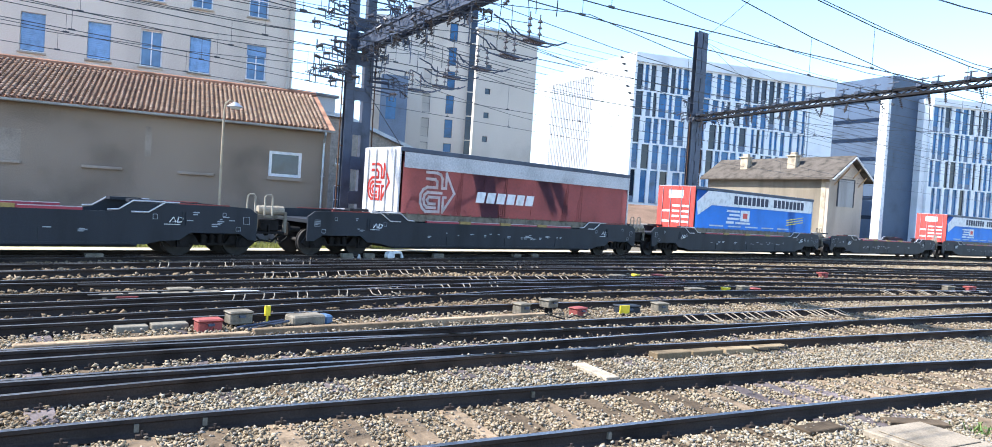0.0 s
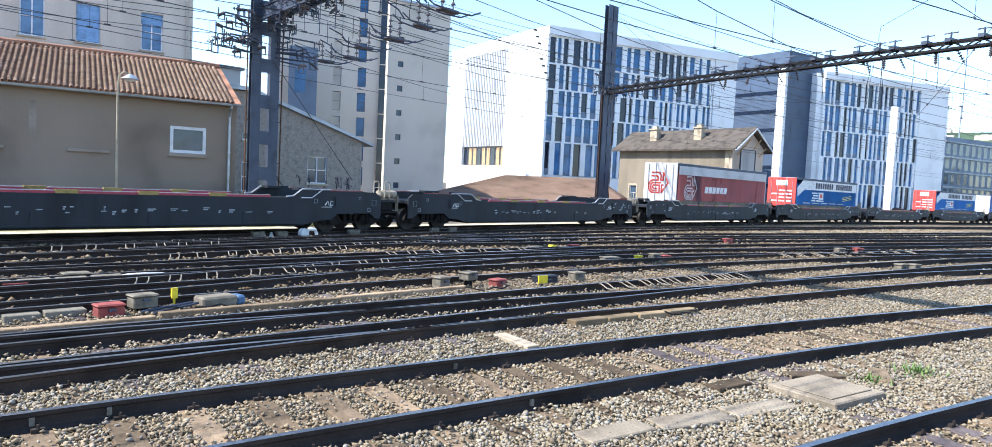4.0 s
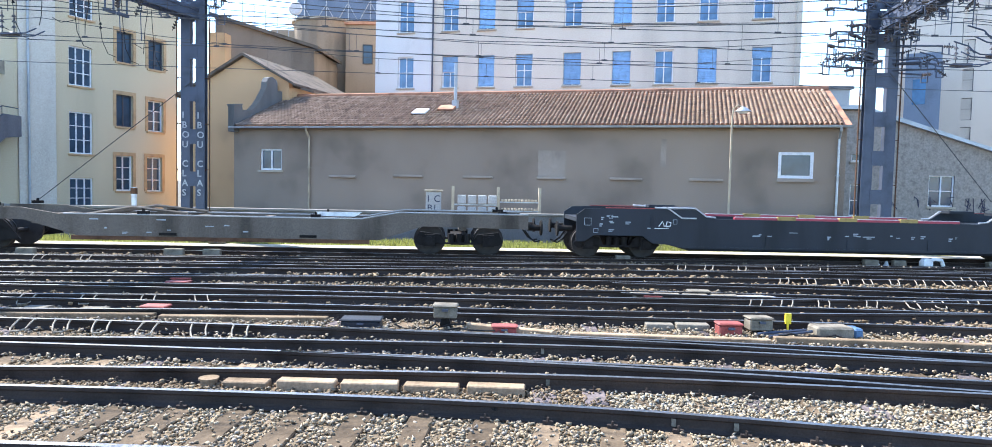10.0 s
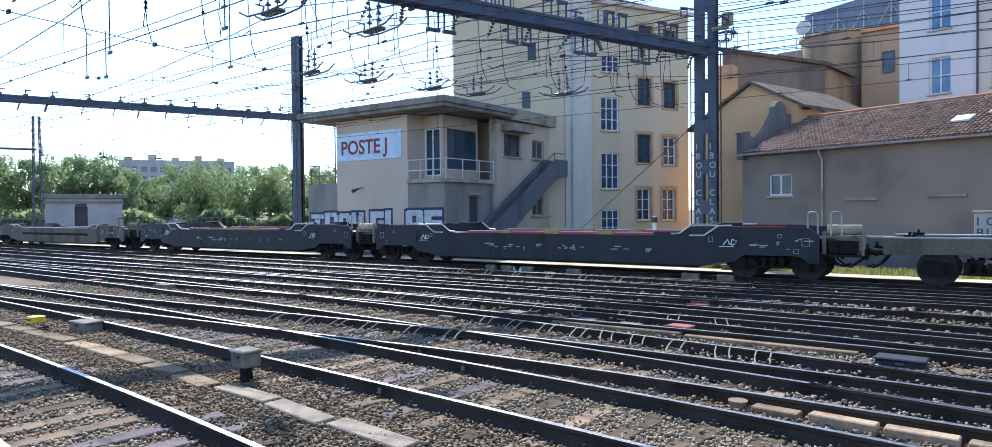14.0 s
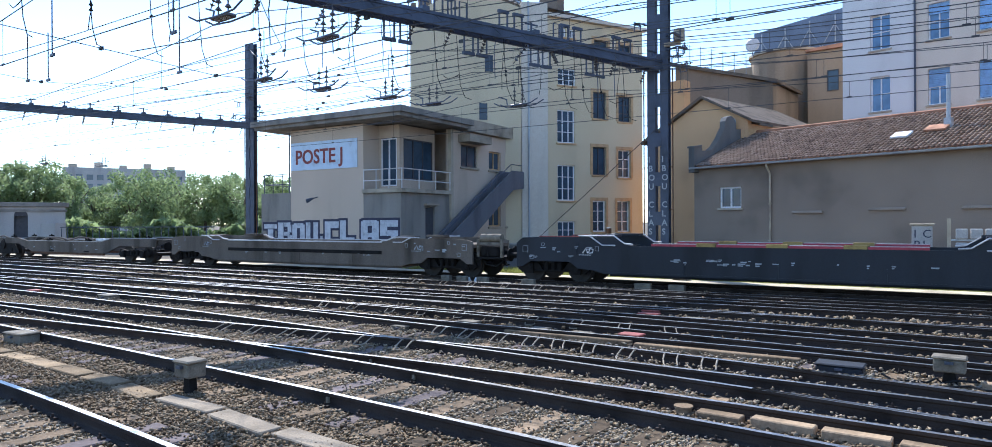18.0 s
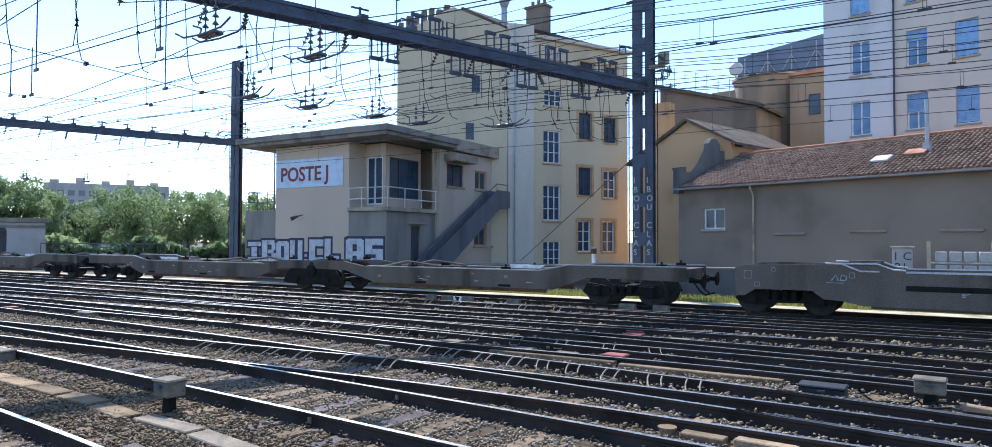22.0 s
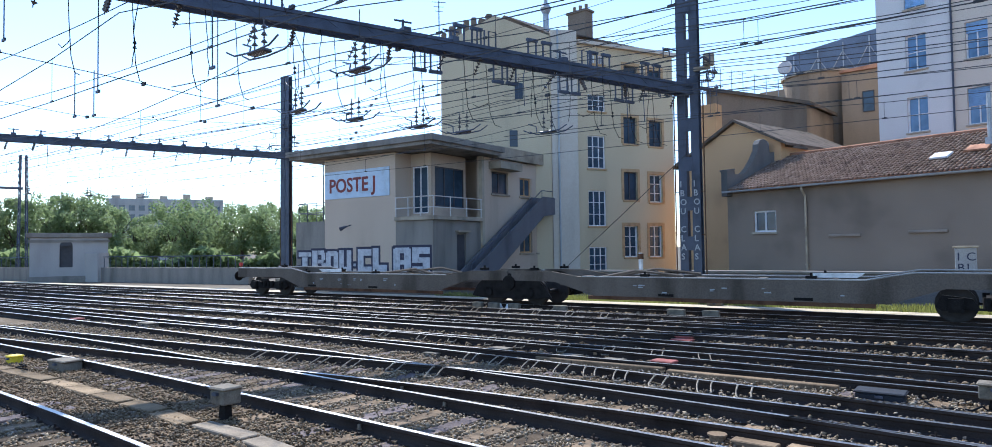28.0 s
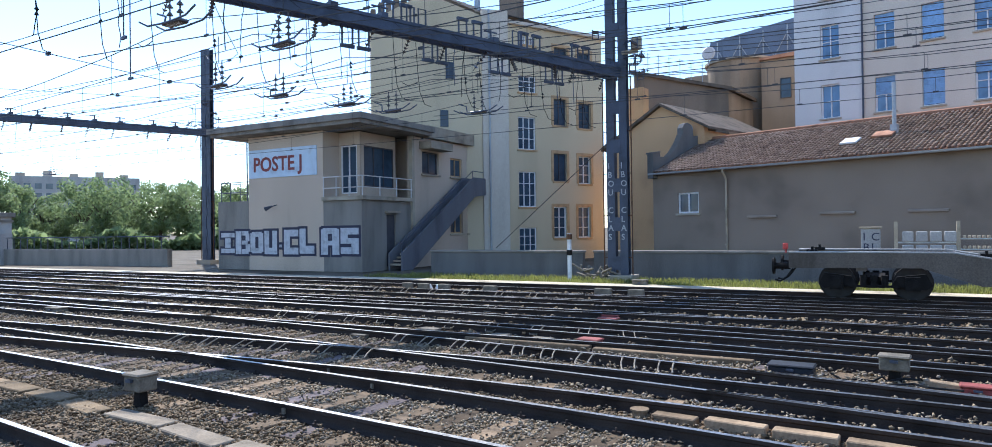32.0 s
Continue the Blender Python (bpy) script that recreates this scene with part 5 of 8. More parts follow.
prism(bm, [(0, -0.2), (GW, -0.2), (GW, 7.4), (GW / 2, 9.3), (0, 7.4)], st_l + 0.002, st_l + 0.35, SWAP)
part("gable_wall", bm, RENDER_TAN, station)
bm = bmesh.new()
prism(bm, [(-0.7, 6.95), (GW / 2, 9.32), (GW + 0.7, 6.95), (GW + 0.7, 7.15), (GW / 2, 9.55), (-0.7, 7.15)], -0.7, st_l + 1.2, SWAP)
part("roof", bm, ROOF_SLATE, station)
for s in (-1, 1):
    bm = bmesh.new()
    e, z = (GW / 2 + s * (GW / 2 + 0.72), 6.92)
    polytube(bm, [(st_l + 1.22, e, z), (st_l + 1.22, GW / 2, 9.36)], 0.09, 4)
    part("barge_board", bm, FRAME_WHITE, station)
    for yy in (0.9, 1.9):
        bm = bmesh.new()
        y = GW / 2 + s * yy
        tube(bm, (st_l + 0.3, y, 8.6 - yy * 0.75 - 0.7), (st_l + 1.15, y, 8.95 - yy * 0.8), 0.06, 4)
        part("roof_bracket", bm, SURROUND, station)
bm = bmesh.new()
box(bm, 0, st_l - 0.1, GW - 0.3, GW, -0.2, 7.3), box(bm, 0.1, 0.4, 0.4, GW - 0.32, -0.2, 7.3), box(bm, 0.5, st_l - 0.1, 1.4, 1.5, -0.2, 7.3)
part("back_wall", bm, RENDER_SAND, station)
for x0, x1, z0, z1 in sh_:
    window_unit(station, pose(x0, 0, z0), x1 - x0, z1 - z0, 0.12, bars=(0, 1), frame=FRAME_WHITE, surround=CONCRETE_PALE, sill=CONCRETE_PALE)
for x in (4.4, 10.7):
    bm = bmesh.new()
    box(bm, x - 0.5, x + 0.5, 0.8, 1.5, 7.3, 9.5), box(bm, x - 0.62, x + 0.62, 0.68, 1.62, 9.5, 9.65), box(bm, x - 0.3, x + 0.3, 0.95, 1.35, 9.65, 9.95)
    part("chimney", bm, CONCRETE_PALE, station)
bm = bmesh.new()
box(bm, st_l + 0.36, st_l + 0.4, 1.35, 3.8, 4.4, 7.1)
part("blind_panel", bm, RENDER_GREY, station)
bm = bmesh.new()
polytube(bm, [(st_l + 0.42, 1.3, 4.4), (st_l + 0.42, 1.3, 7.15), (st_l + 0.42, 3.85, 7.15), (st_l + 0.42, 3.85, 4.4)], 0.07, 4)
part("panel_frame", bm, FRAME_DARK, station)
bm = bmesh.new()
box(bm, st_l - 0.5, st_l + 0.002, -0.05, 0.0, -0.2, 7.3)
part("corner_quoin", bm, CONCRETE_PALE, station)

# low hall with a salmon tile roof beyond the train
hall = thing("low_hall", "low brick hall with broad salmon tile roof", "hall")
bm = bmesh.new()
ha1, ha2, hb1, hb2 = Vector((30.0, 40.3, 0.9)), Vector((46.5, 32.0, 1.0)), Vector((46.5, 52.0, 1.0)), Vector((60.0, 41.0, 1.0))
rg1, rg2 = Vector((44.0, 44.0, 3.15)), Vector((50.5, 38.6, 3.2))
va = [bm.verts.new(p) for p in (ha1, ha2, hb2, hb1, rg1, rg2)]
for f in ((0, 1, 5, 4), (1, 2, 5), (2, 3, 4, 5), (3, 0, 4)):
    bm.faces.new([va[i] for i in f])
bmesh.ops.solidify(bm, geom=bm.faces[:], thickness=0.15)
part("roof", bm, ROOF_SALMON, hall)
bm = bmesh.new()
slab(bm, [(30.8, 40.5), (46.4, 32.7), (59.0, 41.0), (46.5, 51.2)], -0.2, 0.95)
part("wall", bm, TILE, hall)

# signal box
PA, PB = (-38.49, 24.13), (-27.39, 25.54)
pm, plen = plane_frame(PA, PB)
poste = thing("signal_box", "concrete railway signal box with balcony, sign and spray painted letters", "signal box", pm)
bm = bmesh.new()
box(bm, 0, 2.69, 0.05, 6, 0, 4.05)
part("annex", bm, PLASTER_DARK, poste, "low stained concrete annex")
bm = bmesh.new()
box(bm, 2.7, 8.5, 0, 6, 0, 7.75)
part("tower_wall", bm, RENDER_TAN, poste, "tan rendered windowless front wall")
bm = bmesh.new()
wall_with_holes(bm, plen - 8.502, 0, 3.85, 0.3, [])
ob = part("lower_wall", bm, PLASTER_DARK, poste)
ob.matrix_basis = pose(8.502, 0, 0)
SIDE = pose(plen, 0, 0, 0, 0, 90)
side_holes = [(5.6, 7.4, 5.6, 6.95), (8.75, 10.2, 5.6, 6.8), (10.75, 12.2, 5.6, 6.8), (8.7, 10.2, 1.95, 3.45), (10.8, 12.2, 1.95, 3.45)]
bm = bmesh.new()
wall_with_holes(bm, 8.2, 0, 7.75, 0.3, [(a - 4.5, b - 4.5, c, d) for a, b, c, d in side_holes])
ob = part("side_wall", bm, RENDER_TAN, poste)
ob.matrix_basis = SIDE @ pose(4.5, 0, 0)
bm = bmesh.new()
wall_with_holes(bm, 4.19, 0, 3.85, 0.3, [(1.8, 2.65, 0.2, 3.1)])
ob = part("side_wall", bm, PLASTER_DARK, poste)
ob.matrix_basis = SIDE @ pose(0.305, 0, 0)
bm = bmesh.new()
box(bm, 2.12, 2.94, 0.1, 0.16, 0.2, 3.08)
ob = part("door", bm, FRAME_DARK, poste, "dark weathered side door")
ob.matrix_basis = SIDE
bm = bmesh.new()
box(bm, 1.95, 3.15, -0.25, 0.0, 3.2, 3.3)
ob = part("door_canopy", bm, CONCRETE, poste)
ob.matrix_basis = SIDE
for a, b, c, d in side_holes:
    window_unit(poste, SIDE @ pose(a, 0, c), b - a, d - c, 0.15, frame=SURROUND if a > 8 else FRAME_DARK, bars=(1, 0), fw=0.09, sill=CONCRETE)
bm = bmesh.new()
box(bm, 8.503, plen + 0.2, -0.15, 4.52, 3.87, 4.08)
part("balcony_slab", bm, CONCRETE, poste)
bm = bmesh.new()
wall_with_holes(bm, 1.5, 4.09, 7.74, 0.15, [(0.15, 1.3, 4.3, 7.0)])
ob = part("glazed_wall", bm, RENDER_TAN, poste)
ob.matrix_basis = pose(8.51, 1.3, 0)
bm = bmesh.new()
wall_with_holes(bm, 3.1, 4.09, 7.74, 0.15, [(0.2, 2.9, 4.7, 7.0)])
ob = part("glazed_wall", bm, RENDER_TAN, poste)
ob.matrix_basis = pose(10.0, 1.46, 0, 0, 0, 90)
window_unit(poste, pose(8.66, 1.3, 4.3), 1.15, 2.7, 0.05, frame=FRAME_WHITE, bars=(1, 0), fw=0.07, name="balcony_door")
window_unit(poste, pose(10.0, 1.66, 4.7, 0, 0, 90), 2.7, 2.3, 0.05, frame=FRAME_DARK, bars=(2, 0), fw=0.07)
bm = bmesh.new()
box(bm, plen - 0.1, plen + 0.15, 4.4, 4.62, 0, 7.74)
part("corner_post", bm, CONCRETE, poste)
bm = bmesh.new()
rail_pts = [(8.55, -0.08), (plen + 0.12, -0.08), (plen + 0.12, 4.4)]
for z in (4.55, 5.15):
    polytube(bm, [(x, y, z) for x, y in rail_pts], 0.03, 5)
for x, y in ((8.6, -0.08), (9.5, -0.08), (10.4, -0.08), (plen + 0.12, -0.08), (plen + 0.12, 1.4), (plen + 0.12, 2.9), (plen + 0.12, 4.3)):
    tube(bm, (x, y, 4.08), (x, y, 5.16), 0.03, 5)
part("balcony_railing", bm, RENDER_WHITE, poste, "white painted steel railing")
bm = bmesh.new()
for z in (4.6, 5.2):
    polytube(bm, [(2.6, 0.2, z), (0.1, 0.2, z), (0.1, 3, z)], 0.025, 5)
for x in (0.1, 0.9, 1.75, 2.6):
    tube(bm, (x, 0.2, 4.05), (x, 0.2, 5.2), 0.025, 5)
tube(bm, (2.3, 0.25, 4.05), (2.3, 0.25, 7.6), 0.04, 6)
part("annex_railing", bm, STEEL_DARK, poste)
bm = bmesh.new()
slab(bm, [(0.6, -0.95), (plen + 0.75, -0.95), (plen + 0.75, 5.6), (0.6, 5.6)], 7.8, 8.0)
slab(bm, [(0.4, -1.1), (plen + 0.9, -1.1), (plen + 0.9, 5.75), (0.4, 5.75)], 8.0, 8.32)
part("roof", bm, PLASTER_DARK, poste, "overhanging flat concrete roof")
bm = bmesh.new()
slab(bm, [(3, 5.8), (plen + 0.35, 5.8), (plen + 0.35, 12.8), (3, 12.8)], 7.78, 8.5)
part("rear_roof", bm, CONCRETE, poste)
bm = bmesh.new()
box(bm, plen, plen + 0.9, 5.3, 7.7, 7.05, 7.5)
part("window_canopy", bm, CONCRETE, poste)
bm = bmesh.new()
box(bm, 3, plen - 0.32, 6.01, 12.6, 0, 7.76)
part("rear_wall", bm, RENDER_TAN, poste)
bm = bmesh.new()
box(bm, 2.76, 8.08, -0.05, -0.004, 5.34, 6.98, bevel=0.01)
sign = part("name_sign", bm, SIGN_BLUE, poste, "pale blue sign with dark red lettering")
lettering(sign, "POSTE J", 1.16, RED_TEXT, pose(3.15, -0.056, 5.72, 90), spread=0.022, squeeze=0.98, label="dark red words POSTE J")
BLOCK = {
    "I": ((0, 1, 0, .25), (0, 1, .75, 1), (.28, .72, .25, .75)),
    "B": ((0, .42, 0, 1), (.42, .9, 0, .24), (.42, .85, .4, .6), (.42, .9, .78, 1), (.68, 1, .1, .46), (.68, .97, .54, .9)),
    "O": ((0, .4, .06, .94), (.6, 1, .06, .94), (.12, .88, 0, .26), (.12, .88, .74, 1)),
    "U": ((0, .4, 0, 1), (.6, 1, 0, 1), (.3, .7, 0, .3)),
    "C": ((0, .44, 0, 1), (.4, 1, 0, .3), (.4, 1, .7, 1)),
    "L": ((0, .44, 0, 1), (.4, 1, 0, .34)),
    "A": ((0, .4, 0, .96), (.6, 1, 0, .96), (.1, .9, .76, 1), (.3, .7, .34, .54)),
    "S": ((0, 1, 0, .28), (0, 1, .72, 1), (0, 1, .38, .62), (0, .42, .5, .86), (.58, 1, .14, .5)),
    ".": ((0, 1, 0, .16),)}
for ch, x0, x1, z0, z1 in (("I", .3, 1.5, .95, 2.2), ("B", 1.55, 2.8, .9, 2.3), ("O", 2.8, 3.9, .95, 2.25), ("U", 3.95, 5.0, .9, 2.3), (".", 5.12, 5.36, 1.3, 2.6), ("C", 5.5, 6.65, .9, 2.35), ("L", 6.7, 7.85, .95, 2.4), ("A", 8.3, 9.65, .9, 2.4), ("S", 9.7, 11.0, .95, 2.4)):
    for grow, y, mt, nm in ((0.11, -0.012, GRAFFITI_LINE, "graffiti_outline"), (-0.025, -0.026, GRAFFITI_FILL, "graffiti_letter")):
        bm = bmesh.new()
        for k, (a, b, c, d) in enumerate(BLOCK[ch]):
            box(bm, x0 + (x1 - x0) * a - grow, x0 + (x1 - x0) * b + grow, y - 0.0012 * k, -0.002, z0 + (z1 - z0) * c - grow, z0 + (z1 - z0) * d + grow, bevel=0)
        part(nm, bm, mt, poste, "silver filled spray painted block letter" if grow < 0 else "dark spray painted outline")
bm = bmesh.new()
tube(bm, (4.95, 0, 3.75), (4.95, -0.5, 3.62), 0.03, 6), tube(bm, (4.7, -0.62, 3.5), (5.05, -0.45, 3.66), 0.13, 8, 0.05)
part("wall_lamp", bm, STEEL_DARK, poste)
# outside stair along the flank
bm = bmesh.new()
sy0, sz0, sy1, sz1 = 1.9, 0.2, 9.6, 4.7
for x in (plen + 0.25, plen + 1.1):
    prism(bm, [(sy0, sz0 - 0.2), (sy0 + 1.0, sz0 - 0.2), (sy1 + 0.2, sz1 - 0.4), (sy1 + 1.6, sz1 - 0.25), (sy1 + 1.6, sz1 + 0.85), (sy1 + 0.1, sz1 + 0.85), (sy0, sz0 + 0.75)], x, x + 0.1, SWAP)
part("stair_parapet", bm, STAIR_SLATE, poste, "solid slate grey stair parapet")
nst = 25
for i in range(nst):
    bm = bmesh.new()
    y, z = sy0 + (sy1 - sy0) * i / nst, sz0 + (sz1 - sz0) * (i + 1) / nst
    box(bm, plen + 0.355, plen + 1.095, y, y + 0.33, z - 0.1, z)
    part("step", bm, CONCRETE, poste)
bm = bmesh.new()
box(bm, plen + 0.355, plen + 1.095, sy1 + 0.34, sy1 + 1.5, sz1 - 0.15, sz1)
part("landing", bm, CONCRETE, poste)
bm = bmesh.new()
polytube(bm, [(plen + 1.15, sy0, sz0 + 1.2), (plen + 1.15, sy1, sz1 + 1.25), (plen + 1.15, sy1 + 1.35, sz1 + 1.25)], 0.03, 5)
for i in range(5):
    f = i / 4
    tube(bm, (plen + 1.15, sy0 + (sy1 - sy0) * f, sz0 + (sz1 - sz0) * f + 0.6), (plen + 1.15, sy0 + (sy1 - sy0) * f, sz0 + (sz1 - sz0) * f + 1.22), 0.02, 5)
part("handrail", bm, STEEL_DARK, poste)

# yellow house beside the signal box
ye, yr, ylf, yg = (-26.92, 38.56), (-23.83, 46.25), (-28.11, 37.21), (-32.4, 31.15)
ym, yl = plane_frame(ye, yr)
yellow = thing("yellow_house", "tall yellow ochre house with stone framed windows", "house")
yh = [(0.78, 2.22, 9.9 - 2.25, 9.9, 0), (0.78, 2.22, 3.7, 6.13, 0), (0.78, 2.22, 0.5, 2.27, 0), (0.85, 2.3, 11.6, 12.75, 0), (1.0, 1.5, 14.9, 15.5, 0), (1.75, 2.25, 14.9, 15.5, 0)]
yw = [(3.8, 4.95, 9.5, 11.38, 1), (3.75, 4.93, 5.53, 7.5, 1), (3.72, 4.88, 1.53, 3.72, 1), (3.9, 5.1, 13.8, 15.05, 1), (6.04, 7.2, 9.42, 11.26, 1), (6.0, 7.15, 5.4, 7.4, 1), (5.9, 7.05, 1.5, 3.73, 1), (6.05, 7.2, 13.7, 14.95, 1)]
bm = bmesh.new()
wall_with_holes(bm, yl, -0.2, 16.1, 0.4, [h[:4] for h in yh + yw])
ob = part("wall", bm, RENDER_YELLOW, yellow)
ob.matrix_basis = ym
for a, b, c, d, k in yh:
    window_unit(yellow, ym @ pose(a, 0, c), b - a, d - c, 0.12, bars=(2, 2 if d - c > 1 else 0), fw=0.07, sill=SURROUND)
for a, b, c, d, k in yw:
    window_unit(yellow, ym @ pose(a, 0, c), b - a, d - c, 0.18, bars=(1, 2) if a > 5 or c < 4 else (1, 0), fw=0.08, sill=SURROUND, surround=SURROUND, frame=FRAME_WHITE if (a > 5 or c < 4) and c < 9 else FRAME_DARK)
bm = bmesh.new()
box(bm, 0.3, yl - 0.3, 1.5, 1.6, -0.2, 16), box(bm, yl - 0.35, yl, 0.402, 9, -0.2, 16)
ob = part("side_wall", bm, RENDER_YELLOW, yellow)
ob.matrix_basis = ym
pm2, pl2 = plane_frame(ylf, ye)
bm = bmesh.new()
box(bm, 0, pl2 - 0.01, -0.12, 0.5, -0.2, 17.0)
ob = part("pilaster", bm, RENDER_CREAM, yellow, "plain pale rendered pilaster strip")
ob.matrix_basis = pm2
bm = bmesh.new()
tube(bm, (0.45, -0.22, 0.1), (0.45, -0.22, 17), 0.07, 7)
ob = part("downpipe", bm, ZINC, yellow)
ob.matrix_basis = pm2
gm, gl = plane_frame(yg, ylf)
bm = bmesh.new()
prism(bm, [(0, -0.2), (gl - 0.02, -0.2), (gl - 0.02, 16.6), (3.6, 17.75), (1.0, 16.2), (0, 15.5)], 0, 0.4)
ob = part("gable_wall", bm, RENDER_YELLOW, yellow, "weathered ochre blind gable wall")
ob.matrix_basis = gm
for x, z in ((4.9, 12.2), (4.5, 9.0)):
    bm = bmesh.new()
    box(bm, x, x + 0.55, -0.03, -0.003, z, z + 1.1)
    ob = part("window", bm, GLASS_NAVY, yellow)
    ob.matrix_basis = gm
bm = bmesh.new()
v5 = [bm.verts.new((*p, z)) for p, z in ((ylf, 16.75), (ye, 16.75), (yr, 16.3), ((-31.5, 50.5), 16.3), ((-34.5, 36.5), 17.0), ((-30.3, 35.0), 18.0), ((-29.5, 46), 18.1))]
for f in ((0, 1, 6, 5), (1, 2, 6), (2, 3, 6), (3, 4, 5, 6)):
    bm.faces.new([v5[i] for i in f])
bmesh.ops.solidify(bm, geom=bm.faces[:], thickness=0.12)
part("roof", bm, ROOF_GREY, yellow)
bm = bmesh.new()
box(bm, -0.05, yl + 0.3, -0.3, 0.2, 16.12, 16.35)
ob = part("cornice", bm, RENDER_CREAM, yellow)
ob.matrix_basis = ym
for x, y, w, h in ((-27.75, 40.3, 1.55, 1.75),):
    bm = bmesh.new()
    box(bm, x - w / 2, x + w / 2, y - 0.4, y + 0.4, 16.2, 17.0 + h), box(bm, x - w / 2 - 0.1, x + w / 2 + 0.1, y - 0.5, y + 0.5, 17.0 + h, 17.15 + h)
    for k in range(3 if w > 1 else 1):
        tube(bm, (x - w / 2 + 0.3 + k * 0.5, y, 17.15 + h), (x - w / 2 + 0.3 + k * 0.5, y, 17.6 + h), 0.12, 7)
    part("chimney", bm, RENDER_UMBER, yellow)
bm = bmesh.new()
tube(bm, (-29.2, 38.2, 16.0), (-29.2, 38.2, 18.6), 0.2, 12), tube(bm, (-29.2, 38.2, 18.6), (-29.2, 38.2, 19.0), 0.24, 12, 0.4), tube(bm, (-29.2, 38.2, 19.0), (-29.2, 38.2, 19.35), 0.4, 12, 0.2), tube(bm, (-29.2, 38.2, 19.35), (-29.2, 38.2, 19.7), 0.14, 10)
part("flue", bm, ZINC, yellow, "zinc flue pipe with flared cowl")

# broken brick stacks and an aerial along the gable's shoulder
q = random.Random(31)
for k in range(7):
    bm = bmesh.new()
    x = 0.05 + k * 0.5
    box(bm, x, x + q.uniform(0.3, 0.46), 0.02, 0.5, 15.3 + min(k, 4) * 0.42, 16.35 + k * 0.22 + q.uniform(0, 0.45), bevel=0.03)
    ob = part("chimney", bm, RENDER_UMBER, yellow, "broken dark umber brick stack")
    ob.matrix_basis = gm
bm = bmesh.new()
tube(bm, (-0.1, 0.3, 15.4), (-0.1, 0.3, 18.6), 0.035, 5)
for z, w in ((18.5, 0.5), (18.2, 0.35), (17.9, 0.25)):
    tube(bm, (-0.1 - w, 0.3, z), (-0.1 + w, 0.3, z), 0.02, 4)
ob = part("roof_aerial", bm, STEEL_DARK, yellow)
ob.matrix_basis = gm

# orange house and the jumble of roofs behind
orange = thing("orange_house", "orange rendered house with tiled gable roof", "house")
om, ol = plane_frame((-21.9, 43.2), (-14.6, 41.8))
bm = bmesh.new()
prism(bm, [(0, -0.2), (ol, -0.2), (ol, 8.3), (4.4, 9.95), (0, 7.6)], 0, 0.4)
ob = part("gable_wall", bm, RENDER_ORANGE, orange)
ob.matrix_basis = om
bm = bmesh.new()
prism(bm, [(-0.3, 7.45), (4.4, 9.97), (ol + 0.5, 8.1), (ol + 0.5, 8.25), (4.4, 10.15), (-0.3, 7.65)], -0.3, 9)
ob = part("roof", bm, ROOF_OLD, orange)
ob.matrix_basis = om
for x0, x1, z in ((ol - 0.3, ol, 8.1), (0, 0.3, 7.4)):
    bm = bmesh.new()
    box(bm, x0, x1, 0.41, 9, -0.2, z)
    ob = part("side_wall", bm, RENDER_ORANGE, orange)
    ob.matrix_basis = om
bm = bmesh.new()
tube(bm, (6.45, -0.35, 8.15), (6.45, -0.28, 8.15), 0.42, 18, 0.3), tube(bm, (6.45, -0.3, 8.1), (6.45, 0.0, 7.9), 0.04, 5)
ob = part("satellite_dish", bm, STEEL_GALV, orange)
ob.matrix_basis = om
ochre = thing("ochre_house", "dark brown rendered house with tiled lean-to roof", "house")
bm = bmesh.new()
prism(bm, [(-24.6, -0.2), (-16.8, -0.2), (-16.8, 12.6), (-24.6, 15.0)], 53.6, 60)
part("wall", bm, RENDER_UMBER, ochre)
bm = bmesh.new()
prism(bm, [(-24.9, 15.02), (-16.4, 12.55), (-16.4, 12.8), (-24.9, 15.3)], 53.2, 60)
part("roof", bm, ROOF_OLD, ochre)
bm = bmesh.new()
box(bm, -23.4, -22.2, 49.9, 51, -0.2, 13.0)
part("chimney", bm, RENDER_ORANGE, ochre)
beige = thing("beige_house", "beige house with rounded corner and flat roof", "house")
bm = bmesh.new()
tube(bm, (-18.8, 63.5, -0.2), (-18.8, 63.5, 16.6), 2.9, 24), box(bm, -23.4, -18.8, 62.0, 68, -0.2, 15.9)
part("wall", bm, RENDER_DUSK, beige)
bm = bmesh.new()
tube(bm, (-18.8, 63.5, 16.61), (-18.8, 63.5, 16.8), 3.1, 24)
part("cornice", bm, CONCRETE, beige)
tan = thing("tan_house", "plain tan rendered house with tiled eave", "house")
bm = bmesh.new()
box(bm, -16.0, -10.5, 59.8, 68, -0.2, 15.9)
part("wall", bm, RENDER_DUSK, tan)
bm = bmesh.new()
prism(bm, [(-16.1, 15.92), (-10.3, 15.92), (-10.3, 16.4), (-16.1, 16.1)], 59.5, 68.2)
part("roof", bm, TILE, tan)
window_unit(tan, pose(-14.5, 59.55, 12.6), 0.85, 1.65, 0.2, bars=(0, 0), frame=FRAME_DARK)
plant = thing("rooftop_building", "blue glazed rooftop storey under scaffolding", "building")
bm = bmesh.new()
prism(bm, [(-24.4, -0.2), (-12, -0.2), (-12, 23), (-24.4, 21.4)], 72, 80)
part("wall", bm, CLAD_SLATE, plant)
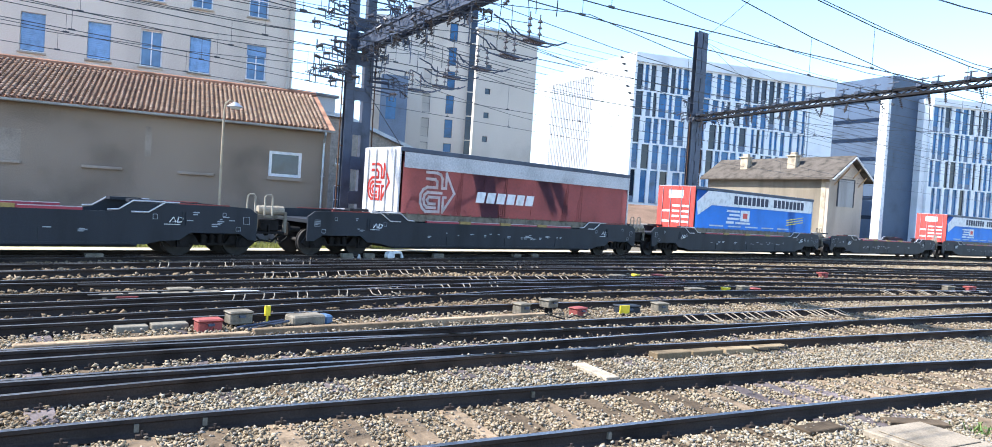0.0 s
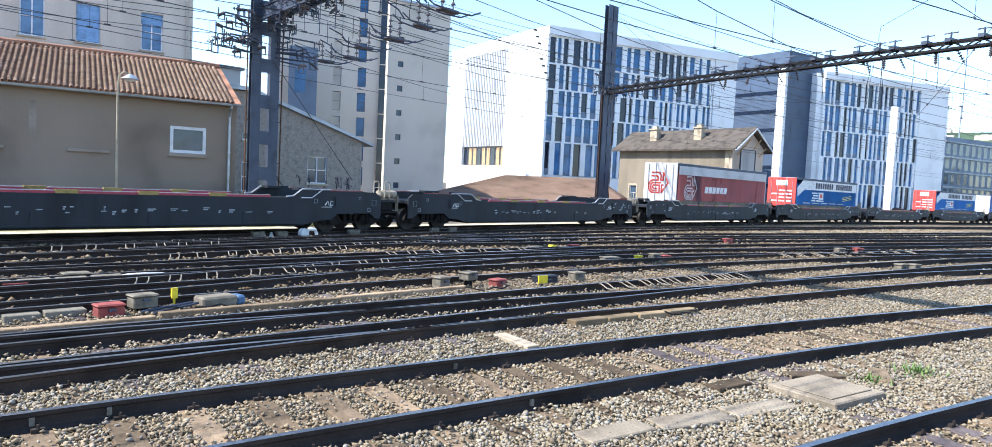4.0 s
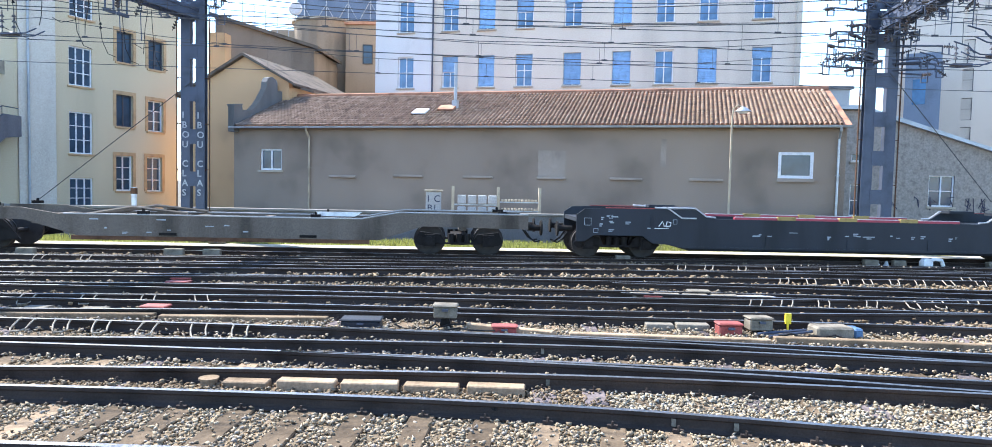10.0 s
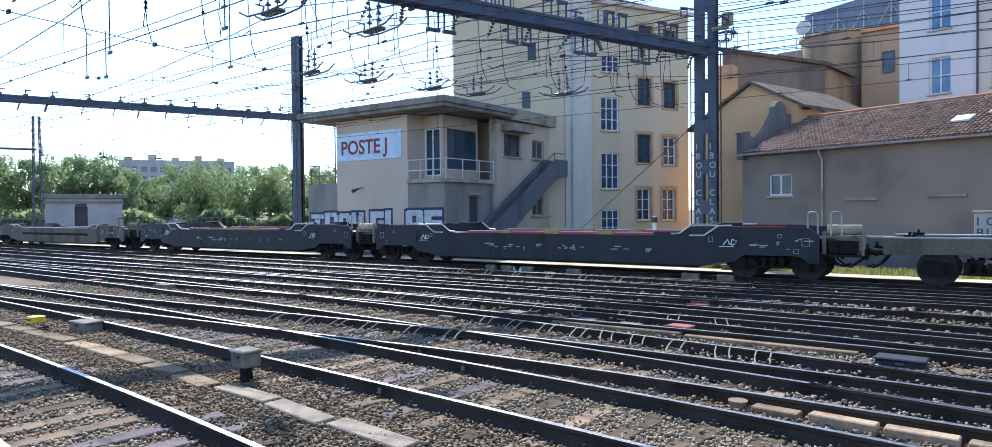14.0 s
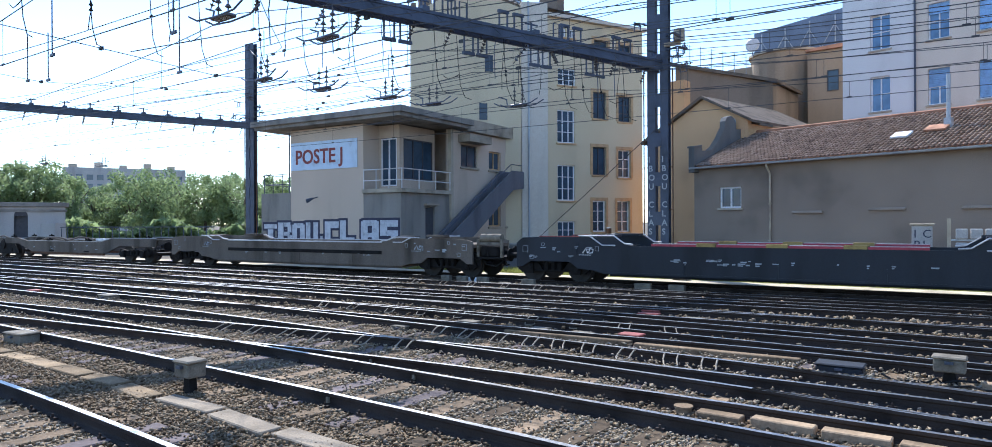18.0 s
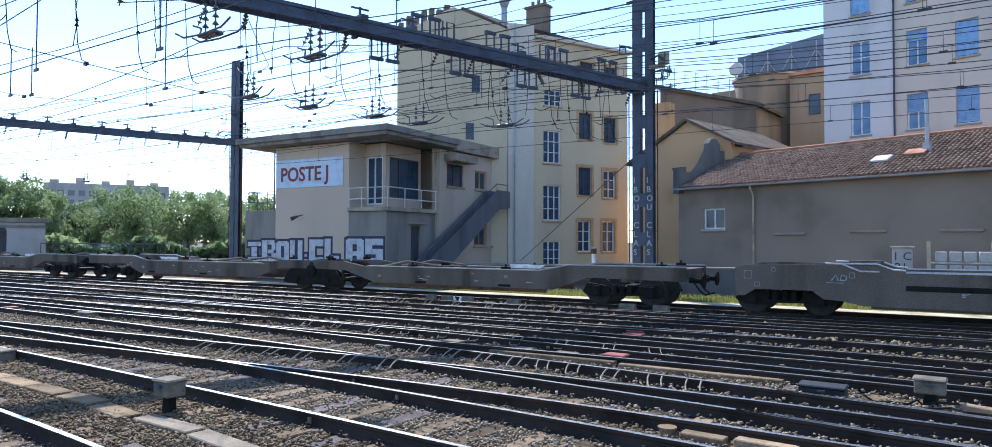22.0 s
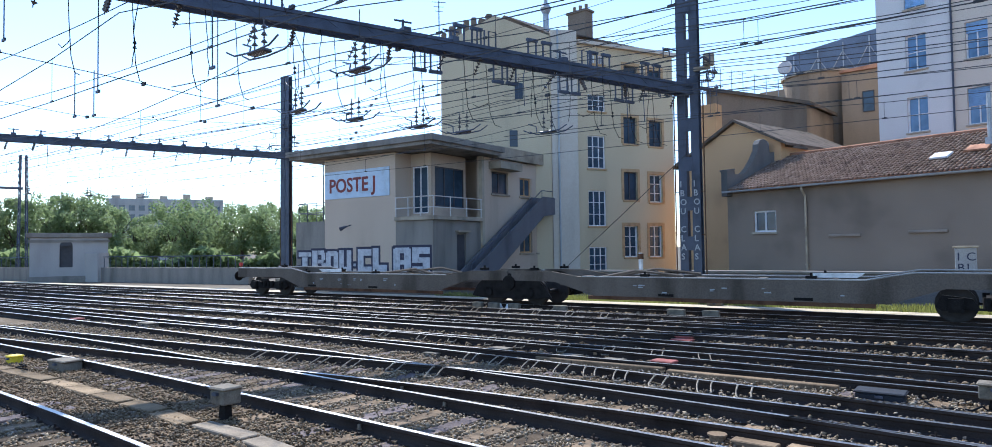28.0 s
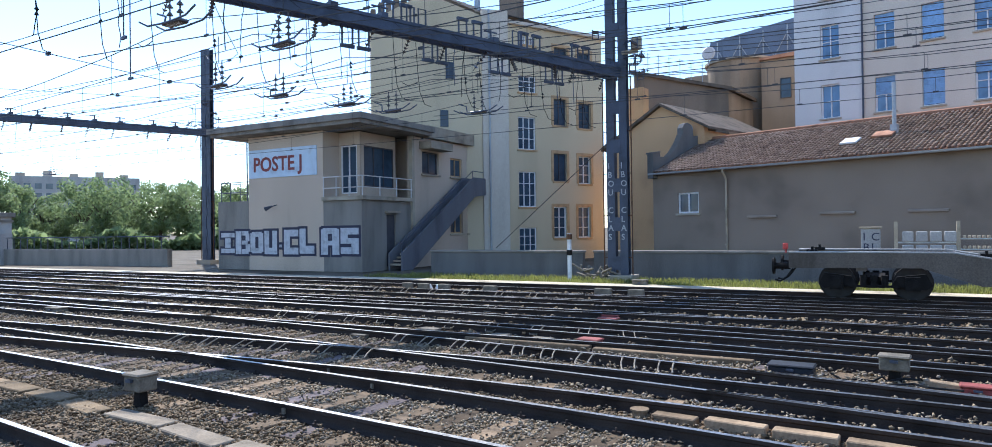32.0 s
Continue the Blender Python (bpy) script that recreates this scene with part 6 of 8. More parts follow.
for i in range(5):
    bm = bmesh.new()
    x = -23.6 + i * 2.3
    tube(bm, (x, 71.85, 16.5), (x, 71.85, 21.2 + i * 0.25), 0.06, 5)
    tube(bm, (x, 71.85, 17.0), (x + 2.2, 71.85, 20.6 + i * 0.2), 0.045, 5), tube(bm, (x + 2.2, 71.85, 17.0), (x, 71.85, 20.4 + i * 0.2), 0.045, 5)
    part("scaffold_frame", bm, STEEL_GALV, plant)
bm = bmesh.new()
tube(bm, (-20.9, 61.2, 17.6), (-20.9, 61.1, 17.6), 0.62, 20, 0.5), tube(bm, (-20.9, 61.2, 16.5), (-20.9, 61.2, 17.4), 0.06, 6)
part("satellite_dish", bm, TARP_GREY, beige)
for i in range(6):
    bm = bmesh.new()
    x, zt = -24.4 + i * 0.95, 17.2 - 0.33 * i
    tube(bm, (x, 56, 13.0), (x, 56, zt), 0.03, 4), tube(bm, (x - 0.35, 56, zt - 0.15), (x + 0.35, 56, zt - 0.15), 0.02, 4), tube(bm, (x - 0.25, 56, zt - 0.5), (x + 0.25, 56, zt - 0.5), 0.02, 4)
    part("roof_antenna", bm, STEEL_GALV, ochre, "thin metal roof antenna")

# low boundary wall behind the line
for (a, b, mt) in (((-22.6, 25.6), (-14.9, 26.9), PARAPET_DARK), ((-14.5, 27.2), (2.0, 29.3), PARAPET_DARK), ((2.1, 29.3), (26, 31.2), PARAPET_DARK)):
    mm, ll = plane_frame(a, b)
    bm = bmesh.new()
    box(bm, 0, ll, 0, 0.35, -0.1, 1.12)
    wl_ = thing("boundary_wall", "low stained boundary wall with stone coping", "wall", mm)
    part("masonry", bm, mt, wl_)
    bm = bmesh.new()
    box(bm, -0.02, ll + 0.02, -0.06, 0.41, 1.122, 1.22, bevel=0.015)
    part("coping", bm, PLASTER_DARK, wl_)

# ---- the train ----
SPEED = 6.93
_d1 = np.polyder(np.poly1d(TRAIN_POLY))
_xs = np.linspace(-330, 330, 6601)
_xc = np.clip(_xs, -150, 150)
_ys = train_y(_xc) + (_xs - _xc) * _d1(_xc)
_ss = np.concatenate([[0], np.cumsum(np.hypot(np.diff(_xs), np.diff(_ys)))])
_ss -= np.interp(0, _xs, _ss)


def on_track(s0, s1, z=0.0):
    """A pose midway between two places on the train's line, facing along it."""
    x0, x1 = np.interp(s0, _ss, _xs), np.interp(s1, _ss, _xs)
    y0, y1 = np.interp(s0, _ss, _ys), np.interp(s1, _ss, _ys)
    return pose((x0 + x1) / 2, (y0 + y1) / 2, z, 0, 0, math.degrees(math.atan2(y1 - y0, x1 - x0)))


ROLLING = []
MARKS = material("faded_white_stencil", (0.34, 0.36, 0.38), 0.7, 0, 0.2, 6, 60, 0.0)
STRIPE = material("red_and_white_striping", (0.34, 0.04, 0.06), 0.55, 0, 0.15, 6, 40, 0.0)
BRASS = material("ochre_locking_block", (0.32, 0.22, 0.07), 0.7, 0.1, 0.3, 6, 40, 0.1)


def bogie_meshes():
    bm = bmesh.new()
    for s in (-1, 1):
        prism(bm, [(-1.35, 0.6), (-1.2, 0.9), (-0.55, 0.82), (-0.4, 0.58), (0.4, 0.58), (0.55, 0.82), (1.2, 0.9), (1.35, 0.6), (1.2, 0.48), (0.75, 0.54), (0.5, 0.52), (-0.5, 0.52), (-0.75, 0.54), (-1.2, 0.48)], s * 1.06 - 0.06, s * 1.06 + 0.06)
        for k in (-0.9, 0.9):
            box(bm, k - 0.17, k + 0.17, s * 1.16 - 0.06, s * 1.16 + 0.06, 0.46, 0.82)
            tube(bm, (k, s * 1.1, 0.64), (k, s * 1.26, 0.64), 0.13, 10)
        for k in (-0.25, 0.0, 0.25):
            tube(bm, (k, s * 1.06, 0.56), (k, s * 1.06, 0.85), 0.09, 8)
    box(bm, -0.25, 0.25, -1.0, 1.0, 0.5, 0.8)
    frame_me = mesh_of(bm, "bogie_frame", WAGON_BLACK)
    bm = bmesh.new()
    tube(bm, (0, -1.0, 0.64), (0, 1.0, 0.64), 0.07, 8)
    for s in (-1, 1):
        tube(bm, (0, s * 0.69, 0.64), (0, s * 0.83, 0.64), 0.46, 22)
        tube(bm, (0, s * 0.66, 0.64), (0, s * 0.69, 0.64), 0.49, 22)
    return frame_me, mesh_of(bm, "wheelset", WHEEL_STEEL)


BOGIE_ME, WHEEL_ME = bogie_meshes()


def bogie(parent, x):
    b = piece("bogie_frame", BOGIE_ME, parent, pose(x, 0, 0))
    for k in (-0.9, 0.9):
        piece("wheelset", WHEEL_ME, b, pose(k, 0, 0))


def coupling(parent, x, way):
    """Buffers, draw hook and slack air hoses at a wagon's end."""
    for s in (-0.88, 0.88):
        bm = bmesh.new()
        tube(bm, (x, s, 1.06), (x + way * 0.42, s, 1.06), 0.09, 10), tube(bm, (x + way * 0.42, s, 1.06), (x + way * 0.47, s, 1.06), 0.24, 14)
        part("buffer", bm, WAGON_BLACK, parent)
    for s in (-0.3, 0.35):
        bm = bmesh.new()
        polytube(bm, [(x, s, 0.95), (x + way * 0.18, s, 0.7), (x + way * 0.35, s, 0.58), (x + way * 0.5, s, 0.62)], 0.028, 6)
        part("air_hose", bm, RUBBER, parent)
    bm = bmesh.new()
    box(bm, min(x, x + way * 0.4), max(x, x + way * 0.4), -0.06, 0.06, 0.98, 1.12)
    part("draw_hook", bm, WAGON_BLACK, parent)


def marking_bars(parent, y, seed, x0, x1, z0, z1, n):
    """Stencilled data that is too small to read, as plain bars."""
    r = random.Random(seed)
    bm = bmesh.new()
    for _ in range(n):
        x, z, w, h = r.uniform(x0, x1), r.uniform(z0, z1), r.uniform(0.05, 0.26), r.uniform(0.02, 0.04)
        box(bm, x, x + w, y - 0.006, y - 0.002, z, z + h)
        if r.random() < 0.4:
            box(bm, x, x + w * 0.7, y - 0.006, y - 0.002, z - h * 1.6, z - h * 0.7)
    part("stencil_marking", bm, MARKS, parent, kind="stuff")


def joint_gear(parent, h, e, full):
    """Air reservoir, valve frame, step rails and hoses that fill the gap at a wagon's end."""
    x0 = h - 0.66

    def put(name, mt, label, build):
        bm = bmesh.new()
        build(bm)
        part(name, bm, mt, parent, label)
    X = lambda d: e * (x0 + d)
    put("brake_reservoir", CONCRETE if full else GREY_BOX, "pale cylindrical air reservoir" if full else "dusty grey air reservoir", lambda bm: (tube(bm, (X(0.12), -0.95, 1.66), (X(1.0), -0.95, 1.66), 0.15, 12), tube(bm, (X(0.3), -0.95, 1.66), (X(0.36), -0.95, 1.66), 0.165, 12), tube(bm, (X(0.76), -0.95, 1.66), (X(0.82), -0.95, 1.66), 0.165, 12)))
    put("valve_frame", GREY_BOX, "", lambda bm: [box(bm, *sorted((X(d), X(d + 0.09))), -1.1, -1.0, 0.95, 1.62) for d in (0.0, 1.0)] + [box(bm, *sorted((X(0.0), X(1.1))), -1.08, -0.98, 1.42, 1.5)])
    put("walkway", WAGON_BLACK, "", lambda bm: box(bm, *sorted((X(0.0), X(1.0))), -1.15, 1.1, 0.9, 0.97))
    put("valve_box", WAGON_BLACK, "", lambda bm: (box(bm, *sorted((X(0.15), X(0.85))), -1.05, -0.5, 0.98, 1.36, bevel=0.03), tube(bm, (X(0.3), -1.1, 1.15), (X(0.3), -1.04, 1.15), 0.12, 10)))
    put("air_hose", RUBBER, "", lambda bm: polytube(bm, [(X(0.0), -0.8, 0.95), (X(0.3), -0.85, 0.68), (X(0.7), -0.85, 0.62), (X(1.05), -0.8, 0.9)], 0.035, 6))
    if full:
        for d, y in ((-0.35, -1.25), (0.25, -1.2)):
            put("hand_rail", CONCRETE, "pale bent step handrail", lambda bm: polytube(bm, [(X(d), y, 1.5), (X(d), y, 2.08), (X(d + 0.06), y, 2.16), (X(d + 0.2), y, 2.16), (X(d + 0.26), y, 2.08), (X(d + 0.26), y, 1.5)], 0.028, 6))


def pocket_wagon(length, mat, dark, coupled, seed):
    """Half of an articulated pocket wagon; x along the line, z from the ballast. coupled: which end (-1, 1, 0) carries a draw hook."""
    w = thing("pocket_wagon", "dark blue-grey pocket wagon with red edged deck" if dark else "dusty grey pocket wagon streaked with rust", "freight wagon", group="wagons of the train")
    h = length / 2
    S = 1 if coupled >= 0 else -1           # the end with the draw hook
    top, hi = 1.46, 1.73 if dark else 1.62
    half = [(0.7, 0.7), (0.7, 1.52), (0.95, hi - 0.03), (1.6, hi), (4.4, hi), (4.75, 1.5), (5.0, top)]
    under = [(4.0, 0.54), (3.6, 0.64), (3.05, 0.68), (2.75, 0.9), (1.25, 0.9), (0.95, 0.7)]
    prof = [(h - d, z) for d, z in half] + [(-h + d, z) for d, z in half[::-1]] + [(-h + d, z) for d, z in under[::-1]] + [(h - d, z) for d, z in under]
    for s in (-1, 1):
        bm = bmesh.new()
        prism(bm, prof, s * 1.3 - 0.04, s * 1.3 + 0.04)
        part("side_beam", bm, mat, w)
        for k in range(3):
            bm = bmesh.new()
            x = -h + 6.6 + k * (length - 13.2) / 2
            box(bm, x, x + 0.05, s * 1.35 - 0.012, s * 1.35 + 0.012, 0.6, 0.95)
            part("stiffener", bm, mat, w)
    bm = bmesh.new()
    prism(bm, [(-1.36, 0.54), (-1.3, 0.47), (1.3, 0.47), (1.36, 0.54), (1.36, 0.6), (-1.36, 0.6)], -h + 4.2, h - 4.2, SWAP)
    part("pocket_floor", bm, mat, w)
    for e in (-1, 1):
        bm = bmesh.new()
        a, b = sorted((e * (h - 4.3), e * (h - 0.72)))
        box(bm, a, b, -1.25, 1.25, 1.3, 1.42)
        part("end_platform", bm, mat, w)
        for y in (-1.37, 1.37):
            for pts in ([(5.0, 1.51), (4.72, 1.53), (4.36, hi + 0.05), (3.5, hi + 0.05)], [(4.4, 1.47), (3.95, 1.47), (3.5, hi + 0.04), (3.1, hi + 0.05)]):
                bm = bmesh.new()
                polytube(bm, [(e * (h - d), y, z) for d, z in pts], 0.024, 5)
                part("guide_rail", bm, TARP_GREY, w, "pale worn guide rail")
        a, b = sorted((e * (h - 4.4), e * (h - 3.5)))
        for y in (-1.2, 0.8):
            bm = bmesh.new()
            box(bm, a, b, y, y + 0.4, hi + 0.002, hi + 0.09)
            part("hitch_stand", bm, mat, w)
        for d, z, wd, ht in ((1.05, 1.2, 0.2, 0.22), (1.3, 0.98, 0.14, 0.12), (1.75, 1.42, 0.1, 0.1), (3.75, 1.28, 0.12, 0.14)):
            bm = bmesh.new()
            x = e * (h - d)
            polytube(bm, [(x - wd / 2, -1.343, z), (x + wd / 2, -1.343, z), (x + wd / 2, -1.343, z + ht), (x - wd / 2, -1.343, z + ht), (x - wd / 2, -1.343, z)], 0.009, 4)
            part("data_panel", bm, MARKS, w)
        bm = bmesh.new()
        x = e * (h - 3.0)
        polytube(bm, [(x, -1.36, 1.1), (x, -1.36, 1.52), (x + 0.1, -1.36, 1.52), (x + 0.1, -1.36, 1.1)], 0.012, 4)
        part("step_iron", bm, mat, w)
    if dark:
        n = 4
        a, b = -h + 5.3, h - 5.3
        st = (b - a) / n
        for s in (-1, 1):
            for k in range(n):
                bm = bmesh.new()
                box(bm, a + k * st + 0.3, a + (k + 1) * st - 0.3, s * 1.3 - 0.046, s * 1.3 + 0.046, top + 0.002, top + 0.07)
                part("edge_stripe", bm, STRIPE, w, "red warning stripe")
                # pale line above the stripe, also standing in for the sunlit edge
                bm = bmesh.new()
                box(bm, a + k * st + 0.34, a + (k + 1) * st - 0.3, s * 1.3 - 0.03, s * 1.3 + 0.03, top + 0.072, top + 0.09)
                part("edge_strip", bm, TARP_GREY, w, "pale strip for the bright top edge")
                if k:
                    bm = bmesh.new()
                    x = a + k * st
                    box(bm, x - 0.28, x + 0.28, s * 1.3 - 0.07, s * 1.3 + 0.07, top + 0.002, top + 0.11)
                    part("locking_block", bm, BRASS, w)
            for e in (-1, 1):
                bm = bmesh.new()
                p, q = sorted((e * (h - 3.1), e * (h - 1.6)))
                box(bm, p, q, s * 1.3 - 0.042, s * 1.3 + 0.042, hi + 0.002, hi + 0.03)
                part("edge_stripe", bm, RED_PAINT, w)
    else:
        for s in (-1, 1):
            # flat black strip paints the shade of a recess along the pocket
            bm = bmesh.new()
            box(bm, -h + 5.0, h - 5.0, s * 1.345 - 0.01, s * 1.345 + 0.01, 0.98, 1.12)
            part("groove_shade", bm, WAGON_BLACK, w)
            # pale strip puts the sunlight on the top edge into colour
            bm = bmesh.new()
            box(bm, -h + 5.0, h - 5.0, s * 1.35 - 0.02, s * 1.35 + 0.02, top - 0.02, top + 0.03)
            part("edge_strip", bm, TARP_GREY, w, "pale strip for the bright top edge")
    marking_bars(w, -1.346, seed, -h + 5.5, h - 5.5, 0.92, 1.08, 22)
    marking_bars(w, -1.346, seed + 50, *sorted((S * (h - 3.4), S * (h - 0.95))), 1.05, 1.5, 9)
    for e in (-1, 1):
        bm = bmesh.new()
        x = e * (h - 3.3) + 0.1
        polytube(bm, [(x - 0.16, -1.35, 1.2), (x - 0.04, -1.35, 1.36), (x + 0.02, -1.35, 1.2)], 0.018, 4)
        polytube(bm, [(x + 0.06, -1.35, 1.2), (x + 0.1, -1.35, 1.36), (x + 0.22, -1.35, 1.32), (x + 0.2, -1.35, 1.22), (x + 0.07, -1.35, 1.2)], 0.018, 4)
        polytube(bm, [(x - 0.3, -1.35, 1.14), (x + 0.15, -1.35, 1.14)], 0.012, 4)
        part("emblem", bm, WHITE_PAINT if dark else MARKS, w, "small pale stencilled emblem")
    bogie(w, -h + 2.0), bogie(w, h - 2.0)
    coupling(w, S * (h - 0.62), S)
    joint_gear(w, h, 1 if dark else S, dark)
    return w


def skeleton_wagon(length, coupled, seed):
    """Half of a low articulated container wagon: thin swan-necked side beams."""
    w = thing("container_wagon", "empty dusty grey container wagon with swan-necked beams", "freight wagon", group="wagons of the train")
    h = length / 2
    S = 1 if coupled >= 0 else -1
    for s in (-1, 1):
        bm = bmesh.new()
        prof = [(-h + 0.1, 1.08), (-h + 0.1, 1.42), (-h + 1.8, 1.42), (-h + 2.9, 1.24), (h - 5.4, 1.24), (h - 4.3, 1.44), (h - 0.4, 1.44), (h - 0.4, 1.02), (h - 3.6, 1.06), (h - 4.9, 0.62), (-h + 3.4, 0.62), (-h + 1.9, 1.06)]
        prism(bm, [(S * x, z) for x, z in prof], s * 1.2 - 0.04, s * 1.2 + 0.04)
        a, b = sorted((S * (-h + 3.0), S * (h - 5.4)))
        part("side_beam", bm, WAGON_GREY, w)
        # pale strips paint the beam's top edges as sunlit
        bm = bmesh.new()
        box(bm, a, b, s * 1.2 - 0.05, s * 1.2 + 0.05, 1.242, 1.275)
        part("edge_strip", bm, RENDER_GREY, w, "pale strip for the bright top edge")
        bm = bmesh.new()
        polytube(bm, [(S * x, s * 1.2, z + 0.02) for x, z in ((h - 5.4, 1.25), (h - 4.3, 1.45), (h - 0.4, 1.45))], 0.025, 5)
        part("edge_strip", bm, RENDER_GREY, w, "pale strip for the bright top edge")
        bm = bmesh.new()
        a, b = sorted((S * (-h + 3.2), S * (h - 5.2)))
        box(bm, a, b, s * 1.16 - 0.06, s * 1.16 + 0.06, 0.5, 0.62)
        part("lower_flange", bm, STEEL_RUST, w)
    for k in range(7):
        bm = bmesh.new()
        x = -h + 2.2 + (length - 4.6) * k / 6
        box(bm, x - 0.12, x + 0.12, -1.16, 1.16, 0.95, 1.2)
        part("cross_member", bm, WAGON_GREY, w)
    for k, x in enumerate((-h + 1.0, -h + 5.2, h - 6.8, h - 1.2)):
        for s in (-1, 1):
            bm = bmesh.new()
            z = 1.45 if k in (0, 3) else 1.27
            box(bm, x - 0.14, x + 0.14, s * 1.1 - 0.1, s * 1.1 + 0.1, z, z + 0.09), tube(bm, (x, s * 1.1, z + 0.09), (x, s * 1.1, z + 0.17), 0.04, 6)
            part("container_pin", bm, WAGON_BLACK, w)
    bm = bmesh.new()
    a, b = -h + 3.4, h - 5.6
    for s in (-0.9, 0.85):
        polytube(bm, [(S * a, s, 1.2), (S * (a + 1.4), s, 1.46), (S * (a + 3.0), s, 1.3)], 0.05, 6)
    part("folding_stop", bm, WAGON_GREY, w)
    bm = bmesh.new()
    prism(bm, [(S * (h - 6.9), 1.29), (S * (h - 5.7), 1.29), (S * (h - 5.5), 1.42), (S * (h - 6.9), 1.42)], -0.62, -0.56)
    part("stop_plate", bm, WHITE_PAINT, w, "bright folded white stop plate")
    marking_bars(w, -1.242, seed, -h + 3.4, h - 5.6, 0.72, 1.1, 9)
    for k in (0.3, 0.75):
        bm = bmesh.new()
        x = -h + 3 + (length - 8) * k
        box(bm, x, x + 0.5, -1.262, -1.242, 0.66, 0.74)
        part("tie_down", bm, WAGON_BLACK, w)
    bogie(w, S * (h - 2.5))
    if coupled:
        coupling(w, S * (h - 0.4), S)
        bm = bmesh.new()
        box(bm, *sorted((S * (h - 0.9), S * (h - 0.4))), -1.1, 1.1, 1.1, 1.4)
        part("end_beam", bm, WAGON_GREY, w)
    # the shared bogie sits under the joint and belongs to one of the two halves
    if seed % 2 == 0:
        bogie(w, -S * h)
        bm = bmesh.new()
        tube(bm, (-S * h, -1.3, 1.0), (-S * h, -1.24, 1.0), 0.26, 18)
        part("hand_wheel", bm, WAGON_BLACK, w)
        for y in (-1.22, 1.16):
            bm = bmesh.new()
            prism(bm, [(-S * h + a, z) for a, z in ((-1.7, 0.5), (-1.45, 0.9), (-1.0, 1.3), (0.9, 1.36), (1.4, 0.95), (1.75, 0.5), (1.1, 0.42), (-1.1, 0.42))], y, y + 0.06)
            part("joint_housing", bm, WAGON_BLACK, w)
    return w


UNITS = [(126.5, 145.8, "dark", -1), (106.8, 126.2, "dark", 1), (87.3, 106.6, "dark", -1), (67.9, 87.1, "dark", 1), (48.3, 67.7, "dark", -1), (28.0, 47.9, "dark", 1), (8.5, 27.9, "dark", -1), (-10.9, 8.1, "dark", 1), (-30.3, -11.0, "dark", -1), (-50.1, -30.7, "dark", 1), (-68.6, -50.2, "dark", -1),
         (-86.0, -69.0, "grey", 1), (-102.7, -86.0, "grey", -1), (-121.9, -103.2, "dark", 1), (-140.6, -122.0, "dark", -1), (-160.4, -141.1, "pocket", 1), (-176.9, -160.8, "grey", 1), (-193.5, -176.9, "grey", -1), (-210.9, -193.9, "grey", 1), (-227.2, -210.9, "grey", -1)]
for i, (u0, u1, sort, end) in enumerate(UNITS):
    if sort == "grey":
        w = skeleton_wagon(u1 - u0, end, i)
    else:
        w = pocket_wagon(u1 - u0, WAGON_DARK if sort == "dark" else WAGON_GREY, sort == "dark", end, i)
    ROLLING.append((w, u0, u1, 0.0))
h_ = (u1 - u0) / 2
bm = bmesh.new()
tube(bm, (-h_ + 0.3, -1.0, 1.44), (-h_ + 0.3, -1.0, 1.56), 0.025, 6), box(bm, -h_ + 0.22, -h_ + 0.36, -1.07, -0.93, 1.54, 1.72, bevel=0.02)
part("tail_lamp", bm, TARP_SCARLET, w, "orange red tail lamp")

def arrow_emblem(parent, m, s, mat):
    """A looped double outline that ends in an arrow, as plain shapes."""
    bm = bmesh.new()

    def bar(pts, r):
        for (ax, az), (bx, bz) in zip(pts, pts[1:]):
            d = Vector((bx - ax, 0, bz - az))
            n = Vector((-d.z, 0, d.x)).normalized() * r
            e = d.normalized() * r
            v = [bm.verts.new((Vector((ax, 0, az)) - e + n) * s), bm.verts.new((Vector((ax, 0, az)) - e - n) * s), bm.verts.new((Vector((bx, 0, bz)) + e - n) * s), bm.verts.new((Vector((bx, 0, bz)) + e + n) * s)]
            bm.faces.new(v)
    w = 0.036
    bar([(0.17, 1.0), (0.5, 1.0), (0.61, 0.96), (0.67, 0.86), (0.67, 0.62), (0.8, 0.62), (0.8, 1.0), (1.08, 0.5), (0.72, 0.0)], w)
    bar([(0.17, 0.83), (0.44, 0.83), (0.51, 0.77), (0.51, 0.62), (0.2, 0.62), (0.08, 0.55), (0.0, 0.42), (0.0, 0.22), (0.07, 0.08), (0.18, 0.0), (0.6, 0.0), (0.6, 0.37), (0.27, 0.37), (0.21, 0.29), (0.27, 0.2), (0.46, 0.2)], w)
    bar([(0.66, 0.49), (0.22, 0.49), (0.13, 0.42), (0.1, 0.3), (0.14, 0.17), (0.22, 0.1), (0.47, 0.1)], w)
    bar([(0.72, 0.0), (0.72, 0.38), (0.8, 0.38)], w)
    bmesh.ops.solidify(bm, geom=bm.faces[:], thickness=0.004)
    o = part("emblem", bm, mat, parent, "looped arrow emblem")
    o.matrix_basis = m
    return o


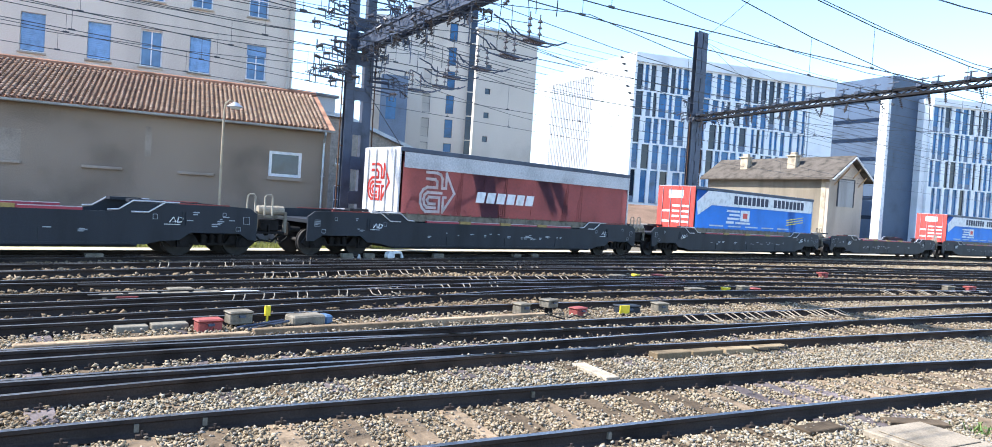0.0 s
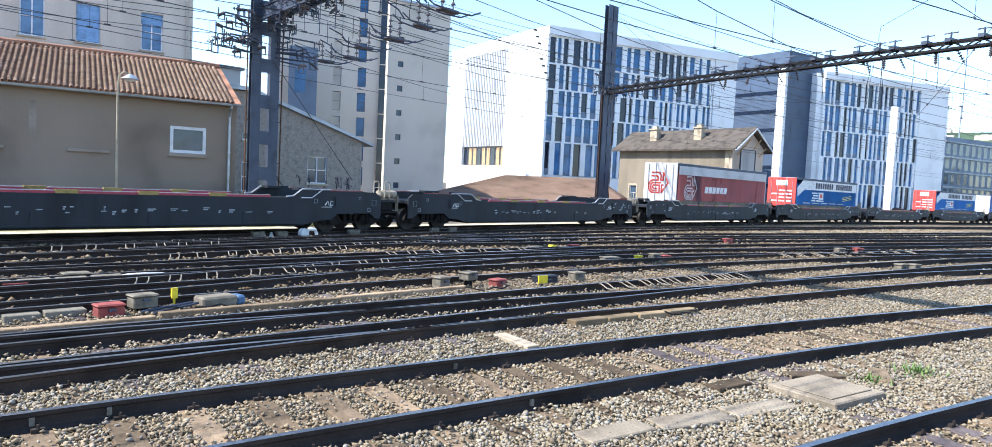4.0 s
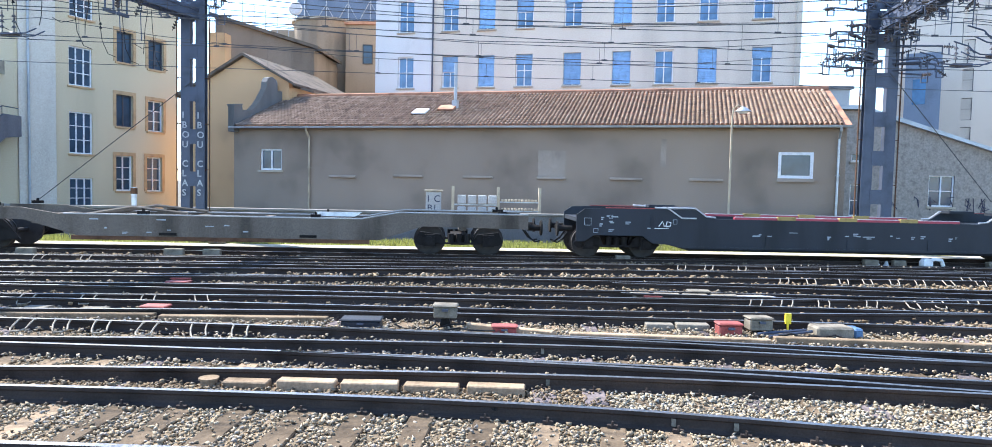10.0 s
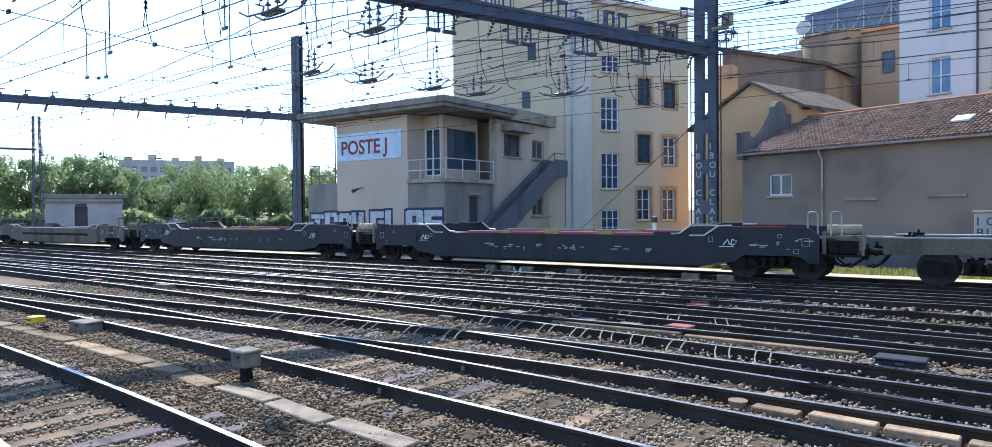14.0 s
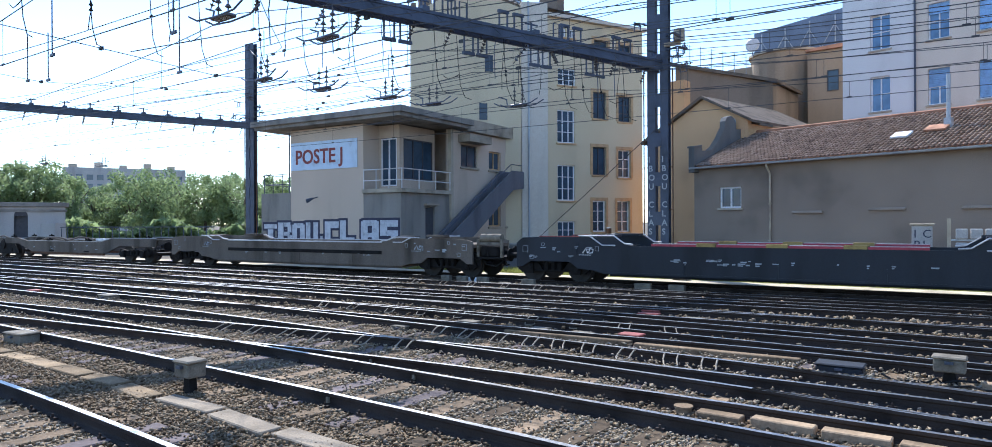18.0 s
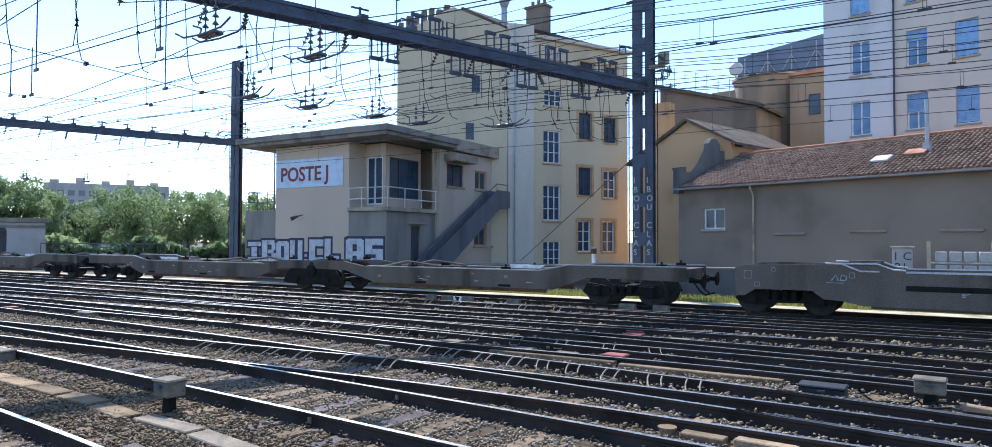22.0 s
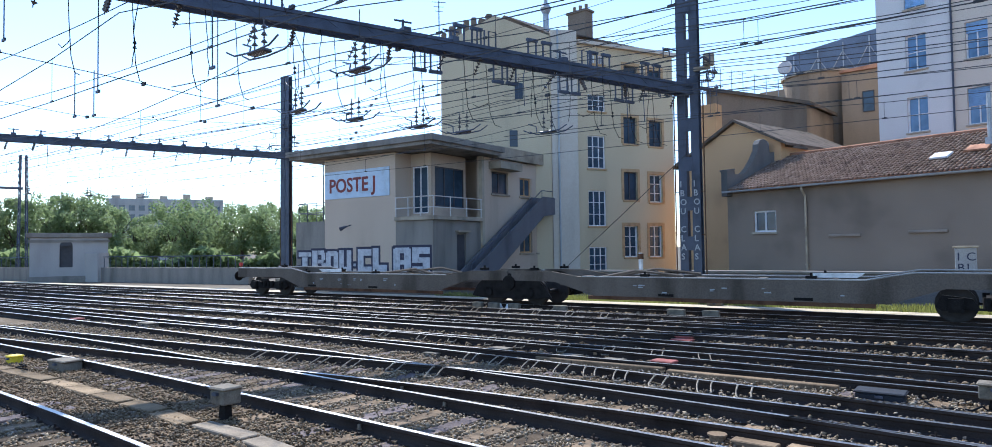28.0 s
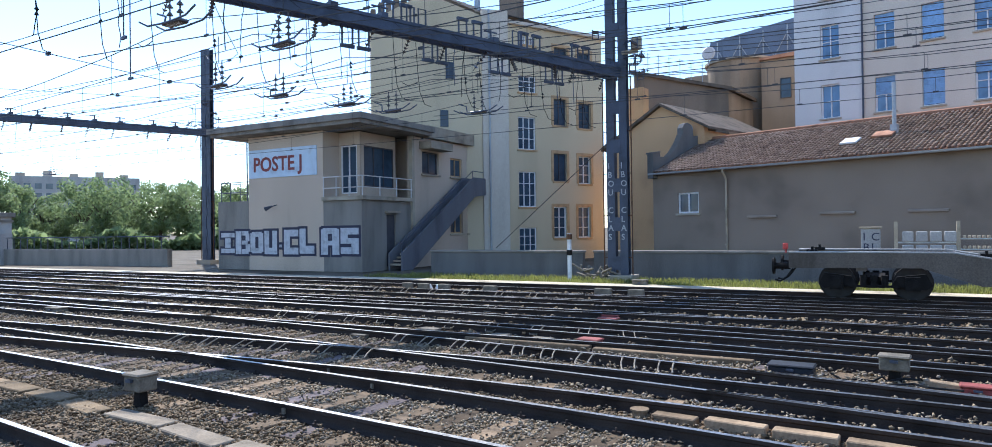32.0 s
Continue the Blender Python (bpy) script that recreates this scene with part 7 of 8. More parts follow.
def trailer(length, height, side, rear, label):
    """The upper body of a curtain-sided trailer seated in its wagon; its rear faces -x."""
    t = thing("semi_trailer", label, "semi-trailer", group="trailers on the train")
    for s in (-1, 1):
        bm = bmesh.new()
        n = 28
        va = []
        for k in range(n + 1):
            x = 0.12 + (length - 0.24) * k / n
            bulge = 0.012 * math.sin(k * 2.4) + 0.008 * math.sin(k * 5.1)
            va.append((bm.verts.new((x, s * (1.26 + bulge), 0.28)), bm.verts.new((x, s * (1.262 + bulge * 0.4), height - 0.16))))
        for p, q in zip(va, va[1:]):
            bm.faces.new((p[0], q[0], q[1], p[1]))
        bmesh.ops.solidify(bm, geom=bm.faces[:], thickness=0.02)
        part("curtain", bm, side, t, smooth=True)
        bm = bmesh.new()
        box(bm, 0.0, length, s * 1.27 - 0.02, s * 1.27 + 0.02, height - 0.16, height, bevel=0.006)
        part("roof_rail", bm, STEEL_DARK, t)
        bm = bmesh.new()
        box(bm, 0.0, length, s * 1.25 - 0.03, s * 1.25 + 0.03, 0.0, 0.26)
        part("side_rail", bm, GREY_BOX, t)
        for k in range(26):
            bm = bmesh.new()
            x = 0.4 + (length - 0.8) * k / 25
            box(bm, x - 0.02, x + 0.02, s * 1.285 - 0.006, s * 1.285 + 0.006, 0.06, 0.34)
            part("tension_strap", bm, GREY_BOX, t)
    bm = bmesh.new()
    box(bm, 0.05, length - 0.05, -1.25, 1.25, height - 0.05, height + 0.01)
    part("roof", bm, TARP_GREY, t)
    bm = bmesh.new()
    box(bm, 0.1, length - 0.1, -1.2, 1.2, 0.0, 0.2)
    part("floor", bm, WAGON_BLACK, t)
    bm = bmesh.new()
    box(bm, length - 0.08, length, -1.25, 1.25, 0.2, height - 0.06)
    part("bulkhead", bm, TARP_GREY, t)
    for s in (0, 1):
        bm = bmesh.new()
        box(bm, -0.03, 0.04, -1.25 + s * 1.255, -0.005 + s * 1.255, 0.1, height - 0.02, bevel=0.008)
        d = part("rear_door", bm, rear, t)
        for y in (-0.95, -0.4):
            bm = bmesh.new()
            tube(bm, (-0.06, y + s * 1.3, 0.12), (-0.06, y + s * 1.3, height - 0.1), 0.02, 6)
            part("lock_bar", bm, STEEL_GALV, d)
    return t


t1 = trailer(13.75, 2.75, TARP_RED, TARP_GREY, "red and grey curtain-sided trailer with white arrow emblem")
bm = bmesh.new()
box(bm, 0.15, 13.6, -1.292, -1.284, 2.0, 2.58)
part("grey_band", bm, TARP_GREY, t1, "pale grey band along the curtain top")
arrow_emblem(t1, pose(0.95, -1.3, 0.4), 1.5, WHITE_PAINT)
bm = bmesh.new()
for k in range(6):
    x = 3.7 + k * 0.56
    prism(bm, [(x, 0.86), (x + 0.45, 0.86), (x + 0.54, 1.3), (x + 0.09, 1.3)], -1.3, -1.292)
part("name_bars", bm, WHITE_PAINT, t1, "white slanting bars of a trade mark")
arrow_emblem(t1, pose(-0.045, 0.85, 0.75, 0, 0, -90), 1.35, TARP_SCARLET)
ROLLING.append((t1, 12.85, 26.6, 1.5))


def blue_trailer():
    t = trailer(13.75, 2.6, TARP_BLUE, TARP_SCARLET, "blue curtain-sided trailer with white band and red doors")
    bm = bmesh.new()
    prism(bm, [(0.3, 1.0), (1.6, 1.62), (13.5, 1.62), (13.5, 2.42), (1.2, 2.42), (0.15, 1.75)], -1.293, -1.286)
    part("white_band", bm, WHITE_PAINT, t, "slanting white band")
    bm = bmesh.new()
    for k in range(16):
        x = 3.9 + k * 0.5 + (0.55 if k > 7 else 0.0)
        box(bm, x, x + 0.38, -1.3, -1.291, 1.78, 2.28)
    part("name_bars", bm, BLACK_TEXT, t, "dark upright bars of a trade mark")
    bm = bmesh.new()
    box(bm, 3.2, 4.6, -1.295, -1.288, 1.3, 1.42), box(bm, 3.5, 4.6, -1.295, -1.288, 1.08, 1.2), box(bm, 3.3, 4.6, -1.295, -1.288, 0.86, 0.98), box(bm, 4.7, 5.7, -1.295, -1.288, 0.8, 1.45), box(bm, 3.2, 4.0, -1.295, -1.288, 0.62, 0.76), box(bm, 4.2, 5.8, -1.295, -1.288, 0.62, 0.74)
    part("emblem", bm, WHITE_PAINT, t, "pale block emblem")
    bm = bmesh.new()
    box(bm, 4.95, 5.45, -1.3, -1.296, 0.96, 1.28)
    part("emblem_patch", bm, TARP_SCARLET, t)
    bm = bmesh.new()
    for k in range(5):
        box(bm, 1.5 + k * 1.9, 2.9 + k * 1.9, -1.295, -1.288, 0.42, 0.5)
    part("small_writing", bm, TARP_GREY, t, kind="stuff")
    bm = bmesh.new()
    for k in range(3):
        prism(bm, [(10.2, 0.7 + k * 0.16), (12.4, 0.95 + k * 0.16), (12.4, 1.0 + k * 0.16), (10.2, 0.75 + k * 0.16)], -1.295, -1.288)
    part("yellow_stroke", bm, YELLOW_PAINT, t)
    bm = bmesh.new()
    for k in range(4):
        for j in range(3 - k % 2):
            box(bm, -0.045, -0.038, -0.95 + j * 0.66, -0.45 + j * 0.66, 0.5 + k * 0.3, 0.62 + k * 0.3)
    box(bm, -0.045, -0.038, -0.5, 0.5, 1.9, 2.35)
    part("small_writing", bm, WHITE_PAINT, t, kind="stuff")
    return t


t2 = blue_trailer()
ROLLING.append((t2, 32.5, 46.25, 1.5))
t3 = copy_thing(t2, pose(0, 0, 0))
ROLLING.append((t3, 69.3, 83.05, 1.5))


def swap_body(u0, ln, height, mat, end, label):
    t = thing("container", label, "container", group="containers on the train")
    bm = bmesh.new()
    box(bm, 0.05, ln, -1.25, 1.25, 0, height, bevel=0.03)
    part("body", bm, mat, t)
    bm = bmesh.new()
    box(bm, 0.0, 0.048, -1.24, 1.24, 0.02, height - 0.02)
    part("end_wall", bm, end, t)
    for k in range(12):
        bm = bmesh.new()
        x = 0.4 + k * (ln - 0.8) / 11
        box(bm, x, x + 0.06, -1.275, -1.252, 0.1, height - 0.1)
        part("side_rib", bm, mat, t)
    ROLLING.append((t, u0, u0 + ln, 1.5))


swap_body(88.5, 13.6, 2.5, TARP_BLUE, WHITE_PAINT, "plain blue container with white end")
swap_body(107.5, 13.6, 2.6, WAGON_GREY, WHITE_PAINT, "plain dark grey container with white end")
swap_body(127.5, 13.6, 2.5, WHITE_PAINT, WHITE_PAINT, "plain white container on a dark wagon")

# ---- masts, gantries and wires ----
STEEL_BROWN = material("sooty_brown_steel", (0.022, 0.021, 0.023), 0.8, 0.2, 0.4, 3, 40, 0.2)
def twin_mast(x, y, top, post, gap, rz, label, depth=0.3):
    """Two upright channels tied by batten plates."""
    t = thing("catenary_mast", label, "mast", pose(x, y, 0, 0, 0, rz), "masts of the overhead line")
    for s in (-1, 1):
        bm = bmesh.new()
        a, b = sorted((s * gap / 2, s * (gap / 2 + post)))
        o, i = (b, a) if s > 0 else (a, b)       # the channel's web is on its inner side
        slab(bm, [(o, -0.02), (i, -0.02), (i, depth + 0.02), (o, depth + 0.02), (o, depth), (i + s * 0.02, depth), (i + s * 0.02, 0), (o, 0)], 0, top)
        part("post", bm, STEEL_DARK, t)
    n = int(top / 1.5)
    for i in range(n):
        bm = bmesh.new()
        z = 0.5 + i * (top - 0.8) / n
        box(bm, -gap / 2 - 0.06, gap / 2 + 0.06, -0.035, -0.021, z, z + 0.55)
        for k in (-1, 1):
            for dz in (0.1, 0.45):
                tube(bm, (k * (gap / 2 + 0.03), -0.05, z + dz), (k * (gap / 2 + 0.03), -0.035, z + dz), 0.016, 6)
        part("batten_plate", bm, STEEL_DARK, t)
    bm = bmesh.new()
    box(bm, -gap / 2 - post - 0.25, gap / 2 + post + 0.25, -0.35, depth + 0.35, -0.1, 0.3, bevel=0.03)
    part("footing", bm, CONCRETE, t)
    for k in (-1, 1):
        bm = bmesh.new()
        px = k * (gap / 2 + post + 0.16)
        tube(bm, (px, 0.05, 0.2), (px, 0.05, top * 0.62), 0.028, 6)
        for i in range(4):
            tube(bm, (px, 0.05, 1 + i * 1.7), (px - k * 0.18, 0.05, 1 + i * 1.7), 0.018, 5)
        part("cable_conduit", bm, STEEL_RUST, t)
    return t


def girder(a, b, z, h, mat, label, name="gantry_beam", depth=0.45, plated=True):
    """A lattice box girder between two plan points."""
    a, b = Vector((*a, z)), Vector((*b, z))
    ln = (b - a).length
    m = pose(a.x, a.y, z, 0, 0, math.degrees(math.atan2(b.y - a.y, b.x - a.x)))
    t = thing(name, label, "gantry", m, "gantries over the tracks")
    for y in (-depth / 2, depth / 2):
        for zz in (-h / 2, h / 2):
            bm = bmesh.new()
            box(bm, 0, ln, y - 0.05, y + 0.05, zz - 0.05, zz + 0.05)
            part("chord", bm, mat, t)
    n = int(ln / 0.55)
    bm = bmesh.new()
    for i in range(n):
        x0, x1 = ln * i / n, ln * (i + 1) / n
        for y in (-depth / 2, depth / 2):
            p, q = ((x0, y, -h / 2), (x1, y, h / 2)) if i % 2 else ((x0, y, h / 2), (x1, y, -h / 2))
            tube(bm, p, q, 0.035, 4)
        tube(bm, (x0, -depth / 2, -h / 2), (x1, depth / 2, -h / 2), 0.03, 4)
    part("lattice", bm, mat, t, kind="stuff")
    for y in (-depth / 2, depth / 2) if plated else ():
        bm = bmesh.new()
        box(bm, 0, ln, y - 0.012, y + 0.012, -h * 0.32, h * 0.32)
        part("web_plate", bm, mat, t)
    return t, m, ln


def insulator_string(parent, p, q, n=5, r=0.075):
    """Glazed discs on a rod from p to q."""
    bm = bmesh.new()
    p, q = Vector(p), Vector(q)
    tube(bm, p, q, 0.014, 5)
    w = (q - p).normalized()
    for i in range(n):
        c = p.lerp(q, (i + 1) / (n + 1))
        tube(bm, c - w * 0.03, c + w * 0.025, r, 9, r * 0.35)
    part("insulator", bm, PORCELAIN, parent, smooth=False)


def hanger_set(parent, x, z, h, r, hoops=True):
    """Brackets, loops and insulators above and below a girder at x."""
    k = r.randrange(3) if hoops else 2
    bm = bmesh.new()
    if k == 0:
        for dx in (-0.22, 0.22):
            polytube(bm, [(x + dx - 0.14, 0, h / 2), (x + dx - 0.14, 0, h / 2 + 0.62), (x + dx + 0.14, 0, h / 2 + 0.62), (x + dx + 0.14, 0, h / 2 + 0.1)], 0.03, 5)
    elif k == 1:
        polytube(bm, [(x, -0.1, -h / 2), (x + 0.04, -0.15, -h / 2 - 0.4), (x + 0.02, -0.15, -h / 2 - 0.8), (x, -0.15, -h / 2 - 1.3)], 0.016, 5)
    else:
        box(bm, x - 0.12, x + 0.12, -0.3, 0.3, h / 2, h / 2 + 0.16)
        tube(bm, (x, 0, h / 2), (x, 0, h / 2 + 0.45), 0.04, 6)
        tube(bm, (x - 0.28, 0, h / 2 + 0.4), (x + 0.28, 0, h / 2 + 0.4), 0.03, 5)
    part("bracket", bm, STEEL_DARK, parent)
    insulator_string(parent, (x + 0.3, r.uniform(-0.25, 0.25), -h / 2), (x + 0.45, r.uniform(-0.5, 0.5), -h / 2 - 0.62))
    if r.random() < 0.6:
        bm = bmesh.new()
        y = r.uniform(-0.4, 0.4)
        pts = [Vector((x - 0.3, y, -h / 2))]
        for _ in range(6):
            pts.append(pts[-1] + Vector((r.uniform(-0.05, 0.05), r.uniform(-0.05, 0.05), -0.28)))
        polytube(bm, pts, 0.011, 5)
        part("jumper_cable", bm, RUBBER, parent)


R = random.Random(21)
m_left = twin_mast(-12.55, 25.6, 13.4, 0.33, 0.2, 8, "twin-post dark blue catenary mast daubed with white letters")
m_far = twin_mast(-45.4, 27.6, 15.2, 0.42, 0.06, 8, "tall single dark blue catenary mast")
m_mid = twin_mast(13.25, 27.2, 14.0, 0.42, 0.4, 4, "twin-post dark blue catenary mast loaded with feeder brackets", depth=0.18)
m_right = twin_mast(39.6, 29.7, 15.0, 0.5, 0.08, 0, "tall dark blue catenary mast beside the line")
for i, ch in enumerate("IBOU CLAS"):
    for s in (-0.28, 0.26):
        lettering(m_left, ch, 0.34, MARKS, pose(s - 0.1, -0.042, 4.6 - i * 0.36, 90), depth=0.002, spread=0.006, name="graffiti_letter", squeeze=0.95)

g1, gm1, gl1 = girder((-12.5, 26.0), (-18.4, 1.2), 8.45, 0.3, STEEL_DARK, "dark lattice gantry beam spanning the tracks")
g2, gm2, gl2 = girder((-45.2, 28.0), (-52.0, 0.0), 9.25, 0.32, STEEL_DARK, "dark lattice gantry beam spanning the tracks")
g3, gm3, gl3 = girder((39.6, 30.0), (33.2, 1.0), 9.1, 0.3, STEEL_BROWN, "sooty brown lattice gantry beam spanning the tracks", depth=0.34, plated=False)
g0, gm0, gl0 = girder((13.3, 27.6), (11.2, 3.0), 8.75, 0.5, STEEL_DARK, "dark lattice gantry beam spanning the tracks")
for g, ln, h, n in ((g1, gl1, 0.3, 16), (g2, gl2, 0.32, 17), (g3, gl3, 0.3, 26), (g0, gl0, 0.5, 15)):
    for i in range(n):
        hanger_set(g, 0.9 + (ln - 1.8) * i / n + R.uniform(-0.3, 0.3), 0, h, R, g in (g0, g1))


# pairs of square hoops that straddle the near gantry
for x in (2.2, 4.9, 7.7, 10.6):
    for dx, up in ((-0.32, 1), (0.32, 1), (1.2, -1), (1.75, -1)):
        bm = bmesh.new()
        z0, z1 = (0.1, 0.85) if up > 0 else (-0.12, -0.75)
        polytube(bm, [(x + dx - 0.17, -0.22, z0), (x + dx - 0.17, -0.22, z1), (x + dx + 0.17, -0.22, z1), (x + dx + 0.17, -0.22, z0)], 0.035, 5)
        box(bm, x + dx - 0.22, x + dx + 0.22, -0.27, -0.17, z1 - 0.05, z1 + 0.05)
        part("hoop_bracket", bm, STEEL_DARK, g1)


def mast_hardware(mast, z0, z1, n, seed, spread):
    r = random.Random(seed)
    for _ in range(n):
        z, s = r.uniform(z0, z1), r.choice((-1, 1))
        x = s * r.uniform(0.5, spread)
        y = r.uniform(-0.9, 0.3)
        bm = bmesh.new()
        tube(bm, (s * 0.35, 0, z), (x, y, z), 0.035, 5)
        polytube(bm, [(x, y, z), (x, y, z - 0.3), (x + s * 0.25, y, z - 0.3), (x + s * 0.25, y, z + 0.12)], 0.028, 5)
        part("bracket", bm, STEEL_DARK, mast)
        insulator_string(mast, (x, y, z - 0.02), (x + s * r.uniform(0.3, 0.5), y + r.uniform(-0.3, 0.3), z + r.uniform(-0.3, 0.15)), 4, 0.07)


mast_hardware(m_mid, 6.9, 11.4, 52, 1, 2.2)
mast_hardware(m_left, 8.0, 10.2, 8, 2, 1.0)
mast_hardware(m_far, 9.0, 11.6, 10, 3, 0.95)
mast_hardware(m_right, 8.6, 10.2, 10, 4, 1.5)
r0 = random.Random(9)
for i in range(72):
    x = r0.uniform(0.4, 9.5)
    zz = r0.uniform(-0.5, 1.1)
    y = r0.uniform(-0.9, 0.9)
    bm = bmesh.new()
    tube(bm, (x, 0, 0.25 if zz > 0 else -0.25), (x + r0.uniform(-0.2, 0.2), y, zz), 0.035, 5)
    polytube(bm, [(x, y, zz), (x + 0.3, y, zz), (x + 0.3, y, zz - 0.34), (x, y, zz - 0.34)], 0.026, 5)
    part("feeder_bracket", bm, STEEL_DARK, g0)
    insulator_string(g0, (x + 0.3, y, zz - 0.1), (x + 0.3 + r0.uniform(0.2, 0.5), y + r0.uniform(-0.4, 0.4), zz - r0.uniform(0.1, 0.5)), 4, 0.06)
bm = bmesh.new()
tube(bm, (0.9, -0.1, 9.3), (0.9, -0.1, 9.75), 0.22, 12)
box(bm, 0.3, 0.95, -0.12, -0.04, 9.15, 9.3)
part("siren", bm, CONCRETE_PALE, m_left, "pale loudspeaker drum on a bracket")

# contact and carrying wires
SUPPORTS = (-140, -95, -49, -15, 12.2, 36.5, 70, 120)


def catenary(key, zc=5.8, dy=0.0):
    """A carrying wire, a contact wire and the droppers between them over one track."""
    line = LINES[key]
    t = thing("overhead_line", "carrying wire, contact wire and droppers over a track", "overhead wire", group="overhead lines")
    lo, hi = line[0][0], line[-1][0]
    sup = [s for s in SUPPORTS if lo - 1 <= s <= hi + 1]
    con, car = bmesh.new(), bmesh.new()
    drp = bmesh.new()
    for i, (a, b) in enumerate(zip(sup, sup[1:])):
        n = max(6, int((b - a) / 3.4))
        pc, pm = [], []
        for k in range(n + 1):
            f = k / n
            x = a + (b - a) * f
            y = float(np.interp(x, line[:, 0], line[:, 1])) + dy + (0.2 - 0.4 * f) * (1 if i % 2 else -1)
            pc.append(Vector((x, y, zc)))
            pm.append(Vector((x, y, zc + 1.35 - 0.95 * 4 * f * (1 - f))))
        polytube(con, pc, 0.011, 4), polytube(car, pm, 0.011, 4)
        for p, q in zip(pc[1:-1], pm[1:-1]):
            tube(drp, p, q, 0.006, 3)
            box(drp, p.x - 0.07, p.x + 0.07, p.y - 0.012, p.y + 0.012, p.z - 0.012, p.z + 0.03)
    part("contact_wire", con, WIRE, t), part("carrying_wire", car, WIRE, t), part("dropper", drp, WIRE, t, kind="stuff")
    return t


CATENARIES = {}
for key, zc in (("a", 5.8), ("b", 5.8), ("c", 5.8), ("d", 5.8), ("e", 5.8), ("f", 5.8), ("bl", 5.8), ("cd", 5.95), ("de", 5.95), ("ef", 5.95)):
    CATENARIES[key] = catenary(key, zc)


def section_insulator(x, y, rz, z=5.8):
    """A runner-shaped insulator hung in the wires of the nearest track."""
    key = min((k for k in TRACKS if k in CATENARIES), key=lambda k: abs(np.interp(x, LINES[k][:, 0], LINES[k][:, 1]) - y))
    bm = bmesh.new()
    box(bm, -0.26, 0.26, -0.1, 0.1, 0.0, 0.07, bevel=0.02)
    t = part("section_insulator", bm, PORCELAIN, CATENARIES[key], "dark runner-shaped section insulator")
    t.matrix_basis = pose(x, y, z, 0, 0, rz)
    for s in (-0.16, 0.16):
        bm = bmesh.new()
        polytube(bm, [(-0.82, s, 0.15), (-0.55, s, 0.03), (0, s, 0.0), (0.55, s, 0.03), (0.82, s, 0.15)], 0.018, 5)
        part("runner", bm, STEEL_DARK, t)
    for k in (-0.15, 0.15):
        insulator_string(t, (k, 0, 0.08), (k, 0, 0.62), 3, 0.06)
    bm = bmesh.new()
    polytube(bm, [(-0.5, 0.1, 0.1), (-0.6, 0.2, 0.3), (-0.95, 0.25, 0.42)], 0.018, 4)
    part("arcing_horn", bm, STEEL_DARK, t)
    bm = bmesh.new()
    tube(bm, (0, 0, 0.6), (0, 0, 1.25), 0.01, 4)
    part("drop_wire", bm, WIRE, t)


for x, y in ((9.6, 11.3), (10.2, 12.9), (10.7, 14.7), (10.9, 16.4), (11.6, 18.1), (11.5, 19.4), (-11.4, 6.4), (-11.1, 8.4), (-15.5, 9.8), (-15.4, 11.5), (-15.0, 13.5), (-14.8, 15.1), (-13, 17.0), (-47, 9), (-47.5, 12), (-46.8, 15), (-46, 18)):
    section_insulator(x, y, R.uniform(-6, 10))


def wire(pts, r, label, sag=0.0, beads=0):
    bm = bmesh.new()
    out = []
    for p, q in zip(pts, pts[1:]):
        p, q = Vector(p), Vector(q)
        n = max(2, int((q - p).length / 4))
        for k in range(n + (q == Vector(pts[-1]))):
            f = k / n
            v = p.lerp(q, f)
            v.z -= sag * 4 * f * (1 - f)
            out.append(v)
    polytube(bm, out, r, 4)
    for k in range(beads):
        v = out[(k + 1) * (len(out) - 1) // (beads + 1)]
        box(bm, v.x - 0.1, v.x + 0.1, v.y - 0.04, v.y + 0.04, v.z - 0.05, v.z + 0.05)
    return solid("feeder_wire", bm, WIRE, label, "wire", group="feeder wires")


FW = "thin dark feeder wire strung between masts"
for k in range(7):
    z = 8.6 + 0.42 * k + (0.5 if k > 3 else 0)
    o = -1.5 + 0.5 * k
    wire([(-90, 11.5 + o, z + 0.4), (-46.2 + 0.1 * k, 26.0 + o * 0.7, z + 0.5), (-12.8, 24.6 + o * 0.6, z), (12.9, 25.8 + o * 0.6, z - 0.2), (39.4, 29.0 + o * 0.3, z + 0.6), (90, 28 + o, z), (150, 22 + o, z)], 0.013, FW, 0.5, 3)
for k, (ya, yb, z) in enumerate(((21.5, 22.5, 7.9), (18.5, 19.5, 8.3), (14.5, 16.5, 8.2), (11, 13, 8.6), (8.0, 9.5, 8.5), (5, 6.0, 8.7))):
    wire([(-110, ya - 14, z + 0.6), (-48.5, ya - 6, z + 0.5), (-15.5 - 0.1 * k, ya - 1.2, z), (12.4, yb, z), (36, yb - 1.0, z + 0.3), (80, yb - 12, z), (130, yb - 30, z)], 0.012, FW, 0.7, 4)
# cross spans
wire([(-22.4, 1.0, 8.0), (-23.6, 13, 7.55), (-22.4, 25, 8.4)], 0.014, "cross span wire carrying small hangers over tracks", 0.0, 5)
wire([(-31, -2, 8.6), (-31.5, 10, 7.9), (-30.6, 19.5, 8.6)], 0.012, "cross span wire carrying small hangers over tracks", 0.0, 5)
wire([(39.6, 29.6, 14.6), (20, 9, 12.5), (4, -8, 10.5)], 0.014, FW, 0.3, 2)
wire([(39.6, 29.6, 14.6), (60, 20, 12.0), (95, -2, 9.2)], 0.012, FW, 0.6, 2)
wire([(39.6, 29.6, 14.4), (58, 27, 12.2), (100, 24, 9.5)], 0.012, FW, 0.8, 2)
wire([(39.6, 29.6, 14.4), (52, 29.5, 10.2), (70, 30, 8.4)], 0.01, FW, 0.2, 0)
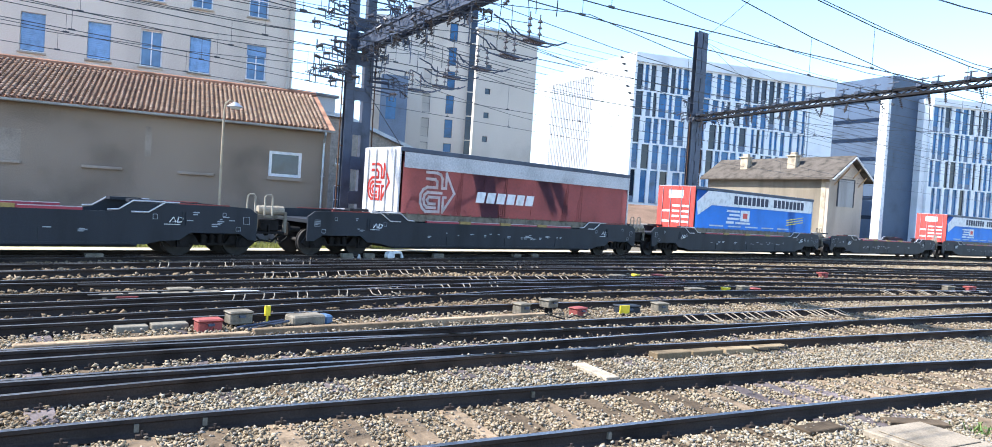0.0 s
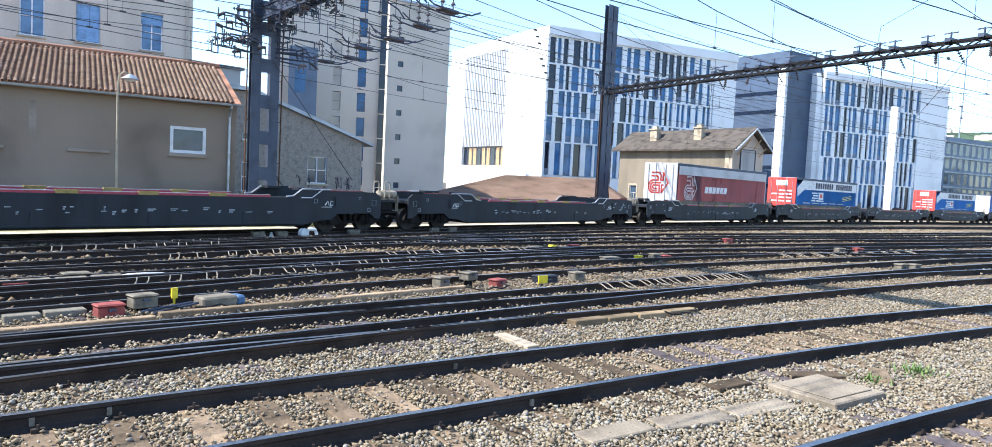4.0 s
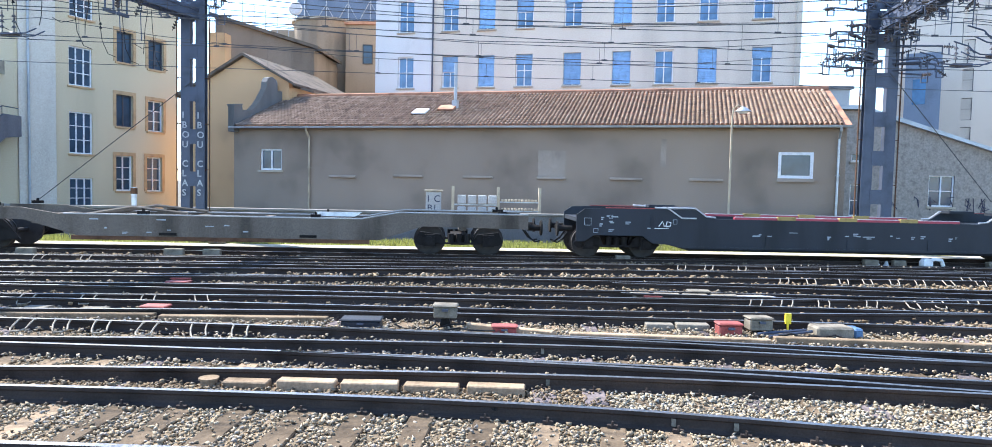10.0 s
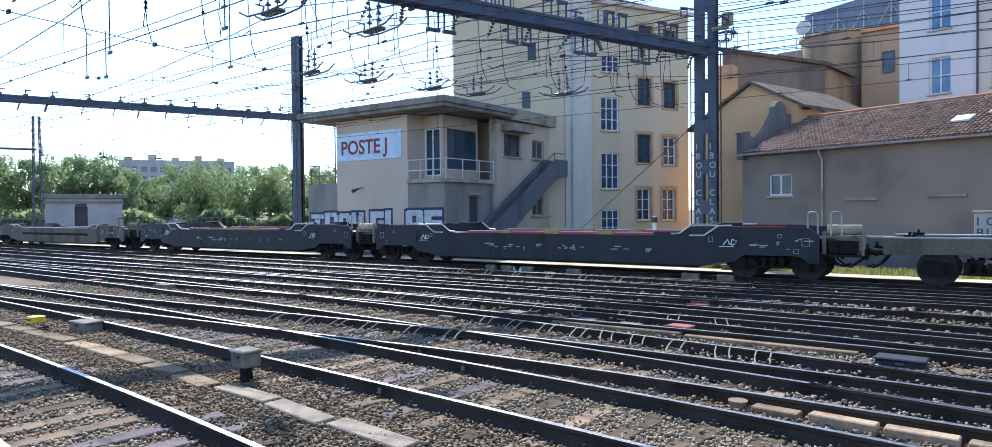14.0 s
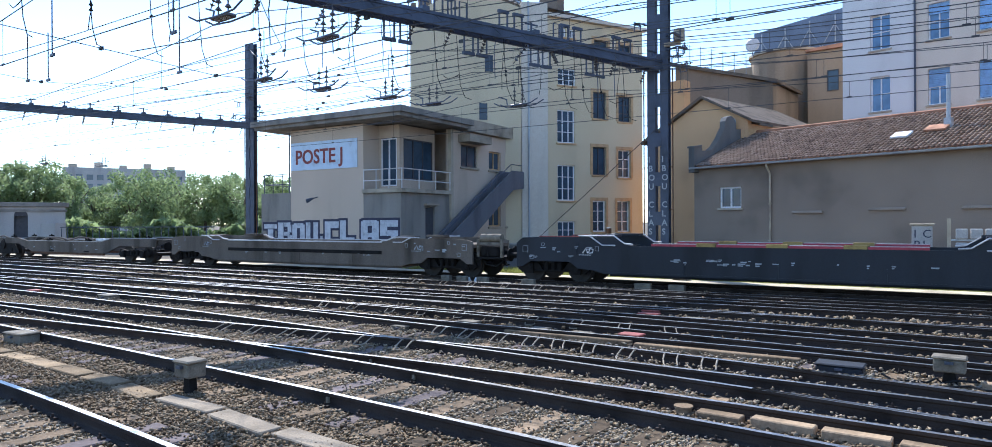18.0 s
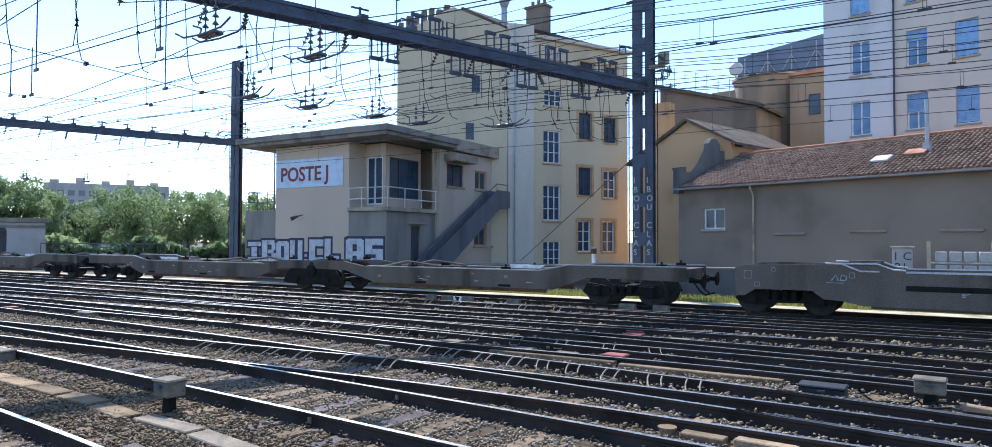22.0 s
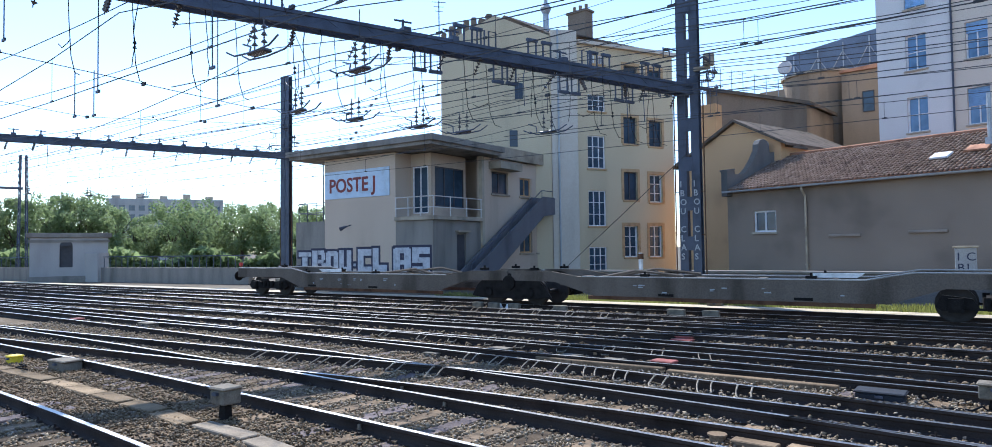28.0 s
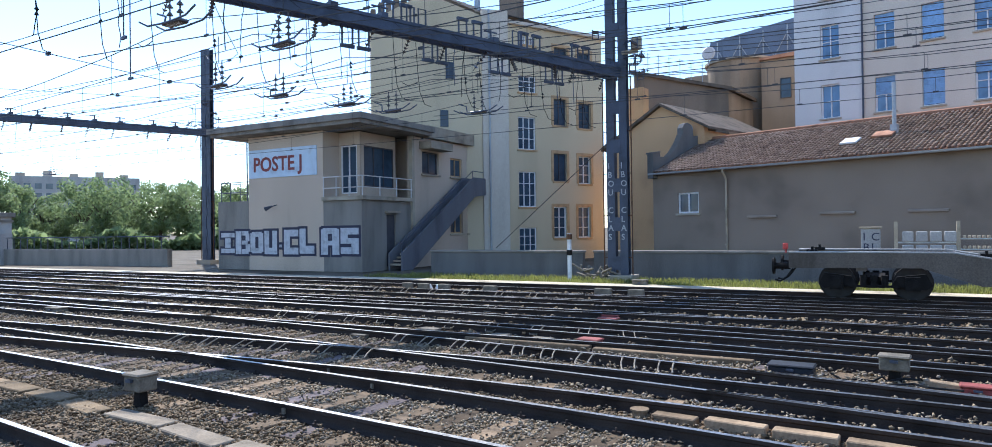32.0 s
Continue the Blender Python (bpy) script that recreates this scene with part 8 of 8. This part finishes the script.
wire([(28, -6, 13.5), (42, 8, 11.5), (70, 20, 8.5)], 0.016, FW, 0.2, 3)
wire([(22, -2, 12.5), (38, 12, 11.0), (66, 22, 8.5)], 0.012, FW, 0.2, 3)
wire([(-12.6, 25.5, 5.9), (-19.6, 26.9, 1.3)], 0.016, "taut guy wire from mast to anchor")
wire([(13.5, 27.1, 6.9), (18.1, 28.1, 2.15)], 0.018, "taut guy wire from mast to anchor")
wire([(-12.6, 25.6, 13.0), (-40, 14, 9.0)], 0.012, FW, 0.4, 2)
wire([(-45.4, 27.6, 14.8), (-24, 16, 9.2), (-6, 2, 8.6)], 0.012, FW, 0.5, 3)
wire([(-45.4, 27.6, 14.6), (-60, 10, 8.6)], 0.01, FW, 0.2, 1)
# hanging rods and looping jumpers over the near tracks
for x, y, z0, z1 in ((-13.6, 6.6, 6.0, 8.3), (-17.8, 4.0, 6.9, 9.0), (-17.0, 5.6, 5.9, 8.2), (-16.6, 8.2, 5.9, 8.3), (-20.5, 6.2, 5.9, 7.1), (-20.0, 6.5, 5.9, 7.1), (34.6, 7.5, 6.0, 9.0), (35.4, 11, 6.0, 9.0)):
    bm = bmesh.new()
    tube(bm, (x, y, z0), (x, y, z1), 0.014, 5), box(bm, x - 0.1, x + 0.1, y - 0.02, y + 0.02, z0 - 0.03, z0 + 0.03)
    solid("hanger_rod", bm, STEEL_DARK, "straight steel hanger rod under the overhead line", "hanger", group="hanger rods")
for i in range(16):
    f = i / 15
    x, y = -13.0 - 4.4 * f + R.uniform(-0.4, 0.4), 24 - 19 * f
    bm = bmesh.new()
    polytube(bm, [(x, y, 8.2), (x + 0.05, y + 0.02, 7.3), (x + 0.12, y + 0.04, 6.6), (x + 0.3, y + 0.06, 6.2), (x + 0.55, y + 0.08, 6.1)], 0.011, 5)
    if i % 3 == 0:
        polytube(bm, [(x - 0.6, y, 7.0), (x - 0.35, y, 6.86), (x - 0.1, y + 0.02, 6.9), (x + 0.08, y + 0.03, 6.95)], 0.011, 5)
    for k in range(i % 3):
        tube(bm, (x + 0.08, y + 0.03, 7.1 - k * 0.12), (x + 0.08, y + 0.03, 7.16 - k * 0.12), 0.05, 7, 0.02)
    solid("jumper_cable", bm, RUBBER, "black jumper cable looping between overhead wires", "cable", group="jumper cables")

# white panel carried on the right-hand gantry, white posts and trackside signal
sp = thing("gantry_sign", "white rounded signal panel standing on the gantry", "signal panel", pose(34.0, 4.6, 9.35, 0, 0, -86))
bm = bmesh.new()
box(bm, -1.6, 1.6, -0.1, 0.1, 0.35, 1.25, bevel=0.08)
part("panel", bm, WHITE_PAINT, sp)
for k in (-0.9, 0.1, 1.0):
    bm = bmesh.new()
    for i in range(20):
        a0, a1 = math.tau * i / 20, math.tau * (i + 1) / 20
        tube(bm, (k + 0.4 * math.cos(a0), -0.11, 0.8 + 0.24 * math.sin(a0)), (k + 0.4 * math.cos(a1), -0.11, 0.8 + 0.24 * math.sin(a1)), 0.025, 4)
    part("oval_mark", bm, GREY_BOX, sp)
bm = bmesh.new()
for k in (-1.4, 1.4):
    tube(bm, (k, 0, -0.1), (k, 0, 0.4), 0.04, 6), tube(bm, (k, 0, 1.25), (k, 0, 2.0), 0.03, 6)
tube(bm, (-1.4, 0, 2.0), (1.4, 0, 2.0), 0.025, 5)
part("frame", bm, STEEL_GALV, sp)
for x, y, top, w in ((68.7, 30.4, 15.1, 0.75), (105.7, 31.0, 15.5, 0.9)):
    t = thing("concrete_post", "tall white concrete catenary post", "post", pose(x, y, 0), "white posts")
    bm = bmesh.new()
    prism(bm, [(-w / 2, 0), (w / 2, 0), (w * 0.32, top), (-w * 0.32, top)], -w / 2, w / 2)
    part("shaft", bm, WHITE_PAINT, t)
    bm = bmesh.new()
    tube(bm, (0, 0, top - 0.4), (-2.4, -2, top - 0.1), 0.05, 6)
    part("arm", bm, STEEL_GALV, t)
sg = thing("trackside_signal", "white trackside signal post with ladder cage", "signal", pose(59.5, 8.8, 0))
bm = bmesh.new()
tube(bm, (0, 0, 0), (0, 0, 6.4), 0.16, 10)
part("post", bm, WHITE_PAINT, sg)
bm = bmesh.new()
for k in range(9):
    tube(bm, (0.5, -0.3, 0.4 + k * 0.5), (0.5, 0.3, 0.4 + k * 0.5), 0.03, 5)
for s in (-0.3, 0.3):
    tube(bm, (0.5, s, 0), (0.5, s, 4.6), 0.035, 5)
part("ladder", bm, STEEL_GALV, sg)
bm = bmesh.new()
box(bm, -0.15, 0.2, -0.35, 0.35, 4.4, 5.9, bevel=0.05)
part("signal_head", bm, STEEL_GALV, sg)

# ---- things around the yard ----
lamp = thing("street_lamp", "slim grey lamp post with dish shade beside the shed", "lamp post", pose(8.85, 31.1, 0))
bm = bmesh.new()
tube(bm, (0, 0, 0), (0, 0, 5.6), 0.06, 8, 0.045)
polytube(bm, [(0, 0, 5.6), (0.03, -0.05, 5.95), (0.2, -0.1, 6.1), (0.4, -0.12, 6.02)], 0.035, 6)
part("post", bm, CONCRETE_PALE, lamp)
bm = bmesh.new()
tube(bm, (0.42, -0.12, 5.82), (0.42, -0.12, 6.02), 0.36, 16, 0.1)
part("shade", bm, STEEL_GALV, lamp)
bm = bmesh.new()
tube(bm, (0.42, -0.12, 5.74), (0.42, -0.12, 5.815), 0.17, 12, 0.26)
part("globe", bm, FRAME_WHITE, lamp)

cab = thing("relay_cabinet", "grey relay cabinet daubed with black letters", "cabinet", pose(-4.35, 29.6, 0, 0, 0, 7))
bm = bmesh.new()
box(bm, 0, 0.66, 0, 0.5, 0.02, 2.05, bevel=0.02)
part("body", bm, RENDER_GREY, cab)
bm = bmesh.new()
box(bm, -0.06, 0.72, -0.06, 0.56, 2.052, 2.12, bevel=0.015)
part("roof", bm, CONCRETE_PALE, cab)
for i, ch in enumerate("IBOU"):
    lettering(cab, ch, 0.42, BLACK_TEXT, pose(0.06, -0.008, 1.6 - i * 0.4, 90), depth=0.003, name="graffiti_letter")
for i, ch in enumerate("CLAS"):
    lettering(cab, ch, 0.42, BLACK_TEXT, pose(0.34, -0.008, 1.6 - i * 0.4, 90), depth=0.003, name="graffiti_letter")
rack = thing("box_rack", "steel rack of grey relay boxes between white posts", "rack", pose(-3.2, 29.75, 0, 0, 0, 7))
for x in (0.0, 1.95, 3.75):
    bm = bmesh.new()
    box(bm, x - 0.06, x + 0.06, -0.06, 0.06, 0, 2.3)
    part("post", bm, CONCRETE_PALE, rack)
for z in (1.05, 1.55):
    bm = bmesh.new()
    box(bm, 0.07, 1.88, -0.03, 0.03, z - 0.06, z)
    part("rail", bm, STEEL_GALV, rack)
    for k in range(4):
        bm = bmesh.new()
        box(bm, 0.2 + k * 0.44, 0.56 + k * 0.44, -0.16, 0.1, z + 0.004, z + 0.38, bevel=0.03)
        part("relay_box", bm, RENDER_GREY, rack)
for z in (1.3, 1.68):
    bm = bmesh.new()
    box(bm, 2.02, 3.68, -0.06, -0.02, z - 0.05, z)
    part("rail", bm, STEEL_GALV, rack)
    for k in range(11):
        bm = bmesh.new()
        box(bm, 2.08 + k * 0.145, 2.17 + k * 0.145, -0.13, -0.01, z + 0.004, z + 0.1, bevel=0.012)
        part("terminal", bm, CONCRETE_PALE, rack)
dwarf = thing("dwarf_signal", "short white banded signal post by the mast", "signal", pose(-14.35, 24.8, 0))
bm = bmesh.new()
tube(bm, (0, 0, 0), (0, 0, 2.0), 0.09, 8)
part("post", bm, FRAME_WHITE, dwarf)
for z in (1.1, 1.75):
    bm = bmesh.new()
    tube(bm, (0, 0, z), (0, 0, z + 0.22), 0.12, 8)
    part("band", bm, STEEL_RUST if z > 1.5 else WAGON_BLACK, dwarf)
bm = bmesh.new()
for _ in range(26):
    p = Vector((R.uniform(-14.2, -12.6), R.uniform(25.0, 25.5), R.uniform(0.05, 0.5)))
    tube(bm, p, p + Vector((R.uniform(-0.6, 0.6), R.uniform(-0.2, 0.2), R.uniform(-0.2, 0.3))), R.uniform(0.02, 0.06), 5)
solid("scrap_heap", bm, GREY_BOX, "heap of rags and scrap beside the mast", "scrap", kind="stuff")

# platform on which the camera stands
ribbon("platform", LINES["n"], -1.6, -9.0, -0.3, 0.5, SLAB_DIRTY, "worn concrete station platform", "platform")

# small stone hut at the bridge end
hut = thing("stone_hut", "small pale stone hut with flat cornice and arched window", "hut", pose(-63.6, 16.2, 0, 0, 0, 73))
bm = bmesh.new()
wall_with_holes(bm, 5.4, -0.2, 3.6, 0.35, [(2.0, 2.9, 1.2, 2.9)])
part("wall", bm, RENDER_GREY, hut)
bm = bmesh.new()
box(bm, 0, 5.4, 0.36, 4.5, -0.2, 3.6)
part("core", bm, FRAME_DARK, hut)
bm = bmesh.new()
box(bm, -0.25, 5.65, -0.25, 4.8, 3.61, 3.95, bevel=0.03)
part("cornice", bm, PLASTER_DARK, hut)
bm = bmesh.new()
prism(bm, [(2.0 + 0.45 + 0.45 * math.cos(math.pi * k / 10), 2.9 + 0.45 * math.sin(math.pi * k / 10)) for k in range(11)], -0.004, 0.1)
part("window_arch", bm, FRAME_DARK, hut)
bm = bmesh.new()
box(bm, -0.12, 5.52, -0.1, 0.0, 3.2, 3.4)
part("string_course", bm, PLASTER_DARK, hut)
bm = bmesh.new()
box(bm, -0.1, 5.5, -0.12, 0.0, -0.1, 0.5)
part("plinth", bm, PLASTER_DARK, hut)
pw_m, pw_l = plane_frame((-88, 13.5), (-45, 24.5))
pw = thing("parapet_wall", "long grey stone parapet wall with iron railing", "wall", pw_m)
bm = bmesh.new()
box(bm, 0, pw_l, 0, 0.4, -0.2, 1.15)
part("masonry", bm, PLASTER_DARK, pw)
bm = bmesh.new()
for k in range(60):
    tube(bm, (k * pw_l / 60, 0.2, 1.15), (k * pw_l / 60, 0.2, 1.9), 0.03, 4)
tube(bm, (0, 0.2, 2.0), (pw_l, 0.2, 2.0), 0.035, 5)
part("railing", bm, STEEL_DARK, pw)
bm = bmesh.new()
box(bm, 26, 28, -0.25, 0.65, -0.2, 2.3)
part("pier", bm, RENDER_GREY, pw)

lat = thing("lattice_mast", "slender steel lattice mast beyond the hut", "mast", pose(-72.8, 18.0, 0))
bm = bmesh.new()
for sx in (-0.35, 0.35):
    for sy in (-0.35, 0.35):
        tube(bm, (sx, sy, 0), (sx * 0.6, sy * 0.6, 11.2), 0.06, 4)
part("leg", bm, STEEL_DARK, lat)
bm = bmesh.new()
for k in range(18):
    z0, z1 = k * 0.62, (k + 1) * 0.62
    for s in (-0.3, 0.3):
        tube(bm, (-0.3, s, z0), (0.3, s, z1), 0.03, 4), tube(bm, (0.3, s, z0), (-0.3, s, z1), 0.03, 4)
part("brace", bm, STEEL_DARK, lat, kind="stuff")
bm = bmesh.new()
tube(bm, (0, 0, 8.2), (-3, -14, 8.2), 0.12, 5)
part("arm", bm, STEEL_DARK, lat)


# trees along the far street
def tree(x, y, height, spread, seed):
    r = np.random.default_rng(seed)
    t = thing("street_tree", "leafy green plane tree along the far street", "tree", pose(x, y, 0), "trees along the far street")
    bm = bmesh.new()
    th = height * 0.38
    tube(bm, (0, 0, -0.1), (0.1, 0, th), 0.3, 8, 0.2)
    for k in range(7):
        a = math.tau * k / 7 + r.uniform(-0.3, 0.3)
        e = Vector((math.cos(a) * spread * 0.55, math.sin(a) * spread * 0.55, height * r.uniform(0.6, 0.85)))
        mid = Vector((0.1, 0, th)).lerp(e, 0.5) + Vector((0, 0, 0.4))
        tube(bm, (0.1, 0, th * 0.92), mid, 0.13, 6, 0.09), tube(bm, mid, e, 0.09, 5, 0.03)
    part("trunk", bm, BARK, t)
    clumps = [(r.normal(0, spread * 0.42, 2), r.uniform(0.22, 0.95)) for _ in range(34)]
    vs, fs = [], []
    for (cx, cy), hz in clumps:
        cz = height * hz
        rad = spread * r.uniform(0.22, 0.4) * (1.15 - abs(hz - 0.6))
        n = 150
        d = r.normal(0, 1, (n, 3))
        d /= np.linalg.norm(d, axis=1)[:, None]
        p = d * rad * r.uniform(0.55, 1.0, (n, 1)) + np.array((cx, cy, cz))
        u = r.normal(0, 1, (n, 3))
        u /= np.linalg.norm(u, axis=1)[:, None]
        v = np.cross(u, d)
        s = r.uniform(0.12, 0.26, (n, 1))
        k = len(vs)
        q = np.stack([p - u * s, p + v * s * 0.7, p + u * s, p - v * s * 0.7], 1).reshape(-1, 3)
        vs += q.tolist()
        fs += (np.arange(n * 4).reshape(-1, 4) + k).tolist()
    soup("crown", vs, fs, LEAF, parent=t, label="", category="", kind="stuff")
    return t


rt = random.Random(12)
for i in range(23):
    f = i / 22
    a = radians(-84 + 27 * f)
    d = rt.uniform(104, 128)
    tree(math.sin(a) * d, math.cos(a) * d, rt.uniform(7.6, 10.2), rt.uniform(3.6, 4.8), 100 + i)
hv, hf = [], []
rb = np.random.default_rng(77)
for _ in range(9000):
    a, d = math.radians(rb.uniform(-86, -55)), rb.uniform(97, 101)
    p = np.array((math.sin(a) * d, math.cos(a) * d, rb.uniform(0.1, 2.6) * (0.75 + 0.35 * math.sin(a * 60))))
    u = rb.normal(0, 0.22, 3)
    v = np.cross(u, rb.normal(0, 1, 3))
    k = len(hv)
    hv += [(p - u).tolist(), (p + v * 0.6).tolist(), (p + u).tolist(), (p - v * 0.6).tolist()]
    hf.append((k, k + 1, k + 2, k + 3))
soup("hedge", hv, hf, LEAF, "uneven green hedge below the street trees", "hedge")
apt = thing("apartment_slab", "long grey apartment slab beyond the trees", "apartment building")
am, al = plane_frame((-246, 84), (-232, 117))
bm = bmesh.new()
box(bm, 0, al, 0, 12, -0.2, 20.5)
ob = part("wall", bm, RENDER_GREY, apt)
ob.matrix_basis = am
for k in range(5):
    bm = bmesh.new()
    x = 1.5 + k * al / 5
    box(bm, x, x + 2.4, 1, 5, 20.502, 21.6 + (k % 2) * 0.7)
    ob = part("roof_box", bm, RENDER_TAN, apt)
    ob.matrix_basis = am
for r_ in range(6):
    for k in range(12):
        bm = bmesh.new()
        box(bm, 0.8 + k * al / 12.3, 2.6 + k * al / 12.3, -0.06, -0.003, 1.5 + r_ * 3, 3.2 + r_ * 3)
        ob = part("window", bm, GLASS, apt)
        ob.matrix_basis = am

# glazed block, pale block and wooded hill at the far end of the yard
gb = thing("glass_block", "greenish glazed office block at the far end", "office building")
gbm, gbl = plane_frame((165.7, 38.8), (187.3, 33.3))
bm = bmesh.new()
box(bm, 0, gbl, 0, 14, -0.2, 16.6)
ob = part("wall", bm, CLAD_SLATE, gb)
ob.matrix_basis = gbm
for r_ in range(5):
    bm = bmesh.new()
    box(bm, 0, gbl, -0.3, -0.005, 3.0 + r_ * 3.1, 3.3 + r_ * 3.1)
    ob = part("balcony_edge", bm, ZINC, gb)
    ob.matrix_basis = gbm
    for k in range(9):
        bm = bmesh.new()
        box(bm, 0.5 + k * gbl / 9, gbl / 9 * k + 2.0, -0.03, -0.004, 0.6 + r_ * 3.1, 2.8 + r_ * 3.1)
        ob = part("window", bm, GLASS, gb)
        ob.matrix_basis = gbm
wbk = thing("pale_block", "pale stone block with regular windows at the far end", "building")
wkm, wkl = plane_frame((226.7, 42), (228.6, 20))
bm = bmesh.new()
box(bm, 0, wkl, 0, 12, -0.2, 14.5)
ob = part("wall", bm, RENDER_WHITE, wbk)
ob.matrix_basis = wkm
bm = bmesh.new()
prism(bm, [(-0.5, 14.51), (wkl + 0.5, 14.51), (wkl - 1.5, 17.5), (1.5, 17.5)], -0.5, 12.5)
ob = part("roof", bm, ROOF_GREY, wbk)
ob.matrix_basis = wkm
for r_ in range(4):
    for k in range(8):
        bm = bmesh.new()
        box(bm, 1 + k * wkl / 8.2, 2.3 + k * wkl / 8.2, -0.05, -0.004, 1.3 + r_ * 3.3, 3.4 + r_ * 3.3)
        ob = part("window", bm, GLASS, wbk)
        ob.matrix_basis = wkm
vs, fs = [], []
N = 70
for i in range(N):
    for j in range(14):
        x, y = 560 + j * 34, -420 + i * 16
        h = max(0, min(1, j / 6)) * (70 + 14 * noise.noise((x * 0.006, y * 0.008, 1)) + 7 * noise.noise((x * 0.03, y * 0.03, 2)) + 3 * noise.noise((x * 0.1, y * 0.1, 5)))
        h *= max(0, min(1, (i - 2) / 12)) * max(0, min(1, (N - 4 - i) / 18))
        vs.append((x, y, h - 0.3))
for i in range(N - 1):
    for j in range(13):
        a = i * 14 + j
        fs.append((a, a + 1, a + 15, a + 14))
soup("hill", vs, fs, HILL, "distant wooded hill above the town", "hill", kind="structure", smooth=True)
hv, hf = [], []
rh = np.random.default_rng(8)
cube = np.array([(0, 0, 0), (1, 0, 0), (1, 1, 0), (0, 1, 0), (0, 0, 1), (1, 0, 1), (1, 1, 1), (0, 1, 1)], float)
cf = np.array([(0, 1, 5, 4), (1, 2, 6, 5), (2, 3, 7, 6), (3, 0, 4, 7), (4, 5, 6, 7)])
for _ in range(55):
    x, y = rh.uniform(600, 780), rh.uniform(-60, 260)
    j = (x - 560) / 34
    h = min(1, j / 6) * 68
    s = np.array((rh.uniform(6, 14), rh.uniform(8, 22), rh.uniform(8, 16)))
    k = len(hv)
    hv += (cube * s + np.array((x, y, h - 5))).tolist()
    hf += (cf + k).tolist()
soup("hillside_houses", hv, hf, RENDER_CREAM, "scattered pale houses on the distant hillside", "houses")
for i in range(6):
    a = radians(74 + i * 2.4)
    d = rt.uniform(180, 215)
    if 79.5 < 74 + i * 2.4 < 82.5:
        tree(math.sin(a) * d, math.cos(a) * d, 11, 5, 300 + i)
for x, y in ((194.9, 45.7), (195, 43), (150, 24), (152, 22)):
    t = thing("street_lamp", "tall slim street lamp at the far end", "lamp post", pose(x, y, 0), "far lamps")
    bm = bmesh.new()
    tube(bm, (0, 0, 0), (0, 0, 26), 0.14, 6)
    part("post", bm, STEEL_GALV, t)
    bm = bmesh.new()
    box(bm, -1.2, 0.2, -0.3, 0.3, 26, 26.25)
    part("head", bm, STEEL_DARK, t)


# ---- what moves ----
def motions():
    for ob, u0, u1, z in ROLLING:
        rows = []
        for k in range(17):
            t = 2.0 * k
            m = on_track(u0 + SPEED * t, u1 + SPEED * t, z)
            if ob.name.startswith(("semi_trailer", "container")):
                m = m @ pose(-(u1 - u0) / 2, 0, 0) if not ob.name.startswith("container_wagon") else m
            rows.append((t, m))
        walk(ob, rows)


motions()
